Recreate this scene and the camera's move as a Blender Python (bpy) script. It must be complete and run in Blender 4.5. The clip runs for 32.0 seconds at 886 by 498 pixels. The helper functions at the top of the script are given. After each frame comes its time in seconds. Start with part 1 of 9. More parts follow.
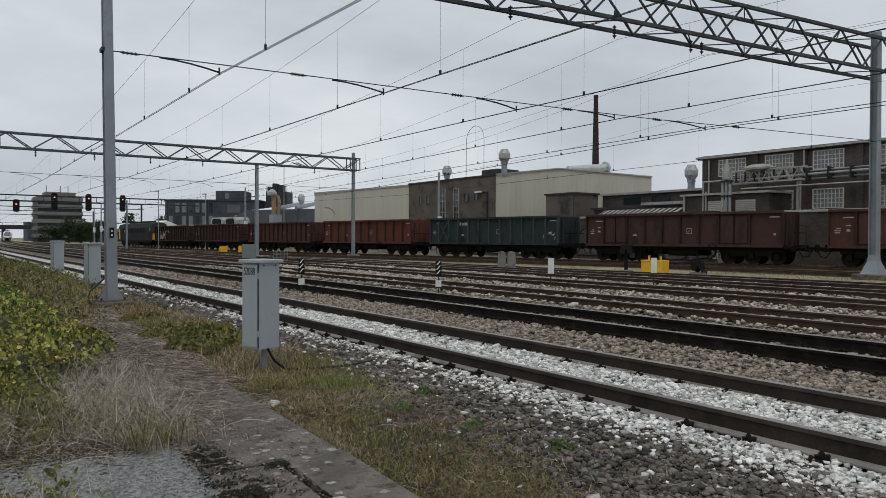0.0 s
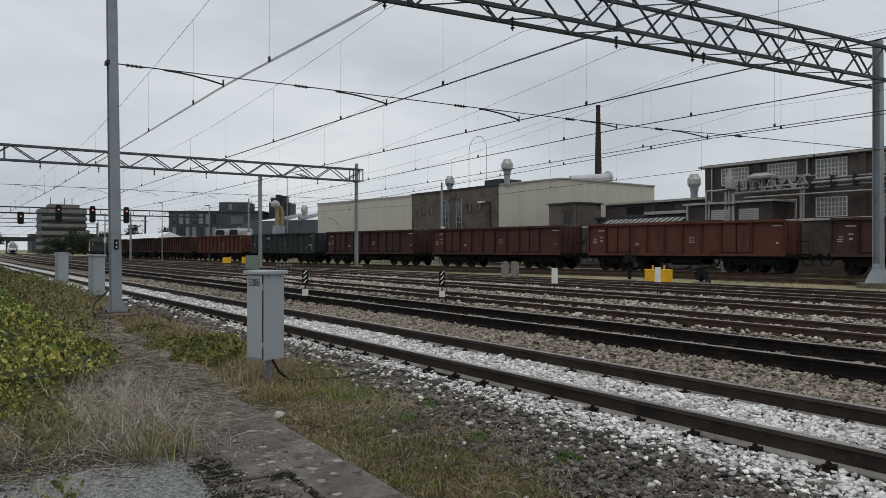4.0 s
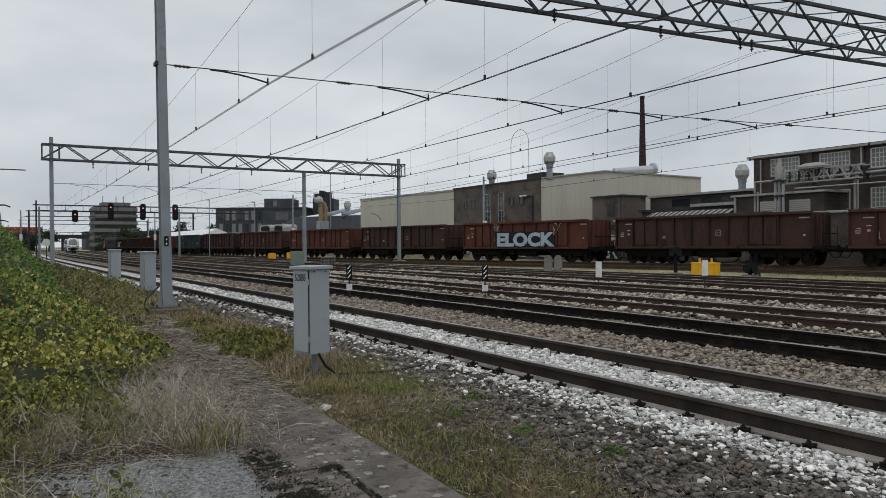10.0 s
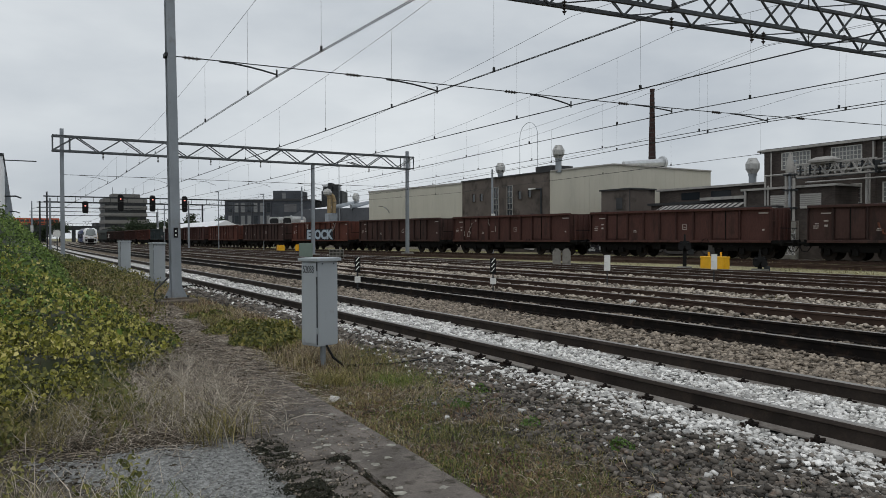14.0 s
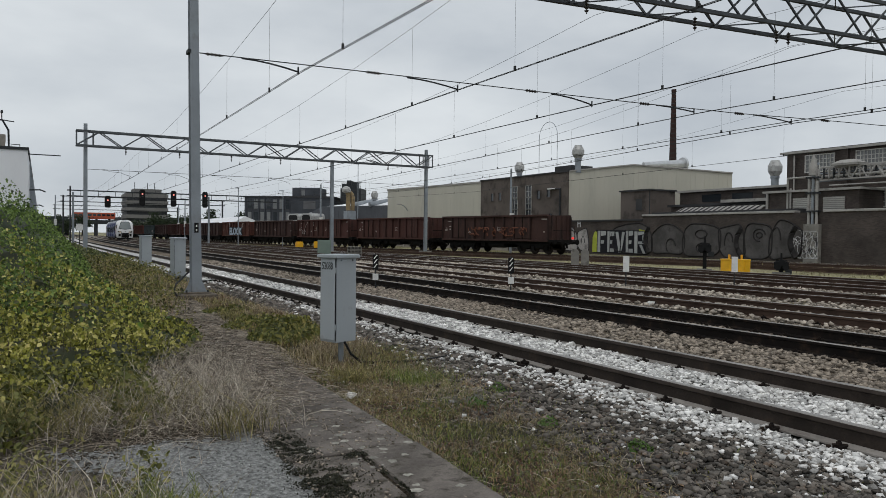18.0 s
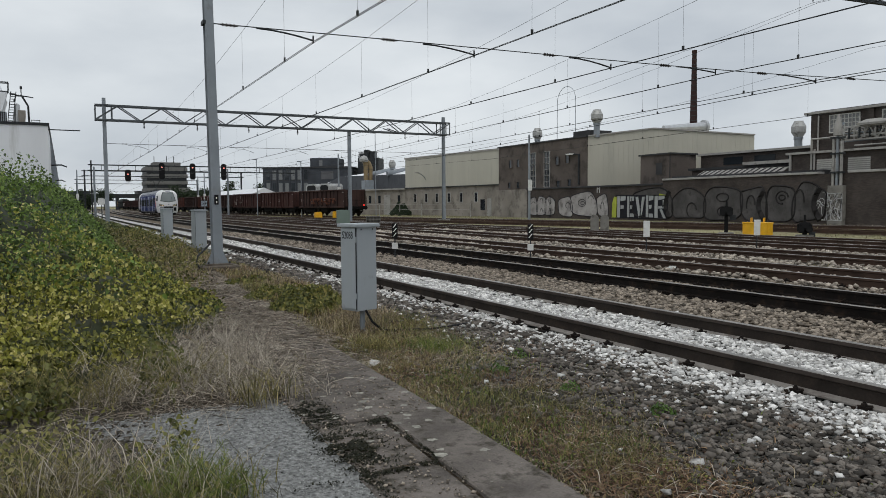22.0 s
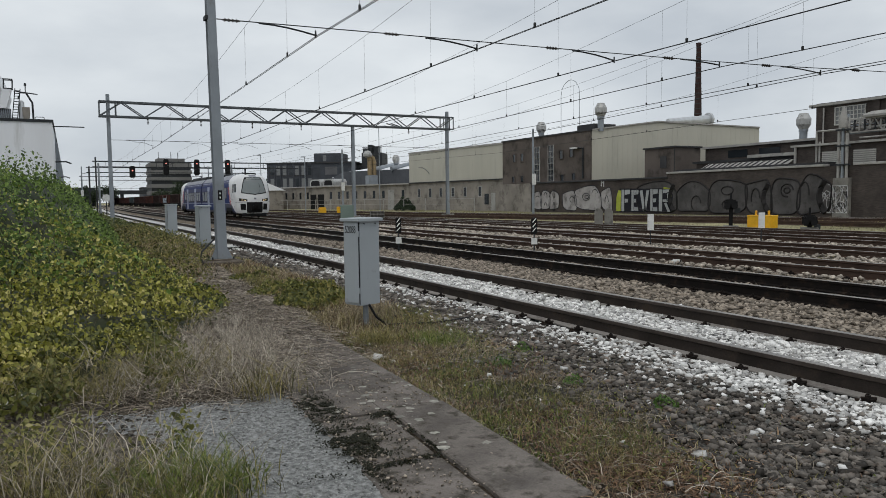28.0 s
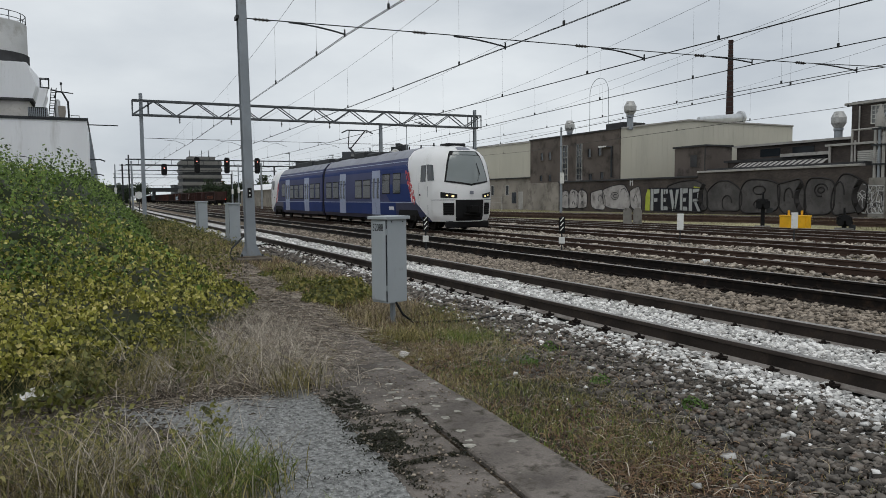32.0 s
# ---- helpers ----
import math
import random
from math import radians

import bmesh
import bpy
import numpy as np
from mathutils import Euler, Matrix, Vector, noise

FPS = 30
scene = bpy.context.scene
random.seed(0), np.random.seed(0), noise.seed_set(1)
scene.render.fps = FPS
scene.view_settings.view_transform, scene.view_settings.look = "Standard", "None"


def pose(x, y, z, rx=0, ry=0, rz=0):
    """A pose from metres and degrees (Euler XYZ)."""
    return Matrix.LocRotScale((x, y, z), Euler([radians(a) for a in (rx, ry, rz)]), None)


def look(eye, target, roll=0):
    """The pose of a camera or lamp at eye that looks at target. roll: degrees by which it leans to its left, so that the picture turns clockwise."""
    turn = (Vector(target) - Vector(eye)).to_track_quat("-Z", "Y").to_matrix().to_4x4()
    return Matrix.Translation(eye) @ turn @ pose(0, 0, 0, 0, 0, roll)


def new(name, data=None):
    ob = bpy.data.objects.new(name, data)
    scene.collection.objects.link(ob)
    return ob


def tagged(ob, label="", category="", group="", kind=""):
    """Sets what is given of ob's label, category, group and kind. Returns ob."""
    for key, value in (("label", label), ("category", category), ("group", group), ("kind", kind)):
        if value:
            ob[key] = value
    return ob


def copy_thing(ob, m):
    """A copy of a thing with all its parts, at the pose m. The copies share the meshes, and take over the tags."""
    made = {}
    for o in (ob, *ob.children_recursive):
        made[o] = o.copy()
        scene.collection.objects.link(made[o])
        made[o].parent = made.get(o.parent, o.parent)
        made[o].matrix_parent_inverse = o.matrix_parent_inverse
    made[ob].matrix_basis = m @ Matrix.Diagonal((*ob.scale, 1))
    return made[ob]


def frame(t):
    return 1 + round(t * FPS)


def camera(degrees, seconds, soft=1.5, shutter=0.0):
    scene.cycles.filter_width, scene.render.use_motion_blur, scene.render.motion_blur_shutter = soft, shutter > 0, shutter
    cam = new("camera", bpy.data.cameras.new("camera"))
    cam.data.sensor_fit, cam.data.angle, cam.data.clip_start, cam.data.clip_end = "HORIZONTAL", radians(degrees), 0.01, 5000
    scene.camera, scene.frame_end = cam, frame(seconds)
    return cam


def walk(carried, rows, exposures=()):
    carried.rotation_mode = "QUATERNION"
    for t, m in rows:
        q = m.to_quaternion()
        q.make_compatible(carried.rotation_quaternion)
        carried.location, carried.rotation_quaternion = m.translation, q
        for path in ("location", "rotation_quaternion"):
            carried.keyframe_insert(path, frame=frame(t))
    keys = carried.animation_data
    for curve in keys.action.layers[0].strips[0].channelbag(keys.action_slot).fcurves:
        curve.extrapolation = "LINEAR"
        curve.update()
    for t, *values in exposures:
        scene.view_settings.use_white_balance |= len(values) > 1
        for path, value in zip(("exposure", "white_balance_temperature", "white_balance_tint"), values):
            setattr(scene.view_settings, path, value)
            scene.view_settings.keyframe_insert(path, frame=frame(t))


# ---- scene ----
cam = camera(62.8, 32.0, soft=0.6)
PATH = [
    (0, pose(0.032, -0.012, 1.460, 89.239, -0.254, -35.222)),
    (0.5, pose(0.032, -0.012, 1.460, 89.611, -0.171, -35.220)),
    (1, pose(0.032, -0.011, 1.460, 89.678, -0.177, -35.090)),
    (1.5, pose(0.031, -0.011, 1.460, 89.818, -0.187, -35.000)),
    (2, pose(0.031, -0.010, 1.460, 89.744, -0.190, -35.085)),
    (2.5, pose(0.031, -0.010, 1.461, 89.674, -0.120, -35.275)),
    (4.5, pose(0.008, -0.018, 1.463, 90.108, 0.021, -34.642)),
    (5, pose(0.009, -0.016, 1.462, 89.701, 0.161, -33.511)),
    (5.5, pose(0.009, -0.016, 1.462, 89.334, 0.422, -32.520)),
    (6, pose(0.008, -0.015, 1.462, 89.156, 0.560, -32.345)),
    (6.5, pose(0.008, -0.015, 1.462, 89.121, 0.660, -32.395)),
    (7, pose(0.006, -0.016, 1.463, 89.215, 0.626, -32.463)),
    (7.5, pose(0.002, -0.016, 1.463, 89.364, 0.594, -32.485)),
    (8, pose(-0.001, -0.016, 1.463, 89.426, 0.443, -32.328)),
    (8.5, pose(-0.004, -0.016, 1.463, 89.443, 0.426, -32.100)),
    (9, pose(-0.006, -0.013, 1.462, 89.665, 0.402, -31.935)),
    (9.5, pose(-0.005, -0.012, 1.462, 89.680, 0.438, -31.811)),
    (10, pose(-0.004, -0.011, 1.462, 89.617, 0.404, -31.659)),
    (10.5, pose(-0.002, -0.010, 1.462, 89.374, 0.578, -31.764)),
    (11, pose(0.001, -0.008, 1.462, 89.223, 0.760, -31.429)),
    (11.5, pose(0.001, -0.010, 1.462, 89.024, 0.766, -31.046)),
    (12, pose(0.002, -0.009, 1.461, 88.960, 0.719, -30.666)),
    (12.5, pose(0.001, -0.010, 1.460, 88.959, 0.411, -30.540)),
    (13, pose(0.000, -0.011, 1.460, 89.019, 0.323, -30.705)),
    (13.5, pose(-0.002, -0.012, 1.460, 89.012, 0.204, -30.922)),
    (14, pose(-0.001, -0.012, 1.459, 89.050, 0.156, -31.002)),
    (14.5, pose(-0.002, -0.013, 1.460, 89.128, 0.053, -31.060)),
    (16.5, pose(-0.013, -0.001, 1.453, 88.640, -0.213, -30.512)),
    (17, pose(-0.012, -0.000, 1.453, 88.670, -0.234, -30.286)),
    (17.5, pose(-0.013, -0.001, 1.453, 88.761, -0.420, -29.947)),
    (18, pose(-0.012, 0.000, 1.452, 88.947, -0.617, -29.595)),
    (18.5, pose(-0.013, -0.000, 1.452, 89.077, -0.748, -29.300)),
    (19, pose(-0.014, -0.002, 1.454, 88.978, -0.778, -29.277)),
    (19.5, pose(-0.014, -0.002, 1.455, 88.888, -0.336, -29.964)),
    (20, pose(-0.015, 0.000, 1.456, 88.747, 0.835, -31.421)),
    (20.5, pose(-0.016, 0.003, 1.454, 88.509, 0.982, -31.555)),
    (21, pose(-0.018, 0.007, 1.452, 88.056, 0.888, -30.756)),
    (21.5, pose(-0.017, 0.011, 1.448, 86.739, 0.446, -28.773)),
    (22, pose(-0.018, 0.013, 1.444, 86.436, 0.370, -28.158)),
    (22.5, pose(-0.017, 0.014, 1.441, 86.530, 0.268, -27.787)),
    (23, pose(-0.016, 0.012, 1.441, 86.827, 0.049, -27.802)),
    (23.5, pose(-0.016, 0.011, 1.441, 86.905, 0.200, -27.922)),
    (24, pose(-0.015, 0.011, 1.440, 86.985, 0.130, -27.913)),
    (24.5, pose(-0.016, 0.008, 1.440, 87.051, 0.095, -27.724)),
    (25, pose(-0.017, 0.008, 1.439, 87.013, 0.178, -27.603)),
    (25.5, pose(-0.018, 0.008, 1.439, 87.035, 0.156, -27.526)),
    (27.5, pose(-0.007, 0.003, 1.435, 86.257, 0.556, -27.572)),
    (28, pose(-0.002, 0.004, 1.434, 86.023, 0.668, -27.835)),
    (28.5, pose(0.001, 0.001, 1.435, 86.041, 0.705, -28.137)),
    (29, pose(0.006, 0.001, 1.435, 86.100, 0.911, -28.288)),
    (29.5, pose(0.009, -0.001, 1.436, 86.117, 1.111, -28.589)),
    (30, pose(0.010, -0.001, 1.435, 86.276, 1.103, -28.677)),
    (30.5, pose(0.006, -0.002, 1.435, 86.071, 0.855, -28.611)),
    (31, pose(0.001, -0.001, 1.434, 85.875, 0.638, -27.743)),
    (31.5, pose(-0.003, -0.001, 1.433, 85.841, 0.548, -26.692)),
    (32, pose(-0.007, 0.000, 1.432, 85.928, 0.450, -25.690)),
]
walk(cam, PATH, [(0.0, -0.02), (21.0, 0.0), (22.5, 0.1), (32.0, 0.1)])

# ---------------------------------------------------------------- light
world = bpy.data.worlds.new("overcast")
scene.world = world
world.use_nodes = True
wn, wl = world.node_tree.nodes, world.node_tree.links
wn.clear()
w_out = wn.new("ShaderNodeOutputWorld")
w_bg = wn.new("ShaderNodeBackground")
w_sky = wn.new("ShaderNodeTexSky")
w_sky.sky_type = "NISHITA"
w_sky.sun_disc = False
w_sky.sun_elevation = radians(48)
w_sky.sun_rotation = radians(200)
w_co = wn.new("ShaderNodeTexCoord")
w_map = wn.new("ShaderNodeMapping")
w_map.inputs["Scale"].default_value = (1.0, 1.0, 2.6)
w_n1 = wn.new("ShaderNodeTexNoise")
w_n1.inputs["Scale"].default_value = 2.0
w_n1.inputs["Detail"].default_value = 7.0
w_n1.inputs["Roughness"].default_value = 0.5
w_ramp = wn.new("ShaderNodeValToRGB")
w_ramp.color_ramp.elements[0].position = 0.34
w_ramp.color_ramp.elements[0].color = (0.50, 0.545, 0.595, 1)
w_ramp.color_ramp.elements[1].position = 0.66
w_ramp.color_ramp.elements[1].color = (0.79, 0.83, 0.855, 1)
w_scale = wn.new("ShaderNodeVectorMath")
w_scale.operation = "SCALE"
w_scale.inputs["Scale"].default_value = 0.06
w_mix = wn.new("ShaderNodeMix")
w_mix.data_type = "RGBA"
w_mix.inputs["Factor"].default_value = 0.94
wl.new(w_co.outputs["Generated"], w_map.inputs["Vector"])
wl.new(w_map.outputs["Vector"], w_n1.inputs["Vector"])
wl.new(w_n1.outputs["Fac"], w_ramp.inputs["Fac"])
wl.new(w_sky.outputs["Color"], w_scale.inputs[0])
wl.new(w_scale.outputs["Vector"], w_mix.inputs["A"])
wl.new(w_ramp.outputs["Color"], w_mix.inputs["B"])
wl.new(w_mix.outputs["Result"], w_bg.inputs["Color"])
wl.new(w_bg.outputs["Background"], w_out.inputs["Surface"])
w_bg.inputs["Strength"].default_value = 1.0

sun = new("sun", bpy.data.lights.new("sun", "SUN"))
sun.data.energy = 0.7
sun.data.angle = radians(30)
sun.data.color = (1.0, 0.97, 0.92)
sun.matrix_world = look((0, 0, 60), (20, 25, 0))
scene.view_settings.exposure = 0.0


# ---------------------------------------------------------------- materials
def node_mat(name):
    m = bpy.data.materials.new(name)
    m.use_nodes = True
    return m, m.node_tree.nodes, m.node_tree.links, m.node_tree.nodes["Principled BSDF"]


def mat(name, col, rough=0.7, metal=0.0, var=0.3, scale=1.3, grain=35.0, bump=0.25, stain=None, amount=0.5, stain_scale=2.0, stretch=(1, 1, 1), spread=0.0):
    """Painted, rusty, stony or wooden surface: two scales of variation, fine relief and stains."""
    m, n, l, b = node_mat(name)
    co = n.new("ShaderNodeTexCoord")
    mp = n.new("ShaderNodeMapping")
    mp.inputs["Scale"].default_value = stretch
    l.new(co.outputs["Object"], mp.inputs["Vector"])
    big, fine = n.new("ShaderNodeTexNoise"), n.new("ShaderNodeTexNoise")
    big.inputs["Scale"].default_value, big.inputs["Detail"].default_value = scale, 5
    fine.inputs["Scale"].default_value, fine.inputs["Detail"].default_value = grain, 3
    for t in (big, fine):
        l.new(mp.outputs["Vector"], t.inputs["Vector"])
    ramp = n.new("ShaderNodeValToRGB")
    ramp.color_ramp.elements[0].position, ramp.color_ramp.elements[1].position = 0.3, 0.7
    ramp.color_ramp.elements[0].color = (*[c * (1 - var) for c in col], 1)
    ramp.color_ramp.elements[1].color = (*[min(1, c * (1 + var)) for c in col], 1)
    l.new(big.outputs["Fac"], ramp.inputs["Fac"])
    out = ramp.outputs["Color"]
    if stain:
        sn = n.new("ShaderNodeTexNoise")
        sn.inputs["Scale"].default_value, sn.inputs["Detail"].default_value, sn.inputs["Roughness"].default_value = stain_scale, 8, 0.65
        l.new(mp.outputs["Vector"], sn.inputs["Vector"])
        sr = n.new("ShaderNodeValToRGB")
        sr.color_ramp.elements[0].position, sr.color_ramp.elements[1].position = 0.62 - 0.22 * amount, 0.78 - 0.22 * amount
        l.new(sn.outputs["Fac"], sr.inputs["Fac"])
        mx = n.new("ShaderNodeMix")
        mx.data_type = "RGBA"
        l.new(sr.outputs["Color"], mx.inputs["Factor"])
        l.new(out, mx.inputs["A"])
        mx.inputs["B"].default_value = (*stain, 1)
        out = mx.outputs["Result"]
    gr = n.new("ShaderNodeMapRange")
    gr.inputs["To Min"].default_value, gr.inputs["To Max"].default_value = 1 - var * 0.7, 1 + var * 0.7
    l.new(fine.outputs["Fac"], gr.inputs["Value"])
    mul = n.new("ShaderNodeVectorMath")
    mul.operation = "SCALE"
    l.new(out, mul.inputs[0])
    if spread:
        info = n.new("ShaderNodeNewGeometry" if spread < 0 else "ShaderNodeObjectInfo")
        rr = n.new("ShaderNodeMapRange")
        rr.inputs["To Min"].default_value, rr.inputs["To Max"].default_value = 1 - abs(spread), 1 + abs(spread)
        l.new(info.outputs["Random Per Island" if spread < 0 else "Random"], rr.inputs["Value"])
        mm = n.new("ShaderNodeMath")
        mm.operation = "MULTIPLY"
        l.new(gr.outputs["Result"], mm.inputs[0])
        l.new(rr.outputs["Result"], mm.inputs[1])
        l.new(mm.outputs["Value"], mul.inputs["Scale"])
    else:
        l.new(gr.outputs["Result"], mul.inputs["Scale"])
    l.new(mul.outputs["Vector"], b.inputs["Base Color"])
    b.inputs["Roughness"].default_value, b.inputs["Metallic"].default_value = rough, metal
    if rough > 0.55:
        b.inputs["Specular IOR Level"].default_value = 0.18      # dusty and porous
    if bump:
        bp = n.new("ShaderNodeBump")
        bp.inputs["Strength"].default_value, bp.inputs["Distance"].default_value = bump, 0.01
        l.new(fine.outputs["Fac"], bp.inputs["Height"])
        l.new(bp.outputs["Normal"], b.inputs["Normal"])
    return m


def brick_mat(name, c1, c2, mortar, w=0.22, h=0.065, flip=False):
    """Brickwork at true size, with soot; flip: for walls that run along x."""
    m, n, l, b = node_mat(name)
    co = n.new("ShaderNodeTexCoord")
    sep, com = n.new("ShaderNodeSeparateXYZ"), n.new("ShaderNodeCombineXYZ")
    l.new(co.outputs["Object"], sep.inputs["Vector"])
    l.new(sep.outputs["X" if flip else "Y"], com.inputs["X"])
    l.new(sep.outputs["Z"], com.inputs["Y"])
    t = n.new("ShaderNodeTexBrick")
    t.inputs["Scale"].default_value = 1.0
    t.inputs["Brick Width"].default_value, t.inputs["Row Height"].default_value, t.inputs["Mortar Size"].default_value = w, h, 0.008
    t.inputs["Color1"].default_value, t.inputs["Color2"].default_value, t.inputs["Mortar"].default_value = (*c1, 1), (*c2, 1), (*mortar, 1)
    l.new(com.outputs["Vector"], t.inputs["Vector"])
    ns = n.new("ShaderNodeTexNoise")
    ns.inputs["Scale"].default_value, ns.inputs["Detail"].default_value, ns.inputs["Roughness"].default_value = 0.45, 8, 0.62
    l.new(co.outputs["Object"], ns.inputs["Vector"])
    mr = n.new("ShaderNodeMapRange")
    mr.inputs["From Min"].default_value, mr.inputs["From Max"].default_value = 0.3, 0.72
    mr.inputs["To Min"].default_value, mr.inputs["To Max"].default_value = 0.55, 1.45
    l.new(ns.outputs["Fac"], mr.inputs["Value"])
    mul = n.new("ShaderNodeVectorMath")
    mul.operation = "SCALE"
    l.new(t.outputs["Color"], mul.inputs[0])
    l.new(mr.outputs["Result"], mul.inputs["Scale"])
    l.new(mul.outputs["Vector"], b.inputs["Base Color"])
    b.inputs["Roughness"].default_value = 0.9
    b.inputs["Specular IOR Level"].default_value = 0.2
    bp = n.new("ShaderNodeBump")
    bp.inputs["Strength"].default_value, bp.inputs["Distance"].default_value = 0.4, 0.01
    l.new(t.outputs["Fac"], bp.inputs["Height"])
    bp.invert = True
    l.new(bp.outputs["Normal"], b.inputs["Normal"])
    return m


def glass_mat(name, tint=(0.02, 0.025, 0.03), rough=0.06):
    m, n, l, b = node_mat(name)
    b.inputs["Base Color"].default_value = (*tint, 1)
    b.inputs["Roughness"].default_value = rough
    b.inputs["Specular IOR Level"].default_value = 0.6
    return m


def glow_mat(name, col, power):
    m, n, l, b = node_mat(name)
    b.inputs["Base Color"].default_value = (*col, 1)
    b.inputs["Emission Color"].default_value = (*col, 1)
    b.inputs["Emission Strength"].default_value = power
    return m


def leaf_mat(name, dark, light, dry, dry_share=0.3):
    """Leaves and blades: colour differs from one to the next."""
    m, n, l, b = node_mat(name)
    geo = n.new("ShaderNodeNewGeometry")
    ns = n.new("ShaderNodeTexNoise")
    ns.inputs["Scale"].default_value, ns.inputs["Detail"].default_value = 0.7, 3
    l.new(geo.outputs["Position"], ns.inputs["Vector"])
    add = n.new("ShaderNodeMath")
    add.operation = "MULTIPLY_ADD"
    l.new(ns.outputs["Fac"], add.inputs[0])
    add.inputs[1].default_value = 0.9
    l.new(geo.outputs["Random Per Island"], add.inputs[2])
    half = n.new("ShaderNodeMath")
    half.operation = "MULTIPLY"
    half.inputs[1].default_value = 0.62
    l.new(add.outputs["Value"], half.inputs[0])
    r = n.new("ShaderNodeValToRGB")
    e = r.color_ramp.elements
    e[0].position, e[0].color = 0.33, (*dark, 1)
    e[1].position, e[1].color = 0.95 - dry_share * 0.55, (*light, 1)
    k = e.new(1.0 - dry_share * 0.25)
    k.color = (*dry, 1)
    l.new(half.outputs["Value"], r.inputs["Fac"])
    l.new(r.outputs["Color"], b.inputs["Base Color"])
    b.inputs["Roughness"].default_value = 0.5
    b.inputs["Specular IOR Level"].default_value = 0.4
    tr, mix = n.new("ShaderNodeBsdfTranslucent"), n.new("ShaderNodeMixShader")
    mix.inputs["Fac"].default_value = 0.28
    l.new(r.outputs["Color"], tr.inputs["Color"])
    l.new(b.outputs["BSDF"], mix.inputs[1])
    l.new(tr.outputs["BSDF"], mix.inputs[2])
    l.new(mix.outputs["Shader"], n["Material Output"].inputs["Surface"])
    return m


STEEL = mat("galvanised_steel", (0.25, 0.275, 0.3), 0.55, 0.25, 0.14, 1.2, 30, 0.1, (0.2, 0.2, 0.2), 0.25)
DARKSTEEL = mat("weathered_dark_steel", (0.04, 0.043, 0.046), 0.6, 0.3, 0.3, 2, 30, 0.2)
GREYSTEEL = mat("grey_truss_steel", (0.062, 0.068, 0.074), 0.6, 0.2, 0.25, 1.5, 30, 0.15)
TRUSSGREY = mat("weathered_grey_lattice", (0.1, 0.108, 0.116), 0.6, 0.2, 0.25, 1.5, 30, 0.15)
WIRE = mat("oxidised_copper_wire", (0.04, 0.042, 0.042), 0.6, 0.3, 0.2, 3, 30, 0)
PORCELAIN = mat("brown_porcelain", (0.03, 0.025, 0.022), 0.3, 0, 0.2, 4, 30, 0)
BLACK = mat("dull_black", (0.007, 0.007, 0.0075), 0.6, 0, 0.3, 3, 30, 0.1)
WHITE = mat("dirty_white_paint", (0.68, 0.68, 0.66), 0.6, 0, 0.12, 4, 40, 0.1, (0.35, 0.33, 0.3), 0.3, 6)
YELLOW = mat("yellow_paint", (0.75, 0.4, 0.01), 0.45, 0, 0.12, 3, 40, 0.1, (0.4, 0.25, 0.05), 0.15)
CONCRETE = mat("weathered_concrete", (0.22, 0.21, 0.19), 0.9, 0, 0.22, 1.6, 60, 0.5, (0.1, 0.095, 0.085), 0.5)
STAINED = mat("rust_stained_concrete", (0.13, 0.11, 0.09), 0.9, 0, 0.3, 4, 60, 0.5, (0.07, 0.052, 0.04), 0.5, 5)
CABINET = mat("grey_green_cabinet_paint", (0.33, 0.36, 0.38), 0.5, 0, 0.05, 1.5, 60, 0.06, (0.25, 0.25, 0.24), 0.15, 5)
# near-black under the rust: shade on the rails' sides is put into this colour
RAILSIDE = mat("shaded_rusty_rail", (0.0105, 0.008, 0.007), 0.7, 0.15, 0.35, 2.5, 40, 0.3, (0.04, 0.026, 0.018), 0.4, 5)
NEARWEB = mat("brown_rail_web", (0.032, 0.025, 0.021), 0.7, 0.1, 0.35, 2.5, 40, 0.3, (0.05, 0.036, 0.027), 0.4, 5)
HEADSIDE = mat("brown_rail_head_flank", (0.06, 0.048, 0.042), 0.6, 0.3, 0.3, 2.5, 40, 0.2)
RAILHEAD = mat("worn_rail_head", (0.27, 0.25, 0.23), 0.4, 0.6, 0.25, 1.5, 30, 0.1)
RAILRUST = mat("brown_rusty_rail", (0.065, 0.042, 0.032), 0.8, 0.1, 0.3, 2, 40, 0.3)
FOOT = mat("dusty_rail_foot", (0.26, 0.24, 0.22), 0.8, 0.1, 0.25, 3, 50, 0.3, (0.12, 0.1, 0.09), 0.4, 4)
SLEEPER = mat("oily_wooden_sleeper", (0.05, 0.042, 0.036), 0.9, 0, 0.35, 2, 50, 0.6, spread=0.2)
GLASS = glass_mat("dark_window_glass")


# ---------------------------------------------------------------- mesh helpers
def bm_new():
    return bmesh.new()


def bx(bm, x0, x1, y0, y1, z0, z1, m=None):
    """A box between two corners, moved by m."""
    v = [Vector((x, y, z)) for z in (z0, z1) for y in (y0, y1) for x in (x0, x1)]
    if m is not None:
        v = [m @ p for p in v]
    v = [bm.verts.new(p) for p in v]
    for f in ((0, 2, 3, 1), (4, 5, 7, 6), (0, 1, 5, 4), (2, 6, 7, 3), (0, 4, 6, 2), (1, 3, 7, 5)):
        bm.faces.new([v[i] for i in f])
    return bm


def bevelled(bm, w=0.01, seg=1):
    bmesh.ops.bevel(bm, geom=bm.edges[:], offset=w, segments=seg, affect="EDGES", clamp_overlap=True)
    return bm


def frame_of(d):
    d = d.normalized()
    a = Vector((0, 0, 1)) if abs(d.z) < 0.9 else Vector((1, 0, 0))
    s = d.cross(a).normalized()
    return s, s.cross(d)


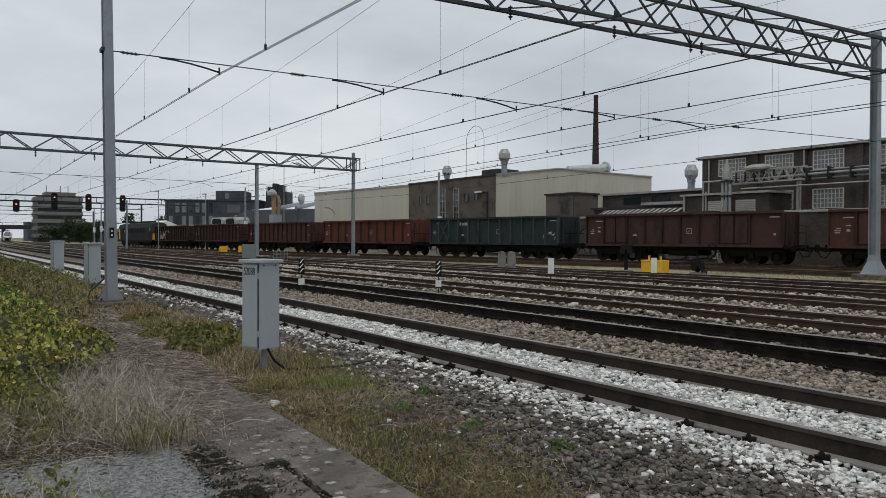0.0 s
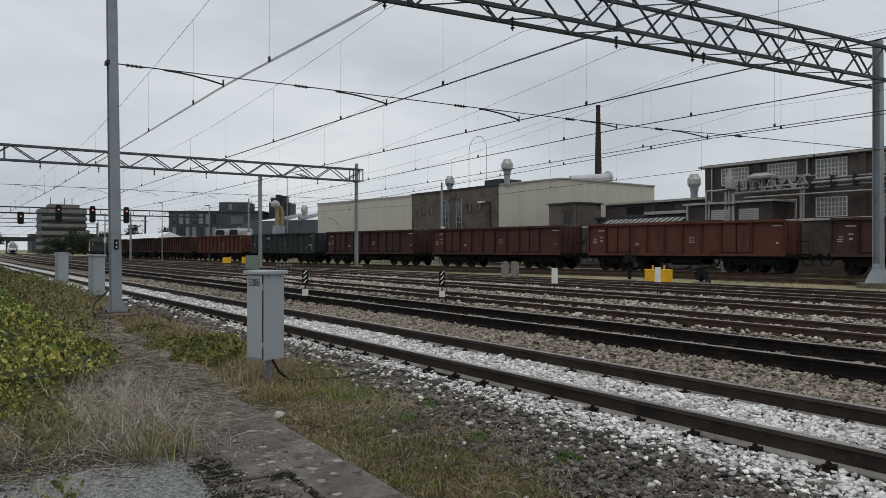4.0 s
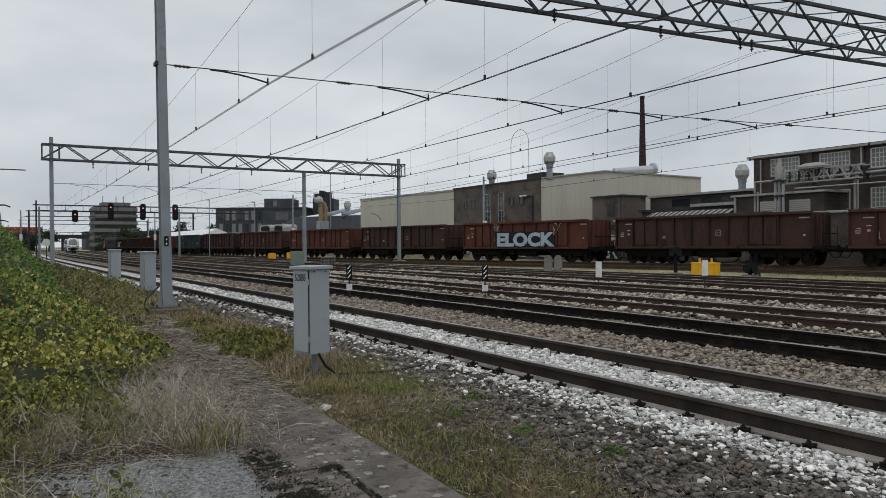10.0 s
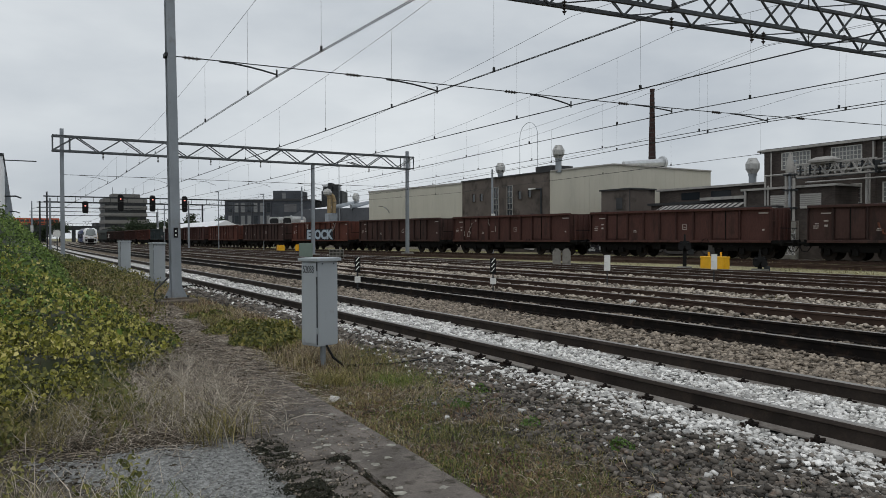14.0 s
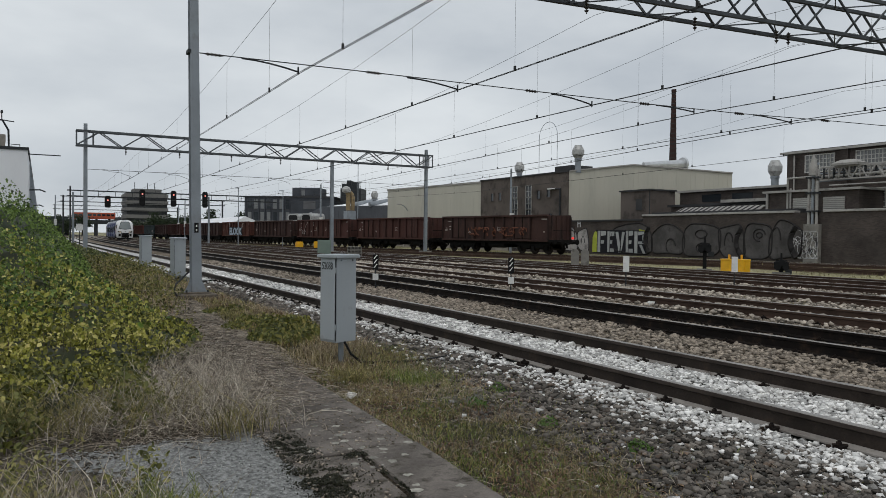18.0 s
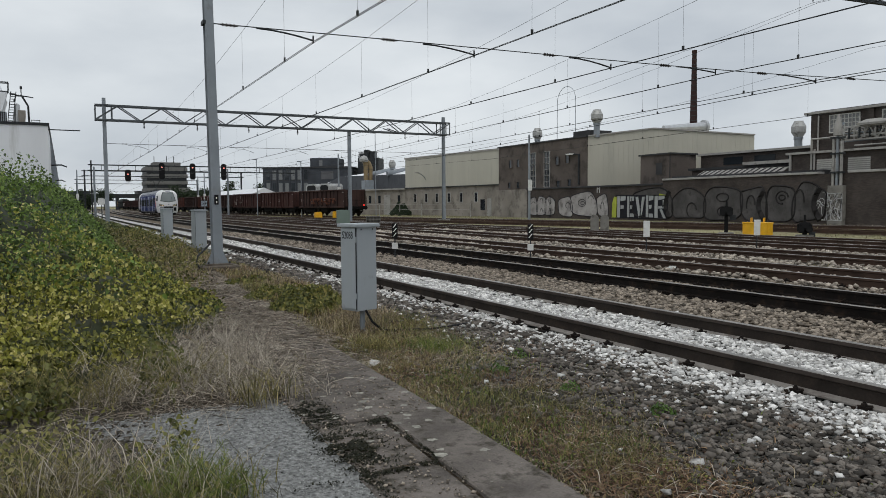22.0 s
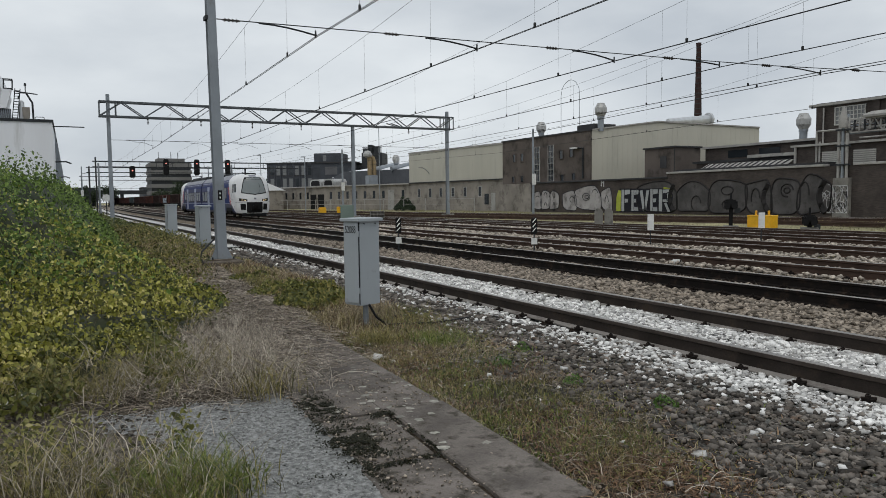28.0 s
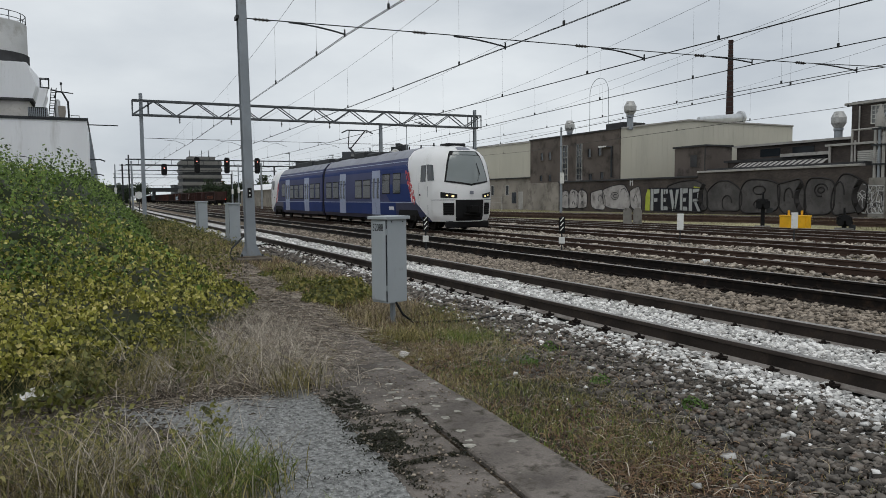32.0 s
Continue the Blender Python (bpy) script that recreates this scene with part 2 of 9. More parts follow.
def tube(bm, p, q, r, r2=None, seg=8):
    """A round bar from p to q."""
    p, q = Vector(p), Vector(q)
    r2 = r if r2 is None else r2
    s, u = frame_of(q - p)
    rings = []
    for c, k in ((p, r), (q, r2)):
        rings.append([bm.verts.new(c + s * (k * math.cos(2 * math.pi * i / seg)) + u * (k * math.sin(2 * math.pi * i / seg))) for i in range(seg)])
    for i in range(seg):
        j = (i + 1) % seg
        bm.faces.new((rings[0][i], rings[0][j], rings[1][j], rings[1][i]))
    bm.faces.new(rings[0][::-1])
    bm.faces.new(rings[1])
    return bm


def bar(bm, p, q, w, h):
    """A square bar from p to q; w across, h upward."""
    p, q = Vector(p), Vector(q)
    s, u = frame_of(q - p)
    v = [bm.verts.new(c + s * (a * w / 2) + u * (b * h / 2)) for c in (p, q) for a, b in ((-1, -1), (1, -1), (1, 1), (-1, 1))]
    for f in ((0, 1, 2, 3), (7, 6, 5, 4), (0, 4, 5, 1), (1, 5, 6, 2), (2, 6, 7, 3), (3, 7, 4, 0)):
        bm.faces.new([v[i] for i in f])
    return bm


def pipe(bm, pts, r, seg=6):
    """A round bar along points."""
    pts = [Vector(p) for p in pts]
    rings = []
    for i, p in enumerate(pts):
        d = pts[min(i + 1, len(pts) - 1)] - pts[max(i - 1, 0)]
        s, u = frame_of(d)
        rings.append([bm.verts.new(p + s * (r * math.cos(2 * math.pi * k / seg)) + u * (r * math.sin(2 * math.pi * k / seg))) for k in range(seg)])
    for a, b in zip(rings, rings[1:]):
        for i in range(seg):
            j = (i + 1) % seg
            bm.faces.new((a[i], a[j], b[j], b[i]))
    bm.faces.new(rings[0][::-1])
    bm.faces.new(rings[-1])
    return bm


def loft(bm, rings, close=True, caps=True):
    """A skin over rings of points."""
    vs = [[bm.verts.new(p) for p in ring] for ring in rings]
    for a, b in zip(vs, vs[1:]):
        n = len(a)
        for i in range(n if close else n - 1):
            j = (i + 1) % n
            bm.faces.new((a[i], a[j], b[j], b[i]))
    if caps:
        bm.faces.new(vs[0][::-1])
        bm.faces.new(vs[-1])
    return bm


def turned(bm, profile, c=(0, 0, 0), seg=14):
    """A turned body about the upright through c: profile of (radius, height)."""
    return loft(bm, [[Vector((c[0] + r * math.cos(2 * math.pi * i / seg), c[1] + r * math.sin(2 * math.pi * i / seg), c[2] + z)) for i in range(seg)] for r, z in profile])


def slab_of(bm, outline, d, m):
    """A flat plate: an outline of (a, b) in the plane of m, d thick along m's z."""
    lo = [bm.verts.new(m @ Vector((a, b, 0))) for a, b in outline]
    hi = [bm.verts.new(m @ Vector((a, b, d))) for a, b in outline]
    n = len(lo)
    bm.faces.new(lo[::-1])
    bm.faces.new(hi)
    for i in range(n):
        j = (i + 1) % n
        bm.faces.new((lo[i], lo[j], hi[j], hi[i]))
    return bm


def mesh_of(bm, name, material, smooth=False):
    bmesh.ops.recalc_face_normals(bm, faces=bm.faces[:])
    me = bpy.data.meshes.new(name)
    bm.to_mesh(me)
    bm.free()
    me.materials.append(material)
    if smooth:
        me.polygons.foreach_set("use_smooth", [True] * len(me.polygons))
        me.set_sharp_from_angle(angle=radians(35))
    return me


def part(name, bm, material, parent=None, label="", smooth=False):
    ob = new(name, bm if isinstance(bm, bpy.types.Mesh) else mesh_of(bm, name, material, smooth))
    ob.parent = parent
    if label:
        ob["label"] = label
    return ob


def thing(name, label, category, m=None, group="", kind=""):
    ob = new(name)
    ob.empty_display_size = 0.2
    if m is not None:
        ob.matrix_basis = m
    return tagged(ob, label, category, group, kind)


def single(name, bm, material, label, category="", group="", kind="", smooth=False, m=None):
    ob = part(name, bm, material, None, "", smooth)
    if m is not None:
        ob.matrix_basis = m
    return tagged(ob, label, category, group, kind)


# ---------------------------------------------------------------- the lines of the plan
def bend(y):
    return 0.00017 * (y - 80) ** 2 if y > 80 else 0.0


def freight_x(y):
    """Middle of the freight track."""
    if y <= 150:
        return 48.4 - 0.27 * y + 0.00089 * y * y
    return freight_x(150) - 0.003 * (y - 150) - 0.0011 * min(y - 150, 40) ** 2 * 0.5 - max(0, y - 190) * 0.02


def track_x(c, y):
    return c + bend(y)


def siding_x(y):
    """The siding that runs beside the freight track."""
    y = max(y, 29.0)
    return 42.6 - 0.27 * y + 0.00089 * y * y - 2.2 * max(0.0, (y - 20) / 80)


def loop_x(y):
    """The loop that leaves the outer yard track."""
    k = min(1.0, max(0.0, (y - 12) / 60))
    return 22.75 + 3.85 * (1 - k * k * (3 - 2 * k))


T = (6.4, 10.5, 14.1, 18.5, 22.7)


# ---------------------------------------------------------------- ground
def ground_height(x, y):
    z = -0.2 if x < 4.6 else -0.225
    if x < 0.2 and y > 4:
        z += min(0.5, 0.05 * min(0.2 - x, 10)) * min(1, (y - 4) / 6)
    return z


def surface(x, y):
    z = ground_height(x, y)
    if -14 < x < 50 and -2 < y < 120:
        z += 0.035 * noise.noise(Vector((x * 0.6, y * 0.6, 0))) + 0.02 * noise.noise(Vector((x * 3, y * 3, 5)))
    return z


def make_ground():
    xs = np.concatenate([np.array([-2500, -1200, -600, -300, -150, -80, -50, -35, -25, -18]), np.arange(-14, -4, 0.5), np.arange(-4, 9.0, 0.16), np.arange(9, 52, 0.6), np.array([55, 60, 70, 90, 130, 200, 350, 700, 1400, 2500])])
    ys = np.concatenate([np.array([-2500, -1000, -400, -150, -60, -30, -15, -8, -4, -2, -1]), np.arange(0, 14, 0.16), np.arange(14, 40, 0.5), np.arange(40, 130, 3), np.array([140, 160, 190, 230, 300, 420, 600, 1000, 2500])])
    co = []
    for y in ys:
        for x in xs:
            co.append((x, y, surface(x, y)))
    nx, ny = len(xs), len(ys)
    faces = [(j * nx + i, j * nx + i + 1, (j + 1) * nx + i + 1, (j + 1) * nx + i) for j in range(ny - 1) for i in range(nx - 1)]
    me = bpy.data.meshes.new("ground")
    me.from_pydata(co, [], faces)
    me.polygons.foreach_set("use_smooth", [True] * len(me.polygons))
    m, n, l, b = node_mat("earth_and_ballast")
    geo = n.new("ShaderNodeNewGeometry")
    sep = n.new("ShaderNodeSeparateXYZ")
    l.new(geo.outputs["Position"], sep.inputs["Vector"])
    wob = n.new("ShaderNodeTexNoise")
    wob.inputs["Scale"].default_value, wob.inputs["Detail"].default_value = 0.8, 6
    l.new(geo.outputs["Position"], wob.inputs["Vector"])
    # across the yard: position shaken by noise, mapped on the zones
    shake = n.new("ShaderNodeMath")
    shake.operation = "MULTIPLY_ADD"
    l.new(wob.outputs["Fac"], shake.inputs[0])
    shake.inputs[1].default_value = 1.2
    l.new(sep.outputs["X"], shake.inputs[2])
    mr = n.new("ShaderNodeMapRange")
    mr.inputs["From Min"].default_value, mr.inputs["From Max"].default_value = -9.4, 50.6
    l.new(shake.outputs["Value"], mr.inputs["Value"])
    ramp = n.new("ShaderNodeValToRGB")
    # verge and white-stone zones are darkened: shade in the gaps painted into the ground
    zones = ((-9, (0.07, 0.064, 0.044)), (1.2, (0.105, 0.09, 0.07)), (3.2, (0.065, 0.051, 0.036)), (4.5, (0.075, 0.068, 0.058)), (5.0, (0.15, 0.15, 0.14)), (7.7, (0.15, 0.15, 0.14)), (8.2, (0.175, 0.142, 0.106)),
             (9.6, (0.18, 0.147, 0.11)), (11.8, (0.2, 0.172, 0.14)), (20, (0.205, 0.182, 0.15)), (26.5, (0.19, 0.172, 0.135)), (29, (0.32, 0.295, 0.17)), (39, (0.33, 0.3, 0.18)), (47, (0.22, 0.205, 0.125)))
    el = ramp.color_ramp.elements
    while len(el) > 1:
        el.remove(el[-1])
    for i, (x, c) in enumerate(zones):
        e = el[0] if i == 0 else el.new((x + 9) / 60)
        e.position, e.color = (x + 9) / 60, (*c, 1)
    l.new(mr.outputs["Result"], ramp.inputs["Fac"])
    fine = n.new("ShaderNodeTexVoronoi")
    fine.inputs["Scale"].default_value = 38.0
    l.new(geo.outputs["Position"], fine.inputs["Vector"])
    fr = n.new("ShaderNodeMapRange")
    fr.inputs["To Min"].default_value, fr.inputs["To Max"].default_value = 0.35, 1.65
    l.new(fine.outputs["Color"], fr.inputs["Value"])
    big = n.new("ShaderNodeTexNoise")
    big.inputs["Scale"].default_value, big.inputs["Detail"].default_value = 0.35, 7
    l.new(geo.outputs["Position"], big.inputs["Vector"])
    br = n.new("ShaderNodeMapRange")
    br.inputs["From Min"].default_value, br.inputs["From Max"].default_value = 0.3, 0.7
    br.inputs["To Min"].default_value, br.inputs["To Max"].default_value = 0.7, 1.25
    l.new(big.outputs["Fac"], br.inputs["Value"])
    mm = n.new("ShaderNodeMath")
    mm.operation = "MULTIPLY"
    l.new(fr.outputs["Result"], mm.inputs[0])
    l.new(br.outputs["Result"], mm.inputs[1])
    mul = n.new("ShaderNodeVectorMath")
    mul.operation = "SCALE"
    l.new(ramp.outputs["Color"], mul.inputs[0])
    l.new(mm.outputs["Value"], mul.inputs["Scale"])
    l.new(mul.outputs["Vector"], b.inputs["Base Color"])
    b.inputs["Roughness"].default_value = 0.95
    b.inputs["Specular IOR Level"].default_value = 0.12
    bp = n.new("ShaderNodeBump")
    bp.inputs["Strength"].default_value, bp.inputs["Distance"].default_value = 0.8, 0.04
    l.new(fine.outputs["Distance"], bp.inputs["Height"])
    l.new(bp.outputs["Normal"], b.inputs["Normal"])
    me.materials.append(m)
    return tagged(new("ground", me), "ballasted railway yard with dry earth and grass verges", "ground", kind="structure")


make_ground()


# ---------------------------------------------------------------- tracks
RAIL_PROFILE = [(-0.075, -0.195), (0.075, -0.195), (0.075, -0.180), (0.014, -0.158), (0.012, -0.055), (0.037, -0.042), (0.037, -0.006), (0.029, 0.0), (-0.029, 0.0), (-0.037, -0.006), (-0.037, -0.042), (-0.012, -0.055), (-0.014, -0.158), (-0.075, -0.180)]


def rail_mesh(line, side, mats):
    """A rail along a line of (x, y); the foot, the web and the running surface differ in dirt and painted-in shade."""
    bm = bm_new()
    rings = []
    for i, (x, y) in enumerate(line):
        x0, y0 = line[max(i - 1, 0)]
        x1, y1 = line[min(i + 1, len(line) - 1)]
        d = Vector((x1 - x0, y1 - y0)).normalized()
        nrm = Vector((d.y, -d.x))
        rings.append([Vector((x + nrm.x * (side + a), y + nrm.y * (side + a), b)) for a, b in RAIL_PROFILE])
    loft(bm, rings)
    bmesh.ops.recalc_face_normals(bm, faces=bm.faces[:])
    me = bpy.data.meshes.new("rail")
    for q in mats:
        me.materials.append(q)
    bm.faces.ensure_lookup_table()
    for f in bm.faces:
        z = f.calc_center_median().z
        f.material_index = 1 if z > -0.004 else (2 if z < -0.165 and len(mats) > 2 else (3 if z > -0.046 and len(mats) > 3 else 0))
    bm.to_mesh(me)
    bm.free()
    return me


def sleeper_mesh(w=0.24, half=1.28):
    return mesh_of(bevelled(bx(bm_new(), -half, half, -w / 2, w / 2, -0.34, -0.212), 0.012), "sleeper", SLEEPER)


def clip_mesh():
    """A rail chair with its bolts and clips, on both sides of the foot."""
    bm = bm_new()
    bx(bm, -0.19, 0.19, -0.08, 0.08, -0.214, -0.196)
    for k in (-1, 1):
        bx(bm, k * 0.105 - 0.028, k * 0.105 + 0.028, -0.045, 0.045, -0.194, -0.166)
        tube(bm, (k * 0.115, 0.0, -0.19), (k * 0.115, 0.0, -0.125), 0.014, 0.014, 6)
        tube(bm, (k * 0.115, 0.0, -0.168), (k * 0.115, 0.0, -0.14), 0.026, 0.024, 6)
        tube(bm, (k * 0.06, -0.035, -0.168), (k * 0.155, 0.03, -0.162), 0.013, 0.01, 6)
        tube(bm, (k * 0.165, 0.055, -0.2), (k * 0.165, 0.055, -0.17), 0.02, 0.018, 6)
    return mesh_of(bm, "rail_chair", RAILSIDE)


SLEEPER_MESH, CLIP_MESH = sleeper_mesh(), clip_mesh()


def make_track(label, xf, y0, y1, mats, step, sleepers=(0, 0), chairs=(0, 0)):
    t = thing("railway_track", label, "railway track", kind="structure")
    ys = list(np.arange(y0, y1 + 0.01, step))
    line = [(xf(y), float(y)) for y in ys]
    for s in (-0.7535, 0.7535):
        part("rail", rail_mesh(line, s, mats), None, t)
    y = sleepers[0]
    while y < sleepers[1]:
        ob = part("sleeper", SLEEPER_MESH, None, t)
        a = math.atan((xf(y + 0.5) - xf(y - 0.5)))
        ob.matrix_basis = pose(xf(y), y, random.uniform(-0.012, 0.004), 0, 0, -math.degrees(a) + random.uniform(-0.8, 0.8))
        if chairs[0] <= y < chairs[1]:
            for s in (-0.7535, 0.7535):
                c = part("rail_chair", CLIP_MESH, None, t)
                c.matrix_basis = pose(xf(y) + s, y, 0.001, 0, 0, -math.degrees(a))
        y += 0.6
    return t


def make_white_bed():
    ys = np.arange(26, 200, 4.0)
    rows = [[(track_x(T[0], y) + dx, y, -0.185 + 0.012 * math.sin(y * 1.7 + dx * 5)) for dx in (-1.35, -0.9, -0.4, 0.0, 0.4, 0.9, 1.4)] for y in ys]
    me = bpy.data.meshes.new("white_bed")
    me.from_pydata([p for r in rows for p in r], [], [(j * 7 + i, j * 7 + i + 1, j * 7 + i + 8, j * 7 + i + 7) for j in range(len(rows) - 1) for i in range(6)])
    me.materials.append(mat("far_white_ballast", (0.5, 0.5, 0.485), 0.9, 0, 0.4, 2.0, 12, 0.8, (0.24, 0.225, 0.2), 0.35, 1.5))
    return tagged(new("white_ballast_bed", me), "white crushed stone bed of the main track further on", "ballast", kind="structure")


make_white_bed()
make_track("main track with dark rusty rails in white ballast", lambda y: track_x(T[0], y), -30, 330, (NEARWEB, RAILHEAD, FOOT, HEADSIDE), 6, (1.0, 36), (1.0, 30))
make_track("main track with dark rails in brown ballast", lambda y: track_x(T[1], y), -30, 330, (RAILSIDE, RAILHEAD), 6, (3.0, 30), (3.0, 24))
make_track("track with brown rusty rails in grey ballast", lambda y: track_x(T[2], y), -30, 330, (RAILRUST, RAILHEAD), 6, (5.0, 24), (5.0, 24))
make_track("track with brown rusty rails in grey ballast", lambda y: track_x(T[3], y), -30, 330, (RAILRUST, RAILHEAD), 6)
make_track("track with brown rusty rails in grey ballast", lambda y: track_x(T[4], y), -30, 330, (RAILRUST, RAILHEAD), 6)
make_track("rusty loop track that branches off in the yard", loop_x, -30, 70, (RAILRUST, RAILHEAD), 4)
make_track("rusty siding in weedy grey gravel", siding_x, -30, 150, (RAILRUST, RAILRUST), 4)
make_track("freight track beside the factory wall", freight_x, -60, 330, (RAILRUST, RAILHEAD), 5)


# ---------------------------------------------------------------- masts, portals and overhead lines
def i_beam(bm, p, q, w, d, w2=None, d2=None, t=0.02):
    """An upright H section from p up to q, narrowing to w2, d2."""
    w2, d2 = w2 or w, d2 or d
    rings = []
    for c, a, b in ((Vector(p), w, d), (Vector(q), w2, d2)):
        x, y = a / 2, b / 2
        prof = [(-x, -y), (x, -y), (x, -y + t), (t / 2, -y + t), (t / 2, y - t), (x, y - t), (x, y), (-x, y), (-x, y - t), (-t / 2, y - t), (-t / 2, -y + t), (-x, -y + t)]
        rings.append([c + Vector((u, v, 0)) for u, v in prof])
    return loft(bm, rings)


def insulator(bm, p, q, r=0.055, n=5):
    """Stacked sheds along a rod."""
    p, q = Vector(p), Vector(q)
    tube(bm, p, q, 0.022, None, 6)
    for i in range(n):
        a, b = p.lerp(q, (i + 0.5) / (n + 0.6)), p.lerp(q, (i + 1.0) / (n + 0.6))
        tube(bm, a, b, r, r * 0.55, 8)
    return bm


def truss(parent, a, b, z0, z1, depth, panels, mat_, chord=0.09, brace=0.055):
    """A lattice girder of four chords from a to b, z0 to z1 high."""
    a, b = Vector((*a, 0)), Vector((*b, 0))
    d = (b - a).normalized()
    s = Vector((d.y, -d.x, 0)) * (depth / 2)
    for side in (-1, 1):
        for z in (z0, z1):
            part("chord", bar(bm_new(), a + s * side + Vector((0, 0, z)), b + s * side + Vector((0, 0, z)), chord, chord), mat_, parent)
    for i in range(panels):
        p, q = a.lerp(b, i / panels), a.lerp(b, (i + 1) / panels)
        lo, hi = (z0, z1) if i % 2 == 0 else (z1, z0)
        for side in (-1, 1):
            part("brace", bar(bm_new(), p + s * side + Vector((0, 0, lo)), q + s * side + Vector((0, 0, hi)), brace, brace), mat_, parent)
        for z in (z0, z1):
            part("lacing", bar(bm_new(), p + s * (1 if i % 2 else -1) + Vector((0, 0, z)), q + s * (-1 if i % 2 else 1) + Vector((0, 0, z)), brace * 0.6, brace * 0.6), mat_, parent)


GL, GR = Vector((3.28, 18.5, 0)), Vector((33.8, 15.07, 0))


def span(x):
    """Point of the near portal's line above x."""
    return GL.lerp(GR, (x - GL.x) / (GR.x - GL.x))


def make_near_portal():
    g = thing("overhead_portal", "grey steel portal with lattice beam over the tracks", "gantry")
    part("mast", i_beam(bm_new(), (3.515, 18.48, -0.02), (3.39, 18.52, 10.3), 0.235, 0.3, 0.185, 0.24, 0.022), STEEL, g, "grey tapered steel mast")
    part("mast_base", bevelled(bx(bm_new(), 3.05, 3.95, 18.0, 18.95, -0.3, -0.02), 0.03), STAINED, g, "brown-stained concrete footing")
    part("mast_foot", loft(bm_new(), [[Vector((3.5 + a * w, 18.48 + b * d, z)) for a, b in ((-1, -1), (1, -1), (1, 1), (-1, 1))] for w, d, z in ((0.32, 0.34, -0.02), (0.32, 0.34, 0.012))]), STAINED, g, "rusty foot plate")
    for k in (-1, 1):
        part("stiffener", slab_of(bm_new(), [(0.11, 0), (0.27, 0), (0.11, 0.34)], 0.02, Matrix(((k, 0, 0, 3.5), (0, 0, -1, 18.4), (0, 1, 0, 0.012), (0, 0, 0, 1)))), STEEL, g)
    for a, b in ((-0.25, -0.27), (0.25, -0.27), (-0.25, 0.27), (0.25, 0.27)):
        part("anchor_bolt", tube(bm_new(), (3.5 + a, 18.48 + b, -0.02), (3.5 + a, 18.48 + b, 0.07), 0.025, None, 6), DARKSTEEL, g)
    part("mast_plate", bevelled(bx(bm_new(), 3.43, 3.53, 18.235, 18.255, 1.46, 1.7), 0.005), BLACK, g, "small dark mast plate")
    for z in (1.5, 1.6):
        part("plate_mark", bx(bm_new(), 3.465, 3.495, 18.228, 18.234, z, z + 0.045), WHITE, g)
    part("post", i_beam(bm_new(), (33.82, 15.07, 0.05), (33.77, 15.07, 10.6), 0.4, 0.34, 0.36, 0.3, 0.03), STEEL, g, "pale blue-grey steel post")
    part("post_foot", loft(bm_new(), [[Vector((33.82 + a * w, 15.07 + b * d, z)) for a, b in ((-1, -1), (1, -1), (1, 1), (-1, 1))] for w, d, z in ((0.44, 0.4, 0.02), (0.42, 0.38, 0.06), (0.21, 0.19, 0.6), (0.19, 0.17, 0.85))]), STEEL, g)
    part("post_base", bevelled(bx(bm_new(), 33.2, 34.5, 14.4, 15.75, -0.3, 0.02), 0.04), STAINED, g)
    d = (GR - GL).normalized()
    truss(g, (GL - d * 0.3).to_tuple()[:2], (GR + d * 0.9).to_tuple()[:2], 8.72, 10.1, 1.15, 22, GREYSTEEL, 0.12, 0.06)
    # cross wire with an arm and an insulator over each track
    pts = [Vector((3.4, 18.5, 5.86))] + [span(x) + Vector((0, 0, z)) for x, z in ((7.99, 5.81), (12.83, 5.75), (16.94, 5.71), (20.86, 5.7), (24.93, 5.76), (33.8, 5.84))]
    part("cross_wire", pipe(bm_new(), pts, 0.014, 5), WIRE, g)
    for x, z in ((3.91, 5.85), (7.99, 5.81), (12.83, 5.75), (16.94, 5.71), (20.86, 5.7), (24.93, 5.76)):
        p = span(x)
        part("insulator", insulator(bm_new(), p - d * 0.2 + Vector((0, 0, z)), p + d * 0.22 + Vector((0, 0, z - 0.01)), 0.05, 4), PORCELAIN, g)
    for x0, z0, x1, z1 in ((4.57, 5.83, 5.98, 5.63), (8.95, 5.77, 10.46, 5.58), (13.5, 5.72, 14.95, 5.51), (17.39, 5.7, 18.92, 5.6), (21.5, 5.7, 23.27, 5.56)):
        a, b = span(x0), span(x1)
        arm = [a.lerp(b, k) + Vector((0, 0, z0 + (z1 - z0) * k ** 1.7)) for k in (0, 0.25, 0.5, 0.75, 1)]
        part("steady_arm", pipe(bm_new(), arm, 0.022, 6), DARKSTEEL, g)
        part("contact_clamp", tube(bm_new(), b + Vector((0, 0, z1 - 0.07)), b + Vector((0, 0, z1 + 0.12)), 0.022, None, 6), DARKSTEEL, g)
    part("bracket", bx(bm_new(), 3.29, 3.36, 18.36, 18.64, 5.81, 5.9), DARKSTEEL, g)
    for x in (5.9, 10.4, 14.71, 18.9, 22.5, 23.05):
        p = span(x)
        part("hanging_insulator", insulator(bm_new(), p + Vector((0, 0, 8.7)), p + Vector((0, 0, 8.25)), 0.075, 4), PORCELAIN, g)
    part("strut", pipe(bm_new(), [(3.15, 18.2, -0.2), (2.95, 18.15, 0.05), (3.0, 18.2, 0.22), (3.32, 18.36, 0.5)], 0.02, 6), DARKSTEEL, g)
    return g


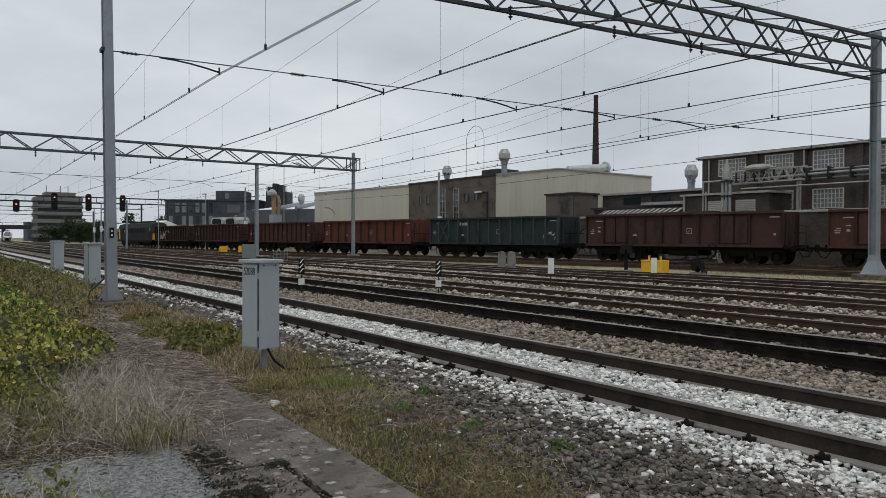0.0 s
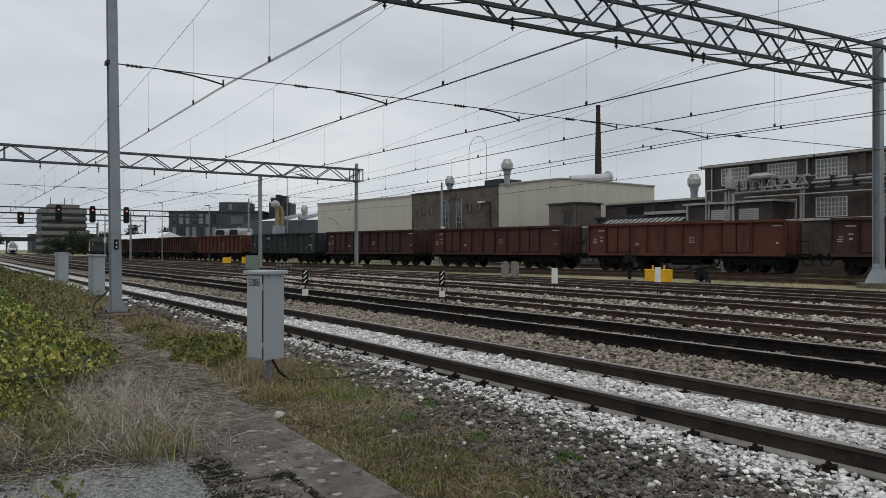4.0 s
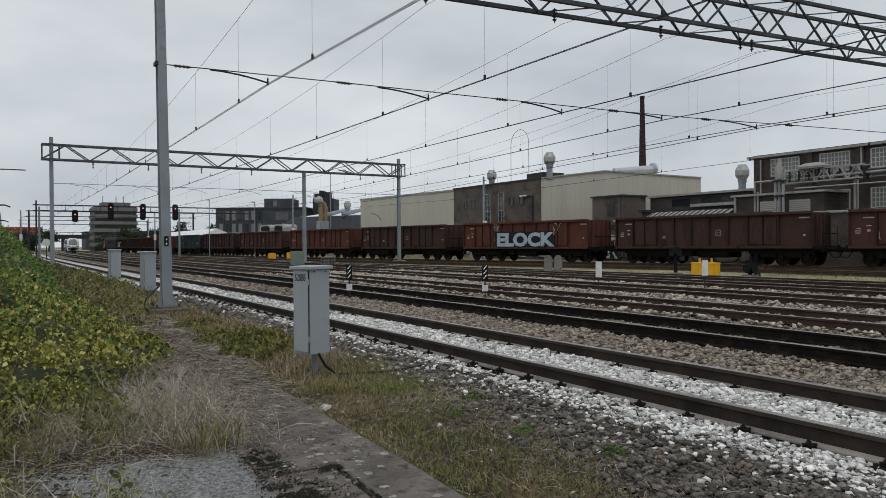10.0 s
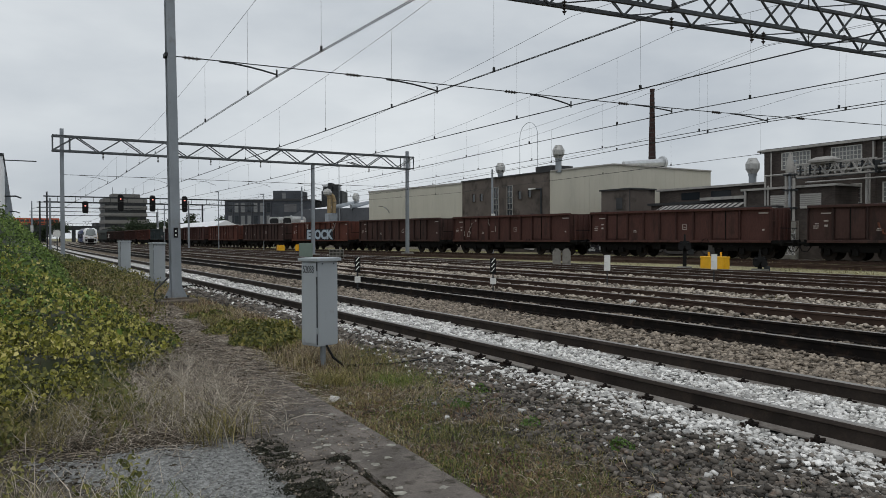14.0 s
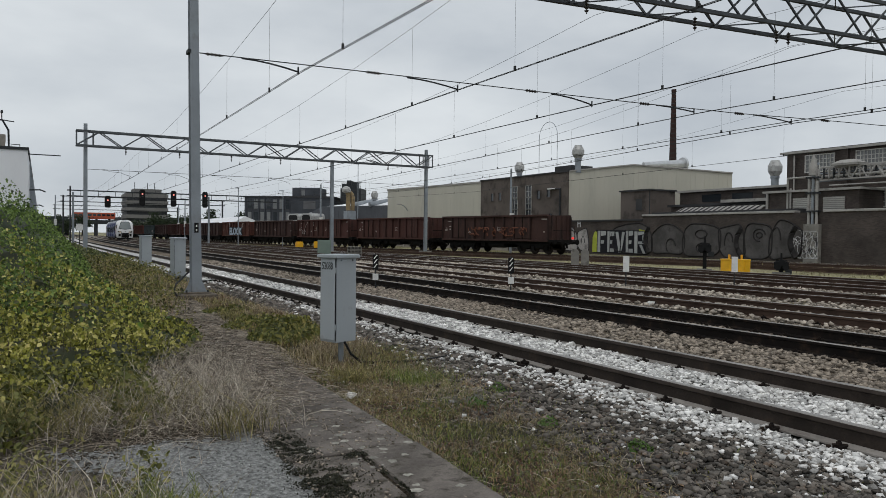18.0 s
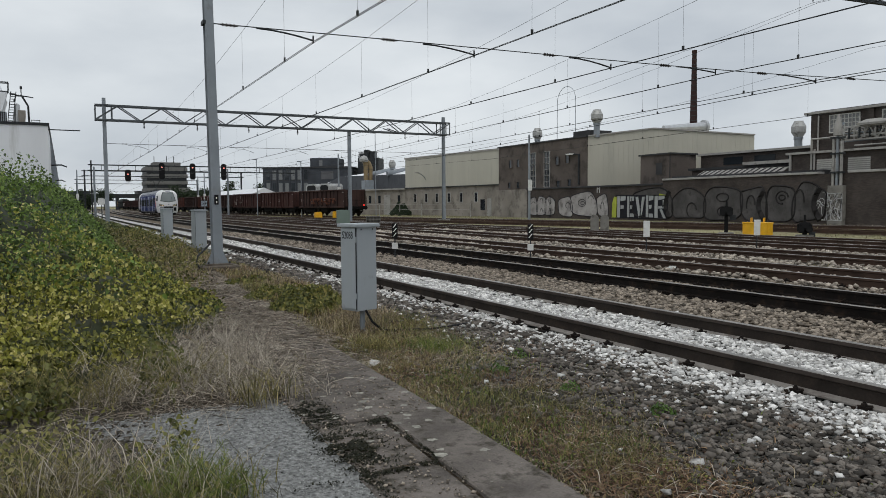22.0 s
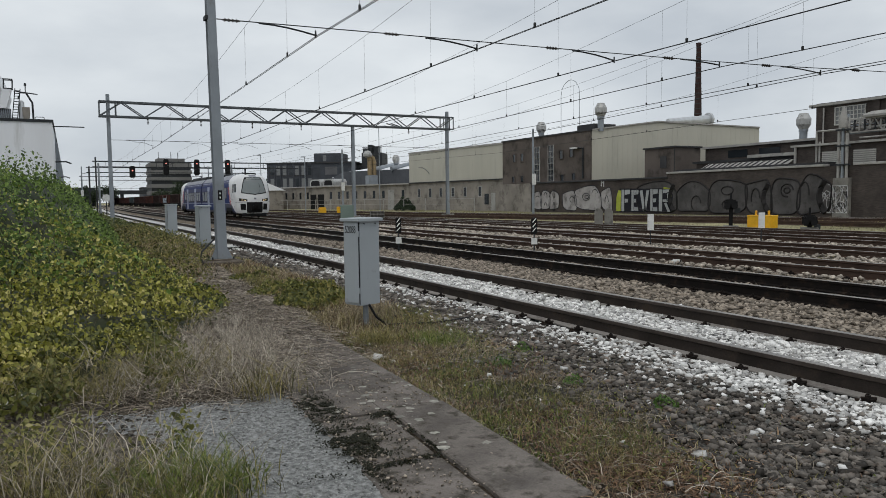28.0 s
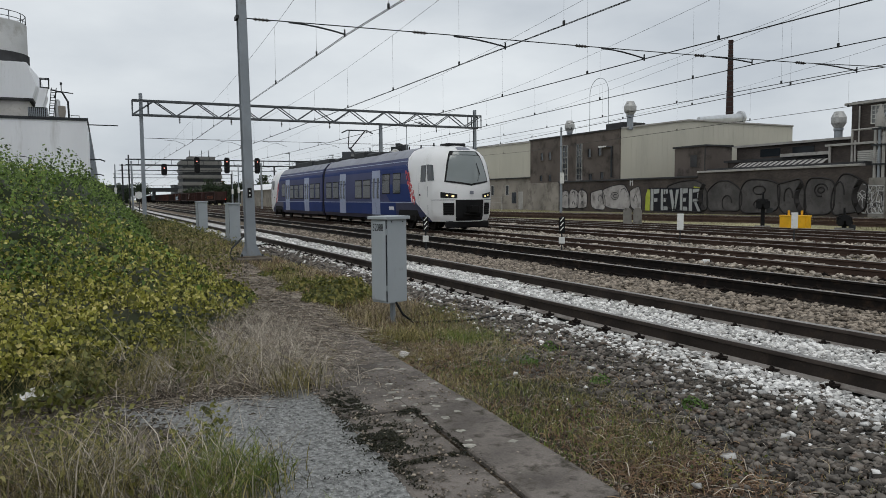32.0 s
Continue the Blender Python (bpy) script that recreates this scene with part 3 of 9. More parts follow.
def make_far_portal():
    y = 58.0
    g = thing("overhead_portal", "dark steel portal with zigzag lattice beam across all tracks", "gantry")
    for x, h in ((3.4, 9.2), (31.1, 9.2), (22.1, 7.7)):
        part("post", i_beam(bm_new(), (x, y, 0.05), (x, y, h), 0.28, 0.24, 0.24, 0.22, 0.025), STEEL, g)
        part("post_base", bevelled(bx(bm_new(), x - 0.45, x + 0.45, y - 0.4, y + 0.4, -0.3, 0.06), 0.03), CONCRETE, g)
    truss(g, (2.78, y), (31.6, y), 7.62, 8.66, 0.7, 19, TRUSSGREY, 0.11, 0.07)
    for x in (2.82, 3.9, 30.6, 31.56):
        for k in (-0.35, 0.35):
            part("end_upright", bar(bm_new(), (x, y + k, 7.62), (x, y + k, 8.66), 0.07, 0.07), TRUSSGREY, g)
    for x in (6.06, 9.83, 13.72, 17.66, 27.3):
        part("hanging_insulator", insulator(bm_new(), (x, y, 7.58), (x, y, 7.1), 0.08, 4), PORCELAIN, g)
    for x in (26.1, 26.5):
        part("bracket", bar(bm_new(), (x, y, 7.7), (x - 0.9, y, 7.95), 0.06, 0.07), DARKSTEEL, g)
    for a, b in ((T[0], 5.55), (T[1], 5.55), (T[2], 5.55), (T[3], 5.55), (T[4], 5.55)):
        part("steady_arm", pipe(bm_new(), [(a - 1.5, y, 5.85), (a - 0.7, y, 5.8), (a, y, b)], 0.013, 5), DARKSTEEL, g)
        part("insulator", insulator(bm_new(), (a - 1.9, y, 5.95), (a - 1.5, y, 5.95), 0.05, 4), PORCELAIN, g)
    part("cross_wire", pipe(bm_new(), [(3.4, y, 5.95), (31.1, y, 5.95)], 0.016, 5), WIRE, g)
    return g


def make_overhead_line(points, zc, hang, label, double=True):
    """Contact wire, catenary and droppers over one track: points (x, y) at the supports, hang the height of the catenary there."""
    w = thing("overhead_line", label, "overhead wire", group="overhead lines")
    c_pts, m_pts = [], []
    for (xa, ya), (xb, yb), za, zb in zip(points, points[1:], hang, hang[1:]):
        n = max(2, round(abs(yb - ya) / 5.9))
        sag = min(0.55, (za + zb) / 2 - zc - 0.4)
        for f in [0.0] + [(i + 0.5) / n for i in range(n)] + ([1.0] if (xb, yb) == points[-1] else []):
            x, y = xa + (xb - xa) * f, ya + (yb - ya) * f
            c_pts.append((x, y, zc))
            m_pts.append((x, y, za + (zb - za) * f - sag * 4 * f * (1 - f)))
            if 0 < f < 1 and -6 < y < 112:
                part("dropper", tube(bm_new(), c_pts[-1], m_pts[-1], 0.0035, None, 4), WIRE, w)
                part("dropper_clamp", bx(bm_new(), x - 0.02, x + 0.02, y - 0.03, y + 0.03, zc - 0.02, zc + 0.1), WIRE, w)
    part("contact_wire", pipe(bm_new(), c_pts, 0.009, 5), WIRE, w)
    if double:
        part("contact_wire", pipe(bm_new(), [(x + 0.05, y, z) for x, y, z in c_pts], 0.009, 5), WIRE, w)
    part("catenary_wire", pipe(bm_new(), m_pts, 0.006, 5), WIRE, w)
    return w


make_near_portal()
make_far_portal()
HANG = (8.1, 8.25, 7.1, 7.0, 7.0, 7.0)
for name, pts, z in (("white-ballasted main track", ((6.9, -34), (6.0, 18.2), (6.65, 58), (6.7, 112), (8.0, 165), (10, 220)), 5.62),
                     ("second track", ((9.6, -34), (10.45, 17.7), (11.0, 58), (11.2, 112), (12.2, 165), (14, 220)), 5.57),
                     ("third track", ((14.6, -34), (15.0, 17.2), (15.9, 58), (15.5, 112), (16, 165), (18, 220)), 5.52),
                     ("yard tracks", ((19.0, -34), (19.05, 16.7), (22.6, 58), (20.5, 112)), 5.57),
                     ("yard tracks", ((24.0, -34), (23.35, 16.3), (30.0, 58), (27.0, 112)), 5.55),
                     ("yard tracks", ((22.6, -34), (23.2, 16.4), (26.6, 58), (24.0, 112)), 5.6),
                     ("freight track", ((29.0, -34), (32.3, 20), (36.2, 58), (29.5, 112)), 5.6)):
    make_overhead_line(pts, z, HANG, "dark overhead contact wires with droppers above the " + name)


def make_signal_bridge():
    y = 112.0
    g = thing("signal_bridge", "steel bridge with four signals over the tracks", "signal gantry")
    for x in (5.05, 23.2):
        part("post", tube(bm_new(), (x, y, -0.2), (x, y, 6.9), 0.16, 0.12, 8), STEEL, g)
    part("post", bar(bm_new(), (4.7, y, -0.2), (4.7, y, 7.75), 0.2, 0.2), DARKSTEEL, g)
    for z in (6.38, 7.15):
        part("beam", bar(bm_new(), (4.3, y, z), (33.5, y, z), 0.16, 0.16), DARKSTEEL, g)
    for x in np.arange(6, 33, 2.2):
        part("strut", bar(bm_new(), (x, y, 6.38), (x, y, 7.15), 0.06, 0.06), DARKSTEEL, g)
    lamp = glow_mat("red_signal_light", (1.0, 0.3, 0.25), 0.8)
    for i, (x, z) in enumerate(((9.35, 5.7), (13.85, 6.4), (18.1, 6.4), (22.55, 6.4))):
        h = part("signal_head", loft(bm_new(), [[Vector((x + u * 0.38, y - 0.55 + k, z + v * (0.55 if i == 0 else 0.78))) for u, v in ((-0.6, -1.5), (0.6, -1.5), (1, -1.2), (1, 1.2), (0.6, 1.5), (-0.6, 1.5), (-1, 1.2), (-1, -1.2))] for k in (0.0, 0.3)]), BLACK, g, "black signal head")
        part("signal_light", turned(bm_new(), [(0.0, 0), (0.1, 0.01), (0.1, 0.06), (0.0, 0.07)]), lamp, h).matrix_basis = pose(x, y - 0.56, z + (0.2 if i == 0 else 0.55), 90, 0, 0)
        part("bracket", bar(bm_new(), (x, y - 0.3, z), (x, y, 6.2), 0.1, 0.1), DARKSTEEL, g)
    return g


make_signal_bridge()


def make_line_mast(x, y, h, label, arm=0.0):
    g = thing("line_mast", label, "mast", group="line masts")
    part("pole", tube(bm_new(), (x, y, -0.25), (x, y, h), 0.15, 0.1, 10), STEEL, g)
    part("cap", tube(bm_new(), (x, y, h), (x, y, h + 0.12), 0.12, 0.06, 10), STEEL, g)
    part("sign_plate", bx(bm_new(), x - 0.25, x + 0.22, y - 0.2, y - 0.16, h * 0.33, h * 0.33 + 1.1), WHITE, g)
    if arm:
        part("arm", bar(bm_new(), (x, y, h - 1.2), (x + arm, y, h - 0.9), 0.09, 0.09), DARKSTEEL, g)
    return g


make_line_mast(42.9, 61.5, 8.3, "grey tapered mast with a small sign by the factory")
for x, y in ((33.5, 92), (26.5, 150), (3.9, 150), (29.5, 175)):
    make_line_mast(x, y, 8.0, "grey steel mast along the tracks", 2.0)
for y in (160.0, 215.0):
    g = thing("overhead_portal", "far dark portal over the converging tracks", "gantry")
    for x in (5.5, 36.0):
        part("post", bar(bm_new(), (x, y, -0.2), (x, y, 8.6), 0.3, 0.3), DARKSTEEL, g)
    for z in (7.4, 8.4):
        part("beam", bar(bm_new(), (5, y, z), (36.5, y, z), 0.16, 0.16), DARKSTEEL, g)

# ---------------------------------------------------------------- factory side
DARKBRICK = brick_mat("sooty_brick", (0.06, 0.049, 0.044), (0.085, 0.069, 0.061), (0.066, 0.06, 0.055))
SILLGREY = mat("dull_grey_panel", (0.12, 0.12, 0.125), 0.8, 0, 0.15, 0.8, 20, 0.1)
GREYRENDER = mat("grey_rendered_wall", (0.27, 0.245, 0.215), 0.9, 0, 0.2, 0.5, 20, 0.3, (0.14, 0.125, 0.11), 0.5, 0.8)
BROWNRENDER = mat("brown_rendered_wall", (0.115, 0.097, 0.086), 0.9, 0, 0.2, 0.4, 18, 0.3, (0.055, 0.047, 0.042), 0.5, 0.6)
CLADDING = mat("cream_metal_cladding", (0.46, 0.44, 0.37), 0.5, 0.1, 0.05, 0.6, 5, 0.05, (0.4, 0.38, 0.32), 0.3, 1.0, (1, 1, 0.2))
COPING = mat("pale_coping", (0.34, 0.33, 0.31), 0.8, 0, 0.2, 1, 30, 0.2, (0.2, 0.19, 0.18), 0.4)
ROOFING = mat("dark_roofing", (0.05, 0.05, 0.052), 0.85, 0, 0.25, 0.7, 20, 0.2)
SLATE = mat("dark_blue_cladding", (0.06, 0.065, 0.075), 0.7, 0.1, 0.2, 0.6, 14, 0.1)
ALU = mat("bright_aluminium", (0.55, 0.56, 0.57), 0.35, 0.7, 0.1, 2, 20, 0.05)
VENTGREY = mat("dull_zinc", (0.4, 0.4, 0.39), 0.55, 0.3, 0.15, 2, 20, 0.1, (0.2, 0.19, 0.18), 0.4, 3)
WHITEWALL = mat("white_metal_wall", (0.78, 0.79, 0.81), 0.5, 0.05, 0.04, 0.3, 6, 0.05, (0.55, 0.55, 0.54), 0.2, 0.7, (1, 1, 0.15))
WINDOWFRAME = mat("pale_window_bars", (0.5, 0.49, 0.46), 0.7, 0, 0.15, 2, 30, 0.1)
PANE = glass_mat("grimy_pane", (0.16, 0.165, 0.165), 0.35)


def wall_window(parent, x, y0, y1, z0, z1, cols, rows, bars=WINDOWFRAME, pane=PANE, depth=0.12):
    """A barred window in a wall that faces the tracks (towards -x); its bars are parts."""
    w = part("window", bx(bm_new(), x + 0.02, x + 0.06, y0, y1, z0, z1), pane, parent)
    f = bm_new()
    t = 0.07
    bx(f, x - depth / 2, x + 0.02, y0 - t, y0, z0 - t, z1 + t)
    bx(f, x - depth / 2, x + 0.02, y1, y1 + t, z0 - t, z1 + t)
    bx(f, x - depth / 2, x + 0.02, y0, y1, z1, z1 + t)
    bx(f, x - depth / 2, x + 0.02, y0, y1, z0 - t, z0)
    part("window_frame", f, bars, w)
    for i in range(1, cols):
        y = y0 + (y1 - y0) * i / cols
        part("glazing_bar", bx(bm_new(), x - 0.03, x + 0.019, y - 0.025, y + 0.025, z0, z1), bars, w)
    for j in range(1, rows):
        z = z0 + (z1 - z0) * j / rows
        part("glazing_bar", bx(bm_new(), x - 0.028, x + 0.018, y0, y1, z - 0.025, z + 0.025), bars, w)
    return w


def roof_vent(name, x, y, z, k, label):
    """A roof extractor: neck, collar and a bulging grey head."""
    g = thing(name, label, "roof vent", pose(x, y, z))
    k *= 0.78
    part("neck", turned(bm_new(), [(0.42 * k, -0.6), (0.42 * k, 0.9 * k)]), STEEL, g, smooth=True)
    part("collar", turned(bm_new(), [(0.5 * k, 0.9 * k), (0.5 * k, 1.15 * k)]), STEEL, g, smooth=True)
    part("head", turned(bm_new(), [(0.45 * k, 1.15 * k), (0.8 * k, 1.7 * k), (0.82 * k, 2.3 * k), (0.55 * k, 2.8 * k), (0.5 * k, 2.95 * k)], seg=10), VENTGREY, g)
    return g


def make_boundary_wall():
    w = thing("boundary_wall", "sooty brick yard wall with graffiti and pale coping", "wall", kind="structure")
    part("brickwork", bx(bm_new(), 48.5, 49.0, 48.6, 70.0, -0.5, 3.0), DARKBRICK, w)
    part("brickwork", bx(bm_new(), 48.5, 49.0, -10.0, 48.6, -0.5, 3.4), DARKBRICK, w)
    for a, b, z in ((48.55, 70.0, 3.0), (33.4, 48.6, 3.4), (-10.0, 31.2, 3.4)):
        part("coping", bevelled(bx(bm_new(), 48.38, 49.1, a, b, z, z + 0.17), 0.02), COPING if b < 69 else ROOFING, w)
    part("pillar", bx(bm_new(), 48.15, 48.52, 31.35, 32.5, -0.5, 2.55), CONCRETE, w, "pale concrete pillar with scrawls")
    return w


make_boundary_wall()


def make_pipe_riser():
    g = thing("pipe_riser", "bundle of pale vertical pipes against the wall", "pipework")
    for i, (dy, top) in enumerate(((-0.3, 5.6), (0.0, 6.4), (0.3, 5.8))):
        part("pipe", pipe(bm_new(), [(48.3, 31.92 + dy, 2.5), (48.3, 31.92 + dy, top), (48.9, 31.92 + dy * 0.3, top + 0.5)], 0.1, 8), COPING if i != 1 else STEEL, g, smooth=True)
    for z in (3.4, 4.7, 5.8):
        part("clamp", bx(bm_new(), 48.15, 48.5, 31.45, 32.4, z, z + 0.12), DARKSTEEL, g)
    part("cowl", turned(bm_new(), [(0.3, 0), (0.32, 0.5), (0.06, 1.5)], (48.3, 31.92, 6.0), 10), COPING, g, "pale conical cowl", True)
    return g


make_pipe_riser()


def make_factory():
    """The dark brick works with barred windows."""
    g = thing("factory", "dark brick factory with barred windows and flat roof", "building")
    x = 53.0
    part("wall", bx(bm_new(), x, x + 14, 0.0, 37.3, -0.5, 8.25), DARKBRICK, g)
    part("roof_edge", bx(bm_new(), x - 0.35, x + 14, -0.4, 37.7, 8.25, 8.42), COPING, g)
    part("roof", bx(bm_new(), x, x + 14, 0.0, 37.3, 8.42, 8.5), ROOFING, g)
    for y in (36.9, 32.45, 28.6, 24.6, 20.6, 16.6):
        part("pilaster", bx(bm_new(), x - 0.18, x, y - 0.25, y + 0.25, -0.5, 8.25), DARKBRICK, g)
    for y0, y1 in ((33.35, 35.65), (29.45, 31.6), (25.75, 27.85), (21.6, 23.8), (17.6, 19.7)):
        wall_window(g, x - 0.03, y0, y1, 6.75, 8.0, 8, 4)
        wall_window(g, x - 0.03, y0, y1, 3.9, 5.2, 8, 4)
    part("drainpipe", pipe(bm_new(), [(x - 0.2, 28.75, 3.3), (x - 0.2, 28.75, 6.6), (x - 0.2, 28.5, 7.0), (x - 0.2, 28.5, 8.2)], 0.07, 8), COPING, g)
    part("drainpipe", pipe(bm_new(), [(x - 0.25, 36.5, 3.3), (x - 0.25, 36.5, 8.1)], 0.06, 8), COPING, g)
    annex = part("annex", bx(bm_new(), 50.0, x - 0.01, 29.6, 36.9, -0.5, 5.0), DARKBRICK, g)
    part("annex_cornice", bx(bm_new(), 49.75, x - 0.015, 29.4, 37.1, 5.0, 5.16), COPING, annex)
    for y in (30.6, 33.0):
        part("louvre", bx(bm_new(), 49.95, 49.998, y, y + 1.6, 3.55, 4.55), COPING, annex)
        for k in range(7):
            part("slat", bx(bm_new(), 49.9, 49.948, y, y + 1.6, 3.6 + k * 0.14, 3.66 + k * 0.14), WINDOWFRAME, annex)
    for y, z0, z1 in ((36.75, 3.0, 5.0),):
        part("drainpipe", pipe(bm_new(), [(49.85, y, z0), (49.85, y, z1)], 0.1, 8), COPING, annex)
    return g


make_factory()


def make_pipe_bridge():
    g = thing("pipe_bridge", "lattice pipe bridge in front of the factory", "pipework")
    a, b = Vector((51.2, 33.6, 6.1)), Vector((50.6, 14.0, 6.3))
    truss(g, (51.2, 33.0), (50.9, 27.0), 5.85, 6.75, 0.8, 10, COPING, 0.1, 0.08)
    for k, (dx, dz) in enumerate(((-0.35, 0.0), (-0.1, 0.25), (0.2, 0.0), (0.0, -0.3))):
        part("pipe", pipe(bm_new(), [a + Vector((dx, 0, dz)), b + Vector((dx, 0, dz))], 0.06 if k % 2 else 0.09, 8), STEEL if k % 2 else COPING, g, smooth=True)
    for y in np.arange(15, 28, 1.5):
        part("hoop", bx(bm_new(), 50.3, 51.2, y, y + 0.05, 5.75, 6.6), DARKSTEEL, g)
    for y in (33.4, 28.0):
        part("post", bar(bm_new(), (51.1, y, 3.4), (51.1, y, 6.0), 0.16, 0.16), COPING, g)
    part("duct", turned(bm_new(), [(0.1, 0), (0.6, 0.1), (0.5, 0.25), (0.1, 0.3)]), VENTGREY, g, smooth=True).matrix_basis = pose(51.0, 30.8, 6.8)
    for pts, r in (([(49.85, 35.0, 3.4), (49.85, 35.0, 6.05), (49.85, 32.6, 6.05)], 0.09), ([(49.85, 34.75, 3.4), (49.85, 34.75, 5.3)], 0.07), ([(50.3, 32.0, 5.4), (50.3, 22.0, 5.4)], 0.05)):
        part("pipe", pipe(bm_new(), pts, r, 8), COPING, g, smooth=True)
    for k in range(16):
        y = 33.0 - k * 0.38
        part("pipe_clip", bx(bm_new(), 50.68, 50.76, y, y + 0.12, 5.95, 6.7), DARKSTEEL if k % 2 else COPING, g)
    part("hood", loft(bm_new(), [[Vector((50.9 + a * w, 30.9 + c * w * 1.6, z)) for a, c in ((-1, -1), (1, -1), (1, 1), (-1, 1))] for z, w in ((6.8, 0.6), (6.95, 0.62), (7.2, 0.3))]), COPING, g, "pale sheet hood")
    return g


make_pipe_bridge()


def make_sheds():
    s = thing("low_shed", "low dark shed with skylight strip behind the wall", "building")
    part("wall", bx(bm_new(), 51.5, 62, 37.6, 48.0, -0.5, 4.3), DARKBRICK, s)
    part("roof", bx(bm_new(), 51.2, 62.2, 37.4, 48.2, 4.3, 4.5), ROOFING, s)
    part("skylight", slab_of(bm_new(), [(0, 0), (8.4, 0), (8.4, 1.2), (0, 1.2)], 0.06, Matrix.Translation((49.3, 45.6, 3.62)) @ Euler((radians(90), 0, radians(-90))).to_matrix().to_4x4() @ Euler((radians(-66), 0, 0)).to_matrix().to_4x4()), COPING, s, "pale glazed skylight")
    part("lean_to", bx(bm_new(), 49.02, 51.49, 33.5, 48.0, 2.5, 3.75), ROOFING, s)
    part("parapet", bx(bm_new(), 50.9, 51.2, 37.2, 42.0, 4.5, 4.75), COPING, s)
    for k in range(15):
        y = 45.6 - 0.3 - k * 0.55
        part("skylight_bar", bar(bm_new(), (49.28, y, 3.72), (50.4, y, 4.21), 0.12, 0.05), ROOFING, s)
    for y in (44.5, 41.0):
        part("drainpipe", pipe(bm_new(), [(51.4, y, 2.8), (51.4, y, 4.3)], 0.07, 6), COPING, s)
    b2 = thing("low_workshop", "low dark brick workshop with strip windows", "building")
    part("wall", bx(bm_new(), 57.0, 66, 38.2, 52.0, -0.5, 6.0), DARKBRICK, b2)
    part("roof_edge", bx(bm_new(), 56.7, 66.2, 38.0, 52.2, 6.0, 6.2), COPING, b2)
    for y in (40.0, 43.5, 47.0):
        part("window", bx(bm_new(), 56.96, 56.998, y, y + 2.2, 5.0, 5.7), GLASS, b2)
    box = thing("roof_box", "dark square plant room on the low roof", "building")
    part("wall", bx(bm_new(), 51.0, 54.3, 50.15, 54.1, -0.5, 5.95), BROWNRENDER, box)
    part("roof", bx(bm_new(), 50.85, 54.4, 50.0, 54.25, 5.95, 6.1), ROOFING, box)
    part("corner_strip", bx(bm_new(), 50.97, 50.998, 50.16, 50.26, 2.5, 5.95), ROOFING, box)
    part("hatch", bx(bm_new(), 50.96, 50.998, 51.2, 52.0, 4.1, 5.2), ROOFING, box)
    return s


make_sheds()


def make_gable_hall():
    """Cream-clad hall whose low gable faces the yard."""
    h = thing("factory_hall", "cream metal-clad hall with low gable roof", "building")
    a, b = Vector((49.62, 60.4, 0)), Vector((68.0, 54.6, 0))
    d = (b - a)
    back = Vector((-d.y, d.x, 0)).normalized() * 22
    peak = a.lerp(b, 0.38)
    out = [(a, -0.5), (b, -0.5), (b, 8.75), (peak, 9.3), (a, 8.42)]
    loft_bm = bm_new()
    lo = [loft_bm.verts.new(p + Vector((0, 0, z))) for p, z in out]
    hi = [loft_bm.verts.new(p + back + Vector((0, 0, z))) for p, z in out]
    loft_bm.faces.new(lo)
    loft_bm.faces.new(hi[::-1])
    for i in range(5):
        j = (i + 1) % 5
        loft_bm.faces.new((lo[i], hi[i], hi[j], lo[j]))
    part("wall", loft_bm, CLADDING, h)
    n = -back.normalized()
    for p, q, z0, z1 in ((a, peak, 8.42, 9.3), (peak, b, 9.3, 8.75)):
        part("verge_trim", bar(bm_new(), p + n * 0.08 + Vector((0, 0, z0 + 0.03)), q + n * 0.08 + Vector((0, 0, z1 + 0.03)), 0.16, 0.14), COPING, h)
    for i in range(1, 34):
        p = a.lerp(b, i / 34)
        f = i / 34
        top = 8.42 + 0.88 * min(1, f / 0.38) - 0.55 * max(0, (f - 0.38) / 0.62)
        part("seam", bar(bm_new(), p + n * 0.003 + Vector((0, 0, 2)), p + n * 0.003 + Vector((0, 0, top - 0.1)), 0.02, 0.01), CLADDING, h)
    v = thing("roof_duct", "large aluminium duct lying on the hall roof", "roof duct")
    p, q = Vector((59.5, 59.6, 9.6)), Vector((65.2, 59.2, 10.0))
    part("duct", tube(bm_new(), p, q, 0.3, 0.5, 14), ALU, v, smooth=True)
    part("end_flange", tube(bm_new(), q, q + (q - p).normalized() * 0.25, 0.75, 0.75, 16), ALU, v, smooth=True)
    part("end_cone", tube(bm_new(), q + (q - p).normalized() * 0.25, q + (q - p).normalized() * 0.9, 0.6, 0.15, 16), ALU, v, smooth=True)
    return h


make_gable_hall()


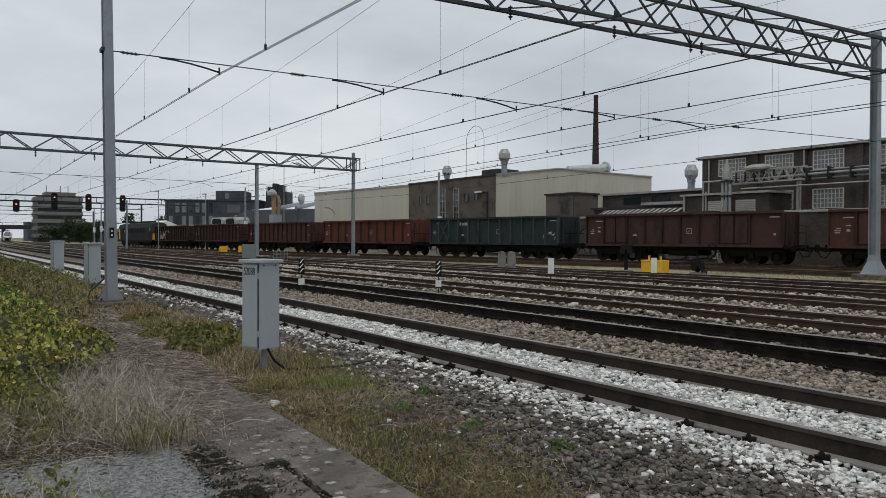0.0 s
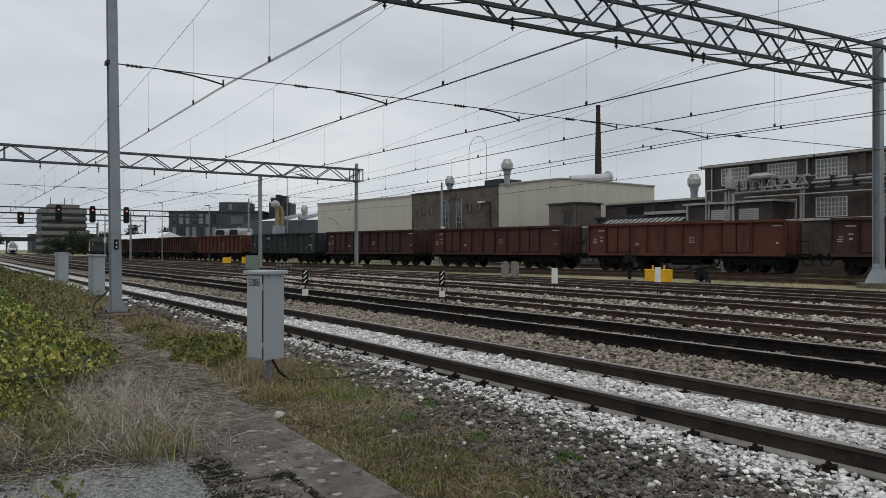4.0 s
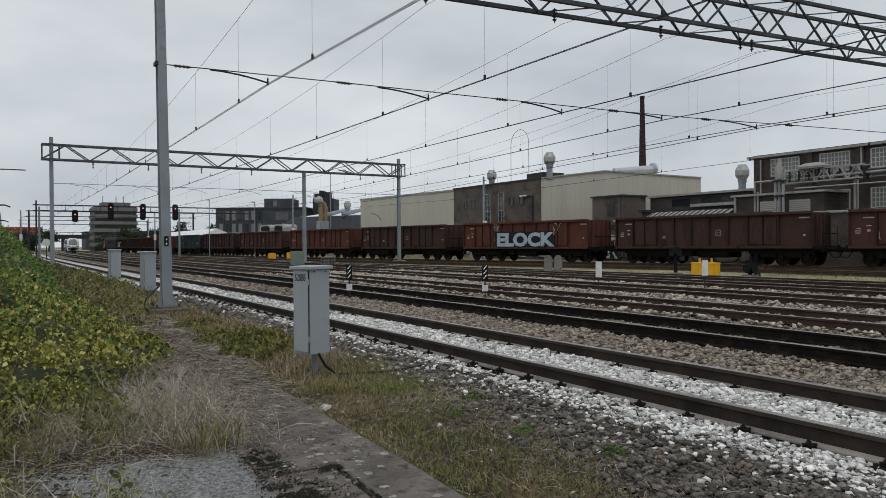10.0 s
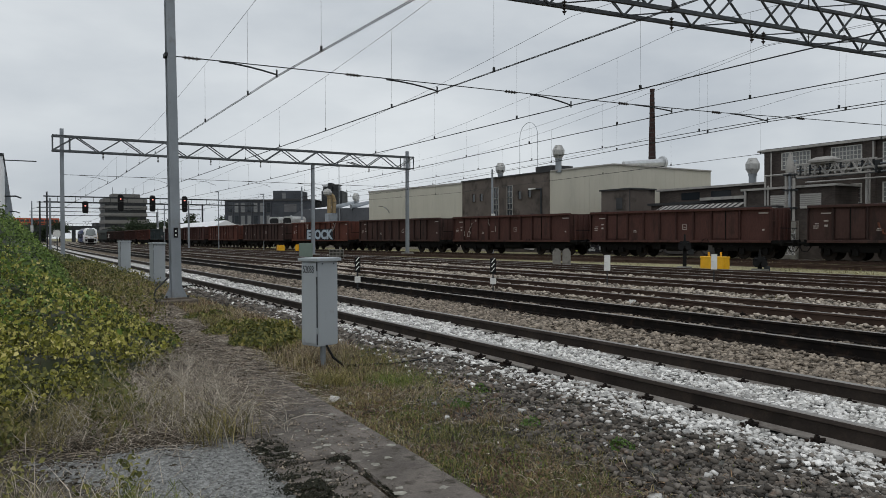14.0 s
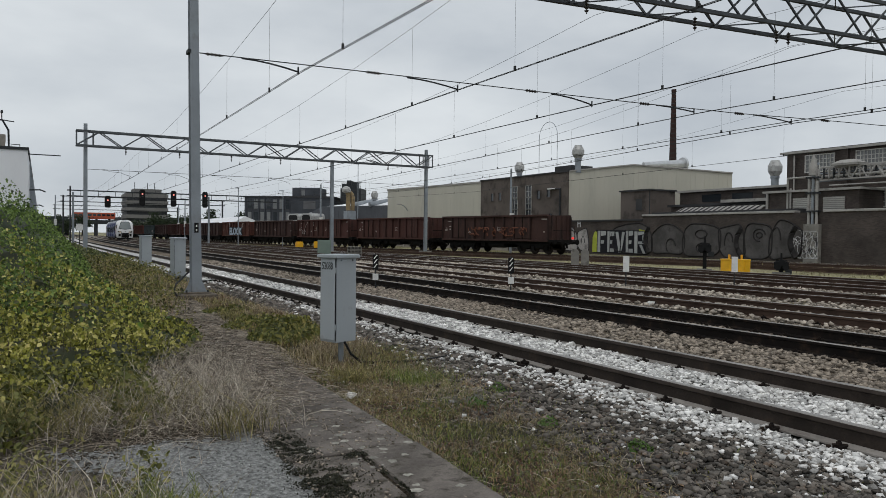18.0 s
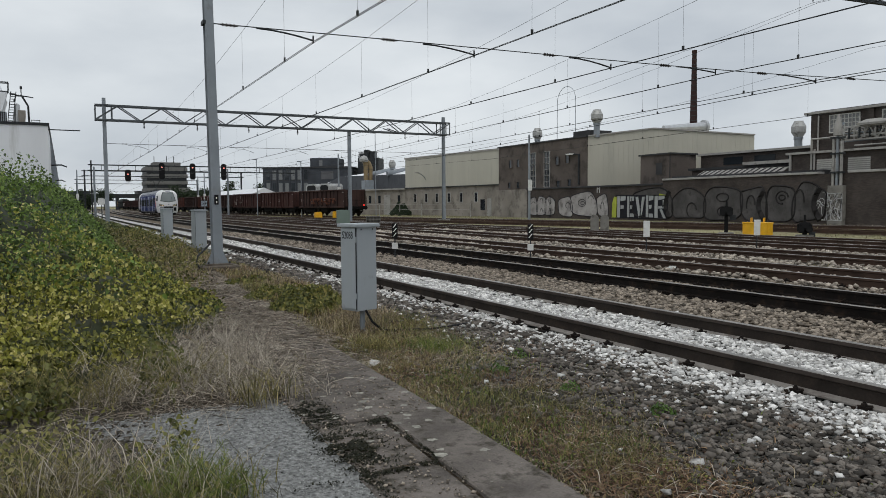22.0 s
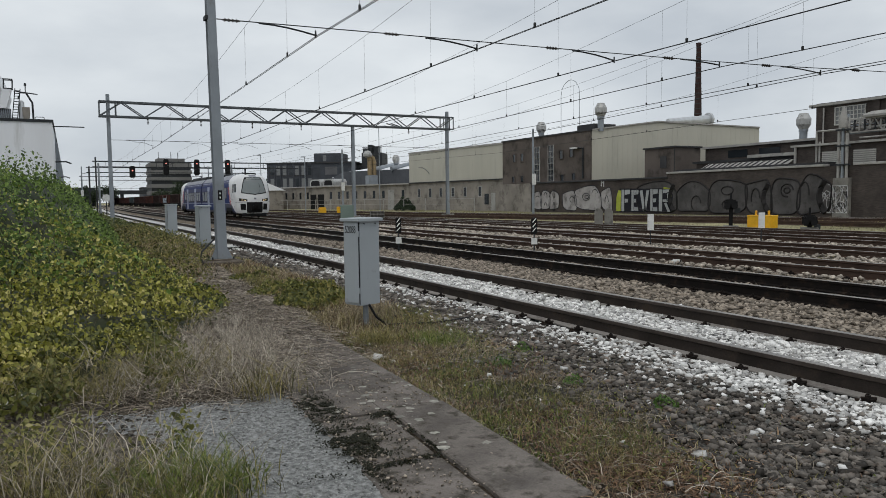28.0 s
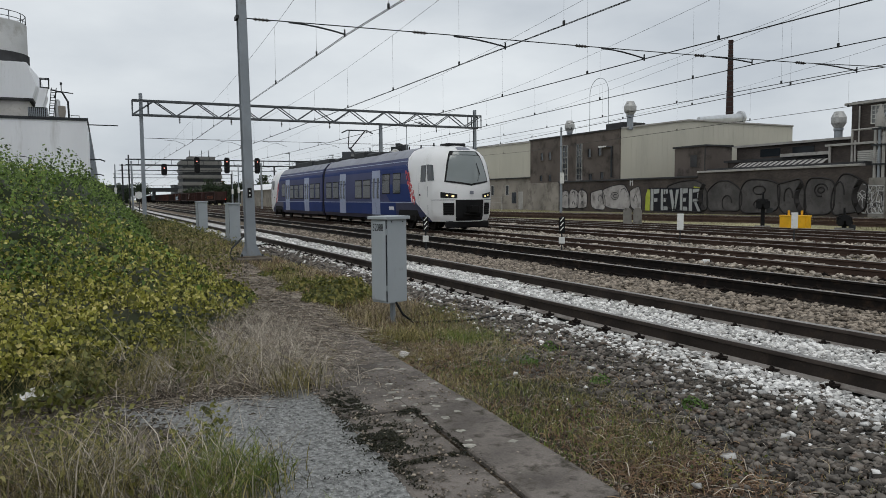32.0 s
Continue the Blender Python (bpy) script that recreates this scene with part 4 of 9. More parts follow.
def make_brown_building():
    """Brown rendered block with two tall barred stair windows."""
    g = thing("factory_block", "brown rendered factory block with tall stair windows", "building")
    x = 49.5
    part("wall", bx(bm_new(), x, x + 12, 60.5, 77.6, -0.5, 8.35), BROWNRENDER, g)
    part("parapet", bx(bm_new(), x - 0.12, x + 12, 60.42, 77.7, 8.35, 8.5), ROOFING, g)
    for y in (66.9, 69.6):
        for z in (3.3, 4.65, 6.0):
            wall_window(g, x - 0.03, y, y + 1.0, z, z + 1.25, 2, 2, COPING, GLASS)
    for y, z in ((74.6, 5.8), (72.9, 5.8), (65.2, 5.7), (63.4, 5.8), (74.8, 3.3), (72.9, 3.3), (65.0, 3.2), (63.0, 3.3)):
        wall_window(g, x - 0.03, y, y + 0.6, z, z + 0.9 if z > 5 else z + 0.7, 1, 1, BROWNRENDER, GLASS)
    part("lower_wall", bx(bm_new(), x - 0.35, x - 0.01, 70.05, 77.6, -0.5, 3.1), GREYRENDER, g)
    part("pipe", pipe(bm_new(), [(x - 0.15, 61.6, 3.4), (x - 0.15, 61.6, 6.6), (x - 0.15, 63.2, 6.7)], 0.12, 8), DARKSTEEL, g)
    part("floodlight", bx(bm_new(), x - 0.5, x - 0.1, 62.4, 63.4, 6.6, 6.75), WHITE, g)
    part("roof_plant", bx(bm_new(), x + 1, x + 4, 61.2, 64.0, 8.5, 9.2), ROOFING, g)
    return g


make_brown_building()
roof_vent("roof_vent", 50.6, 60.2, 8.9, 1.0, "grey bulbous roof extractor on the hall")
roof_vent("roof_vent", 52.5, 73.5, 8.4, 0.95, "grey bulbous roof extractor behind the block")
roof_vent("roof_vent", 58.0, 42.0, 6.2, 1.0, "grey bulbous roof extractor on the workshop")
roof_vent("roof_vent", 58.0, 40.0, 6.2, 0.9, "grey bulbous roof extractor on the workshop")


def make_hoop():
    g = thing("roof_hoop", "thin white hoop of pipes above the roof", "pipework")
    pts = [Vector((51.0, 65.9 + 1.65 * math.cos(a), 12.8 + 1.65 * math.sin(a))) for a in np.linspace(0, math.pi, 12)]
    part("pipe", pipe(bm_new(), [(51, 67.55, 8.45)] + pts + [(51, 64.25, 8.45)], 0.03, 6), STEEL, g)
    return g


make_hoop()


def make_long_hall():
    """Cream-clad upper storey over a grey rendered base, then the low stores further off."""
    g = thing("long_hall", "cream-clad hall above a grey rendered base", "building")
    a, b = Vector((49.9, 77.8, 0)), Vector((47.3, 100.5, 0))
    d = (b - a).normalized()
    m = Matrix.Translation(a) @ Matrix.Rotation(math.atan2(d.y, d.x), 4, "Z")
    # local x along the front, local -y behind it
    L = (b - a).length
    w = part("upper_wall", bx(bm_new(), 0, L, -14, 0, 3.9, 8.2, m), CLADDING, g)
    part("roof_trim", bx(bm_new(), -0.1, L + 0.1, -14.1, 0.1, 8.2, 8.42, m), COPING, g)
    part("base_wall", bx(bm_new(), -0.5, L, -13.9, -0.12, -0.5, 3.9, m), GREYRENDER, g)
    part("drip_edge", bx(bm_new(), 0, L, -0.1, 0.12, 3.75, 3.898, m), ROOFING, g)
    for i in range(1, 24):
        part("seam", bx(bm_new(), i * L / 24 - 0.02, i * L / 24 + 0.005, 0.0, 0.006, 3.9, 8.2, m), CLADDING, g)
    for u in (2.2, 5.0, 8.3, 11.2, 14.2, 17.0, 20.0):
        if u > 4:
            q = part("window", bx(bm_new(), u, u + 0.55, -0.13, -0.11, 1.7, 2.9, m), GLASS, g)
            fr = bm_new()
            for e in ((u - 0.1, u, 1.6, 3.0), (u + 0.55, u + 0.65, 1.6, 3.0), (u, u + 0.55, 1.6, 1.7), (u, u + 0.55, 2.9, 3.0)):
                bx(fr, e[0], e[1], -0.13, -0.06, e[2], e[3], m)
            part("window_frame", fr, COPING, q)
    part("door", bx(bm_new(), 2.0, 2.9, -0.13, -0.07, -0.2, 2.1, m), COPING, g)
    part("door", bx(bm_new(), 3.4, 4.3, -0.13, -0.09, 0.6, 2.0, m), GLASS, g)
    lamp = part("wall_lamp", pipe(bm_new(), [m @ Vector(q) for q in ((17.3, 0, 5.0), (17.3, 0.25, 5.4), (17.3, 0.7, 5.75), (17.3, 1.2, 5.9))], 0.05, 6), STEEL, g, "pale lamp on a curved wall bracket")
    part("lamp_head", bevelled(bx(bm_new(), 17.18, 17.42, 1.1, 1.8, 5.86, 6.02, m), 0.03), COPING, lamp)
    s = thing("long_store", "low grey rendered store with small windows", "building")
    a2, b2 = b, Vector((36.9, 135.5, 0))
    d2 = (b2 - a2).normalized()
    L2 = (b2 - a2).length
    m2 = Matrix.Translation(a2) @ Matrix.Rotation(math.atan2(d2.y, d2.x), 4, "Z")
    part("wall", bx(bm_new(), 0, L2, -5, 0, -0.5, 3.65, m2), GREYRENDER, s)
    part("eave", bx(bm_new(), -0.1, L2, -5.2, 0.35, 3.65, 3.85, m2), COPING, s)
    for i in range(15):
        u = 1.2 + i * 2.35
        if i == 1:
            part("door", bx(bm_new(), u, u + 1.5, 0.0, 0.05, -0.3, 2.9, m2), COPING, s)
        elif i in (9, 10):
            part("doorway", bx(bm_new(), u, u + 1.8, 0.0, 0.03, -0.3, 2.4, m2), BLACK, s)
        else:
            q = part("window", bx(bm_new(), u, u + 0.6, 0.0, 0.02, 1.6, 2.8, m2), GLASS, s)
            part("window_sill", bx(bm_new(), u - 0.1, u + 0.8, 0.0, 0.1, 1.38, 1.5, m2), COPING, q)
    # low dark hall with white rooflights behind the store
    r = thing("sawtooth_hall", "dark hall with white sawtooth rooflights", "building")
    a3, b3 = Vector((50.6, 107.2, 0)), Vector((44.2, 131, 0))
    d3 = (b3 - a3).normalized()
    m3 = Matrix.Translation(a3) @ Matrix.Rotation(math.atan2(d3.y, d3.x), 4, "Z")
    HALLGREY = mat("blue_grey_hall_cladding", (0.085, 0.09, 0.1), 0.7, 0, 0.1, 0.6, 12, 0.1, (0.07, 0.073, 0.08), 0.4)
    out = [(0, -0.5), (24.5, -0.5), (24.5, 4.7), (18.5, 6.5), (0, 6.3)]
    part("wall", loft(bm_new(), [[m3 @ Vector((u, y, z)) for u, z in out] for y in (-14, 0)]), HALLGREY, r)
    for i in range(1, 16):
        part("seam", bx(bm_new(), i * 1.5, i * 1.5 + 0.05, 0.0, 0.02, -0.3, 4.6 if i > 12 else 6.2, m3), HALLGREY, r)
    for u0, u1, z in ((0.0, 4.2, 7.5), (4.6, 8.8, 7.6), (12.0, 18.6, 7.0), (19.0, 23.0, 6.4)):
        zb = 6.32 if u0 < 12 else (6.45 if u0 < 18 else 5.5)
        part("rooflight", loft(bm_new(), [[m3 @ Vector(p) for p in ((u, -0.3, zb), (u, -9, zb + 0.2), (u, -5.5, z + 0.2), (u, -4.5, z))] for u in (u0, u1)]), WHITEWALL, r, "white sloping rooflight")
    for u in (3.6, 8.4):
        part("cowl", tube(bm_new(), m3 @ Vector((u, -4.5, 7.5)), m3 @ Vector((u + 0.9, 0.3, 6.5)), 0.42, None, 12), STEEL, r, "grey ventilation cowl")
    dk = thing("yellow_duct", "tan ventilation duct with domed head above the store", "roof duct")
    TAN = mat("tan_duct_paint", (0.27, 0.2, 0.11), 0.6, 0, 0.15, 1.5, 20, 0.1, (0.17, 0.14, 0.1), 0.5)
    part("base", bevelled(bx(bm_new(), 45.6, 47.2, 112.6, 114.2, 3.8, 5.4), 0.05), STEEL, dk)
    part("pipe", pipe(bm_new(), [(46.1, 113.4, 5.5), (46.1, 113.4, 8.0), (45.9, 113.4, 8.6)], 0.38, 12), TAN, dk, smooth=True)
    part("pipe", pipe(bm_new(), [(46.9, 113.4, 5.5), (46.95, 113.4, 7.6), (46.7, 113.4, 8.3), (46.1, 113.4, 8.7)], 0.36, 12), TAN, dk, smooth=True)
    part("head", turned(bm_new(), [(0.3, 0), (0.7, 0.15), (0.75, 0.6), (0.5, 1.0), (0.1, 1.15)], (45.75, 113.4, 8.4)), VENTGREY, dk, smooth=True)
    for u, w in ((21.9, 3.0), (25.8, 3.4)):
        lc = thing("roof_cowl", "pale rounded roof housing with dark opening", "roof vent", group="roof housings")
        rr = [(-w / 2, 0), (w / 2, 0), (w / 2, 0.75), (w / 2 - 0.25, 1.1), (w / 2 - 0.6, 1.25), (-w / 2 + 0.6, 1.25), (-w / 2 + 0.25, 1.1), (-w / 2, 0.75)]
        part("shell", loft(bm_new(), [[m2 @ Vector((u + p, y, 3.84 + q)) for p, q in rr] for y in (-3.5, -0.6)]), VENTGREY, lc)
        part("opening", slab_of(bm_new(), [(p * 0.78, q * 0.7 + 0.12) for p, q in rr], 0.02, m2 @ Matrix(((1, 0, 0, u), (0, 0, 1, -0.598), (0, 1, 0, 3.84), (0, 0, 0, 1)))), BLACK, lc)
    return g


make_long_hall()
roof_vent("roof_vent", 50.2, 111.8, 6.6, 0.95, "grey mesh roof extractor above the sawtooth hall")


def make_office():
    """Dark works office far along the line."""
    g = thing("works_office", "dark blue-grey works building with rows of windows", "building")
    a, b = Vector((53.4, 139.8, 0)), Vector((38.2, 150, 0))
    d = (b - a).normalized()
    L = (b - a).length
    m = Matrix.Translation(a) @ Matrix.Rotation(math.atan2(d.y, d.x), 4, "Z")
    part("wall", bx(bm_new(), 0, L, -12, 0, -0.5, 8.9, m), SLATE, g)
    part("roof", bx(bm_new(), -0.2, L + 0.2, -12.2, 0.2, 8.9, 9.2, m), ROOFING, g)
    pent = part("penthouse", bx(bm_new(), 2.9, 8.6, -7, -1.0, 9.2, 11.0, m), SLATE, g)
    part("window", bx(bm_new(), 6.0, 6.7, -1.0, -0.95, 9.4, 10.6, m), PANE, pent)
    tw = part("plant_tower", bx(bm_new(), -5.5, -1.2, -8, -2, -0.5, 11.0, m), DARKSTEEL, g, "dark rooftop plant structure")
    for u, z in ((-4.4, 12.4), (-3.2, 12.7), (-2.2, 12.0)):
        part("plant_box", bx(bm_new(), u, u + 0.9, -6, -3, 10.9, z, m), DARKSTEEL, tw)
    part("plant_rail", pipe(bm_new(), [m @ Vector(p) for p in ((-5.4, -2.1, 11.0), (-5.4, -2.1, 12.1), (-1.3, -2.1, 12.1), (-1.3, -2.1, 11.0))], 0.06, 5), DARKSTEEL, tw)
    for row in (1.0, 4.0, 6.6):
        for i in range(7):
            u = 8.9 + i * 1.32
            q = part("window", bx(bm_new(), u, u + 0.75, 0.0, 0.05, row, row + 1.9, m), PANE if (i * 7 + int(row)) % 3 else GLASS, g)
        part("sill_band", bx(bm_new(), 8.6, L, 0.0, 0.08, row - 0.2, row, m), ROOFING, g)
    for i in range(8):
        part("pier", bx(bm_new(), 8.62 + i * 1.32, 8.82 + i * 1.32, 0.0, 0.14, -0.3, 8.9, m), SLATE, g)
    part("panel", bx(bm_new(), 3.5, 6.0, 0.0, 0.05, 6.6, 8.2, m), SILLGREY, g, "grey wall panel")
    return g


make_office()


def make_chimney():
    c = thing("factory_chimney", "tall tapered brick chimney with iron bands", "chimney", pose(73.58, 68.46, 0))
    part("shaft", turned(bm_new(), [(0.72, -0.5), (0.28, 20.6), (0.32, 20.7), (0.32, 21.0), (0.2, 21.0)], seg=20), mat("chimney_brick", (0.05, 0.03, 0.028), 0.9, 0, 0.25, 0.8, 14, 0.3), c, smooth=True)
    for i in range(20):
        z = 8 + i * 0.65
        r = 0.72 - 0.44 * (z + 0.5) / 21.1
        part("iron_band", turned(bm_new(), [(r + 0.005, z), (r + 0.02, z + 0.02), (r + 0.02, z + 0.1), (r + 0.005, z + 0.12)], seg=20), ROOFING, c)
    return c


make_chimney()


# ---------------------------------------------------------------- the far end and the near side
def make_white_works():
    g = thing("white_warehouse", "tall white metal-clad warehouse behind the thicket", "building")
    plan = [(-40, 75), (-0.25, 75), (1.4, 235), (-40, 235)]
    part("wall", loft(bm_new(), [[Vector((x, y, z)) for x, y in plan] for z in (-0.5, 8.7)]), WHITEWALL, g)
    part("roof_edge", loft(bm_new(), [[Vector((x + 0.1 * (x > -30), y - 0.1, z)) for x, y in plan] for z in (8.7, 8.95)]), DARKSTEEL, g)
    for k in range(1, 12):
        y = 75 + k * 12.0
        part("downpipe", tube(bm_new(), (-0.18 + 1.65 * (y - 75) / 160, y, -0.3), (-0.18 + 1.65 * (y - 75) / 160, y, 8.7), 0.07, None, 6), STEEL, g)
    for i in range(24):
        part("seam", bx(bm_new(), -20 + i * 0.82, -19.96 + i * 0.82, 74.97, 74.998, 0, 8.7), WHITEWALL, g)
    part("lamp_post", pipe(bm_new(), [(-4.9, 73, -0.2), (-4.9, 73, 5.2), (-5.6, 73, 5.3)], 0.06, 6), DARKSTEEL, g)
    part("gutter_arm", bar(bm_new(), (-0.3, 76, 8.45), (2.4, 76, 8.45), 0.09, 0.09), DARKSTEEL, g)
    part("lamp_arm", pipe(bm_new(), [(-0.15, 84, 5.6), (0.8, 84, 5.65), (1.3, 84, 5.45)], 0.08, 6), DARKSTEEL, g)
    part("lamp_arm", pipe(bm_new(), [(0.13, 112, 4.9), (1.0, 112, 5.0), (1.5, 112, 4.8)], 0.08, 6), DARKSTEEL, g)
    part("window", bx(bm_new(), -9.5, -6.6, 74.9, 74.96, 3.0, 3.5), GLASS, g)
    s = thing("silo_tower", "pale round silo tower with railings and walkways", "silo")
    part("drum", turned(bm_new(), [(3.6, 9), (3.6, 20.3), (3.3, 20.45), (0.5, 20.9)], seg=28), mat("pale_concrete_silo", (0.6, 0.6, 0.6), 0.8, 0, 0.1, 0.4, 10, 0.1, (0.45, 0.44, 0.42), 0.4, 0.5), s, smooth=True).matrix_basis = pose(-9.4, 92, 0)
    part("dark_band", turned(bm_new(), [(3.7, 15.75), (3.74, 15.8), (3.74, 17.0), (3.7, 17.05)], seg=28), ROOFING, s).matrix_basis = pose(-9.4, 92, 0)
    for k in range(14):
        a = 2 * math.pi * k / 14
        part("rail_post", tube(bm_new(), (-9.4 + 3.5 * math.cos(a), 92 + 3.5 * math.sin(a), 20.1), (-9.4 + 3.5 * math.cos(a), 92 + 3.5 * math.sin(a), 21.3), 0.04, None, 5), DARKSTEEL, s)
    for z in (20.7, 21.3):
        part("guard_rail", pipe(bm_new(), [(-9.4 + 3.5 * math.cos(2 * math.pi * k / 20), 92 + 3.5 * math.sin(2 * math.pi * k / 20), z) for k in range(21)], 0.04, 5), DARKSTEEL, s)
    shed = part("shed", loft(bm_new(), [[Vector((x, y, z)) for x, y in ((-16, 87.2), (e, 87.2), (e + 0.6, 98), (-16, 98))] for z, e in ((12.0, -5.3), (13.4, -4.9), (15.7, -5.7))]), WHITEWALL, s, "white corrugated cladding under the silo")
    for k in range(30):
        part("rib", bx(bm_new(), -15.8 + k * 0.35, -15.74 + k * 0.35, 87.16, 87.198, 12.05, 15.6), WHITEWALL, shed)
    part("shed_trim", bx(bm_new(), -16, -5.2, 87.0, 98, 11.75, 12.0), ROOFING, s)
    part("lower_shed", bx(bm_new(), -16, -5.6, 87.3, 98, 8.9, 11.75), mat("pale_brick", (0.5, 0.48, 0.45), 0.9, 0, 0.15, 0.8, 12, 0.2, (0.4, 0.37, 0.33), 0.4, 3), s)
    p = thing("roof_machinery", "pale chute, ladder, tank and dark pipes on the warehouse roof", "machinery")
    part("chute", slab_of(bm_new(), [(-4.14, 12.0), (-3.45, 11.95), (-3.95, 10.2), (-4.6, 10.2)], 0.9, Matrix(((1, 0, 0, 0), (0, 0, 1, 78.6), (0, 1, 0, 0), (0, 0, 0, 1)))), WHITEWALL, p, "white inclined chute")
    for x, y in ((-4.1, 78.7), (-3.4, 78.7), (-4.1, 79.4), (-3.4, 79.4)):
        part("head_post", bar(bm_new(), (x, y, 12.0), (x + 0.03, y, 12.95), 0.08, 0.08), DARKSTEEL, p)
    for z in (12.05, 12.9):
        part("head_rail", pipe(bm_new(), [(-4.1, 78.7, z), (-3.38, 78.7, z), (-3.38, 79.4, z), (-4.1, 79.4, z), (-4.1, 78.7, z)], 0.05, 5), DARKSTEEL, p)
    for x in (-3.42, -3.0):
        part("ladder_rail", bar(bm_new(), (x + 0.25, 78.9, 12.1), (x - 0.1, 78.9, 9.2), 0.07, 0.07), DARKSTEEL, p)
    for k in range(11):
        z = 9.4 + k * 0.25
        part("rung", bar(bm_new(), (-3.5 + 0.12 * (z - 9.2), 78.9, z), (-3.1 + 0.12 * (z - 9.2), 78.9, z), 0.05, 0.06), DARKSTEEL, p)
    part("tank", turned(bm_new(), [(0.28, 0), (0.3, 0.1), (0.24, 1.6), (0.24, 1.9), (0.1, 2.05)], (-2.72, 79.2, 9.0)), ALU, p, "silver slender tank", True)
    part("louvre_box", bx(bm_new(), -5.2, -3.6, 78.8, 79.6, 8.95, 10.2), ROOFING, p)
    for k in range(10):
        part("louvre_slat", bx(bm_new(), -5.15 + k * 0.16, -5.07 + k * 0.16, 78.72, 78.8, 9.0, 10.15), STEEL, p)
    part("duct", pipe(bm_new(), [(-2.95, 79, 11.2), (-2.8, 79, 11.75), (-2.3, 79, 11.75), (-1.82, 79, 10.85), (-1.78, 79, 9.0)], 0.09, 7), DARKSTEEL, p)
    part("lamp_mast", tube(bm_new(), (-2.35, 79, 11.7), (-2.35, 79, 12.4), 0.05, None, 6), DARKSTEEL, p)
    part("lamp", tube(bm_new(), (-2.35, 79, 12.4), (-2.35, 79, 12.65), 0.11, 0.09, 8), DARKSTEEL, p)
    part("cross_bar", bar(bm_new(), (-3.3, 79, 11.88), (-1.36, 79, 11.65), 0.09, 0.09), DARKSTEEL, p)
    part("side_bin", loft(bm_new(), [[Vector((-2.35 + a * w, 79.1 + c * 0.4, z)) for a, c in ((-1, -1), (1, -1), (1, 1), (-1, 1))] for z, w in ((8.95, 0.18), (9.9, 0.3), (10.4, 0.3))]), GREYRENDER, p, "grey hopper")
    part("guard_rail", pipe(bm_new(), [(-1.6, 78.5, 8.95), (-1.6, 78.5, 9.5), (-0.9, 78.5, 9.5), (-0.9, 78.5, 8.95)], 0.04, 5), DARKSTEEL, p)
    return g


make_white_works()


def make_tower_block():
    g = thing("office_tower", "grey slab block of many storeys beyond the tracks", "building")
    CON = mat("grey_slab_concrete", (0.17, 0.167, 0.16), 0.9, 0, 0.15, 0.2, 5, 0.1)
    x0, x1, y, top = 30.5, 45.2, 290.0, 16.2
    part("core", bx(bm_new(), x0 + 0.3, x1 - 0.3, y + 0.5, y + 16, -0.5, top), DARKSTEEL, g)
    for k in range(6):
        z = 1.5 + k * 2.6
        part("storey_band", bx(bm_new(), x0, x1, y, y + 16.5, z, z + 1.35), CON, g)
    part("penthouse", bx(bm_new(), x0 + 3, x1 - 2, y + 3, y + 12, top, top + 1.6), CON, g)
    for x in (x0 + 3.5, x0 + 8, x0 + 10.5):
        part("aerial", tube(bm_new(), (x, y + 5, top + 1.5), (x, y + 5, top + 4), 0.12, None, 5), DARKSTEEL, g)
    return g


make_tower_block()


def make_platform():
    """The station end with roofs where the tracks converge, and the buildings behind it."""
    g = thing("station_roofs", "low dark station canopies at the end of the tracks", "building")
    part("canopy", bx(bm_new(), 4, 22, 330, 420, 3.6, 4.2), DARKSTEEL, g)
    for x in (5, 10, 15, 20):
        part("post", bar(bm_new(), (x, 335, -0.2), (x, 335, 3.7), 0.4, 0.4), DARKSTEEL, g)
    b = thing("footbridge", "dark road bridge across the tracks", "bridge")
    part("deck", bx(bm_new(), -30, 90, 345, 352, 4.9, 6.6), DARKSTEEL, b)
    for x in (-18, 2, 24, 40, 58):
        part("pier", bx(bm_new(), x, x + 1.2, 346, 351, -0.5, 4.9), SLATE, b)
    part("abutment", bx(bm_new(), -30, 2, 345.5, 352, -0.5, 4.9), SLATE, b)
    for x in range(-28, 90, 4):
        part("railing_post", bar(bm_new(), (x, 345.1, 6.6), (x, 345.1, 7.5), 0.12, 0.12), DARKSTEEL, b)
    part("railing", bar(bm_new(), (-30, 345.1, 7.5), (90, 345.1, 7.5), 0.1, 0.14), DARKSTEEL, b)
    for x, y, w, h in ((52, 330, 30, 7.5), (-14, 400, 30, 8.5), (40, 420, 40, 9)):
        c = thing("distant_building", "distant dark flat-roofed building", "building")
        part("wall", bx(bm_new(), x, x + w, y, y + 20, -0.5, h), SLATE, c)
        part("roof", bx(bm_new(), x - 0.3, x + w + 0.3, y - 0.3, y + 20.3, h, h + 0.4), ROOFING, c)
    s = thing("white_roofed_shed", "long low shed with pale pitched roof by the tracks", "building")
    part("roof", loft(bm_new(), [[Vector((30.4, y, 3.2)), Vector((36, y, 3.2)), Vector((32.9, y, 4.5))] for y in (128.5, 172)]), WHITEWALL, s)
    part("wall", bx(bm_new(), 30.8, 35.6, 128.8, 171.5, -0.3, 3.2), GREYRENDER, s)
    return g


make_platform()


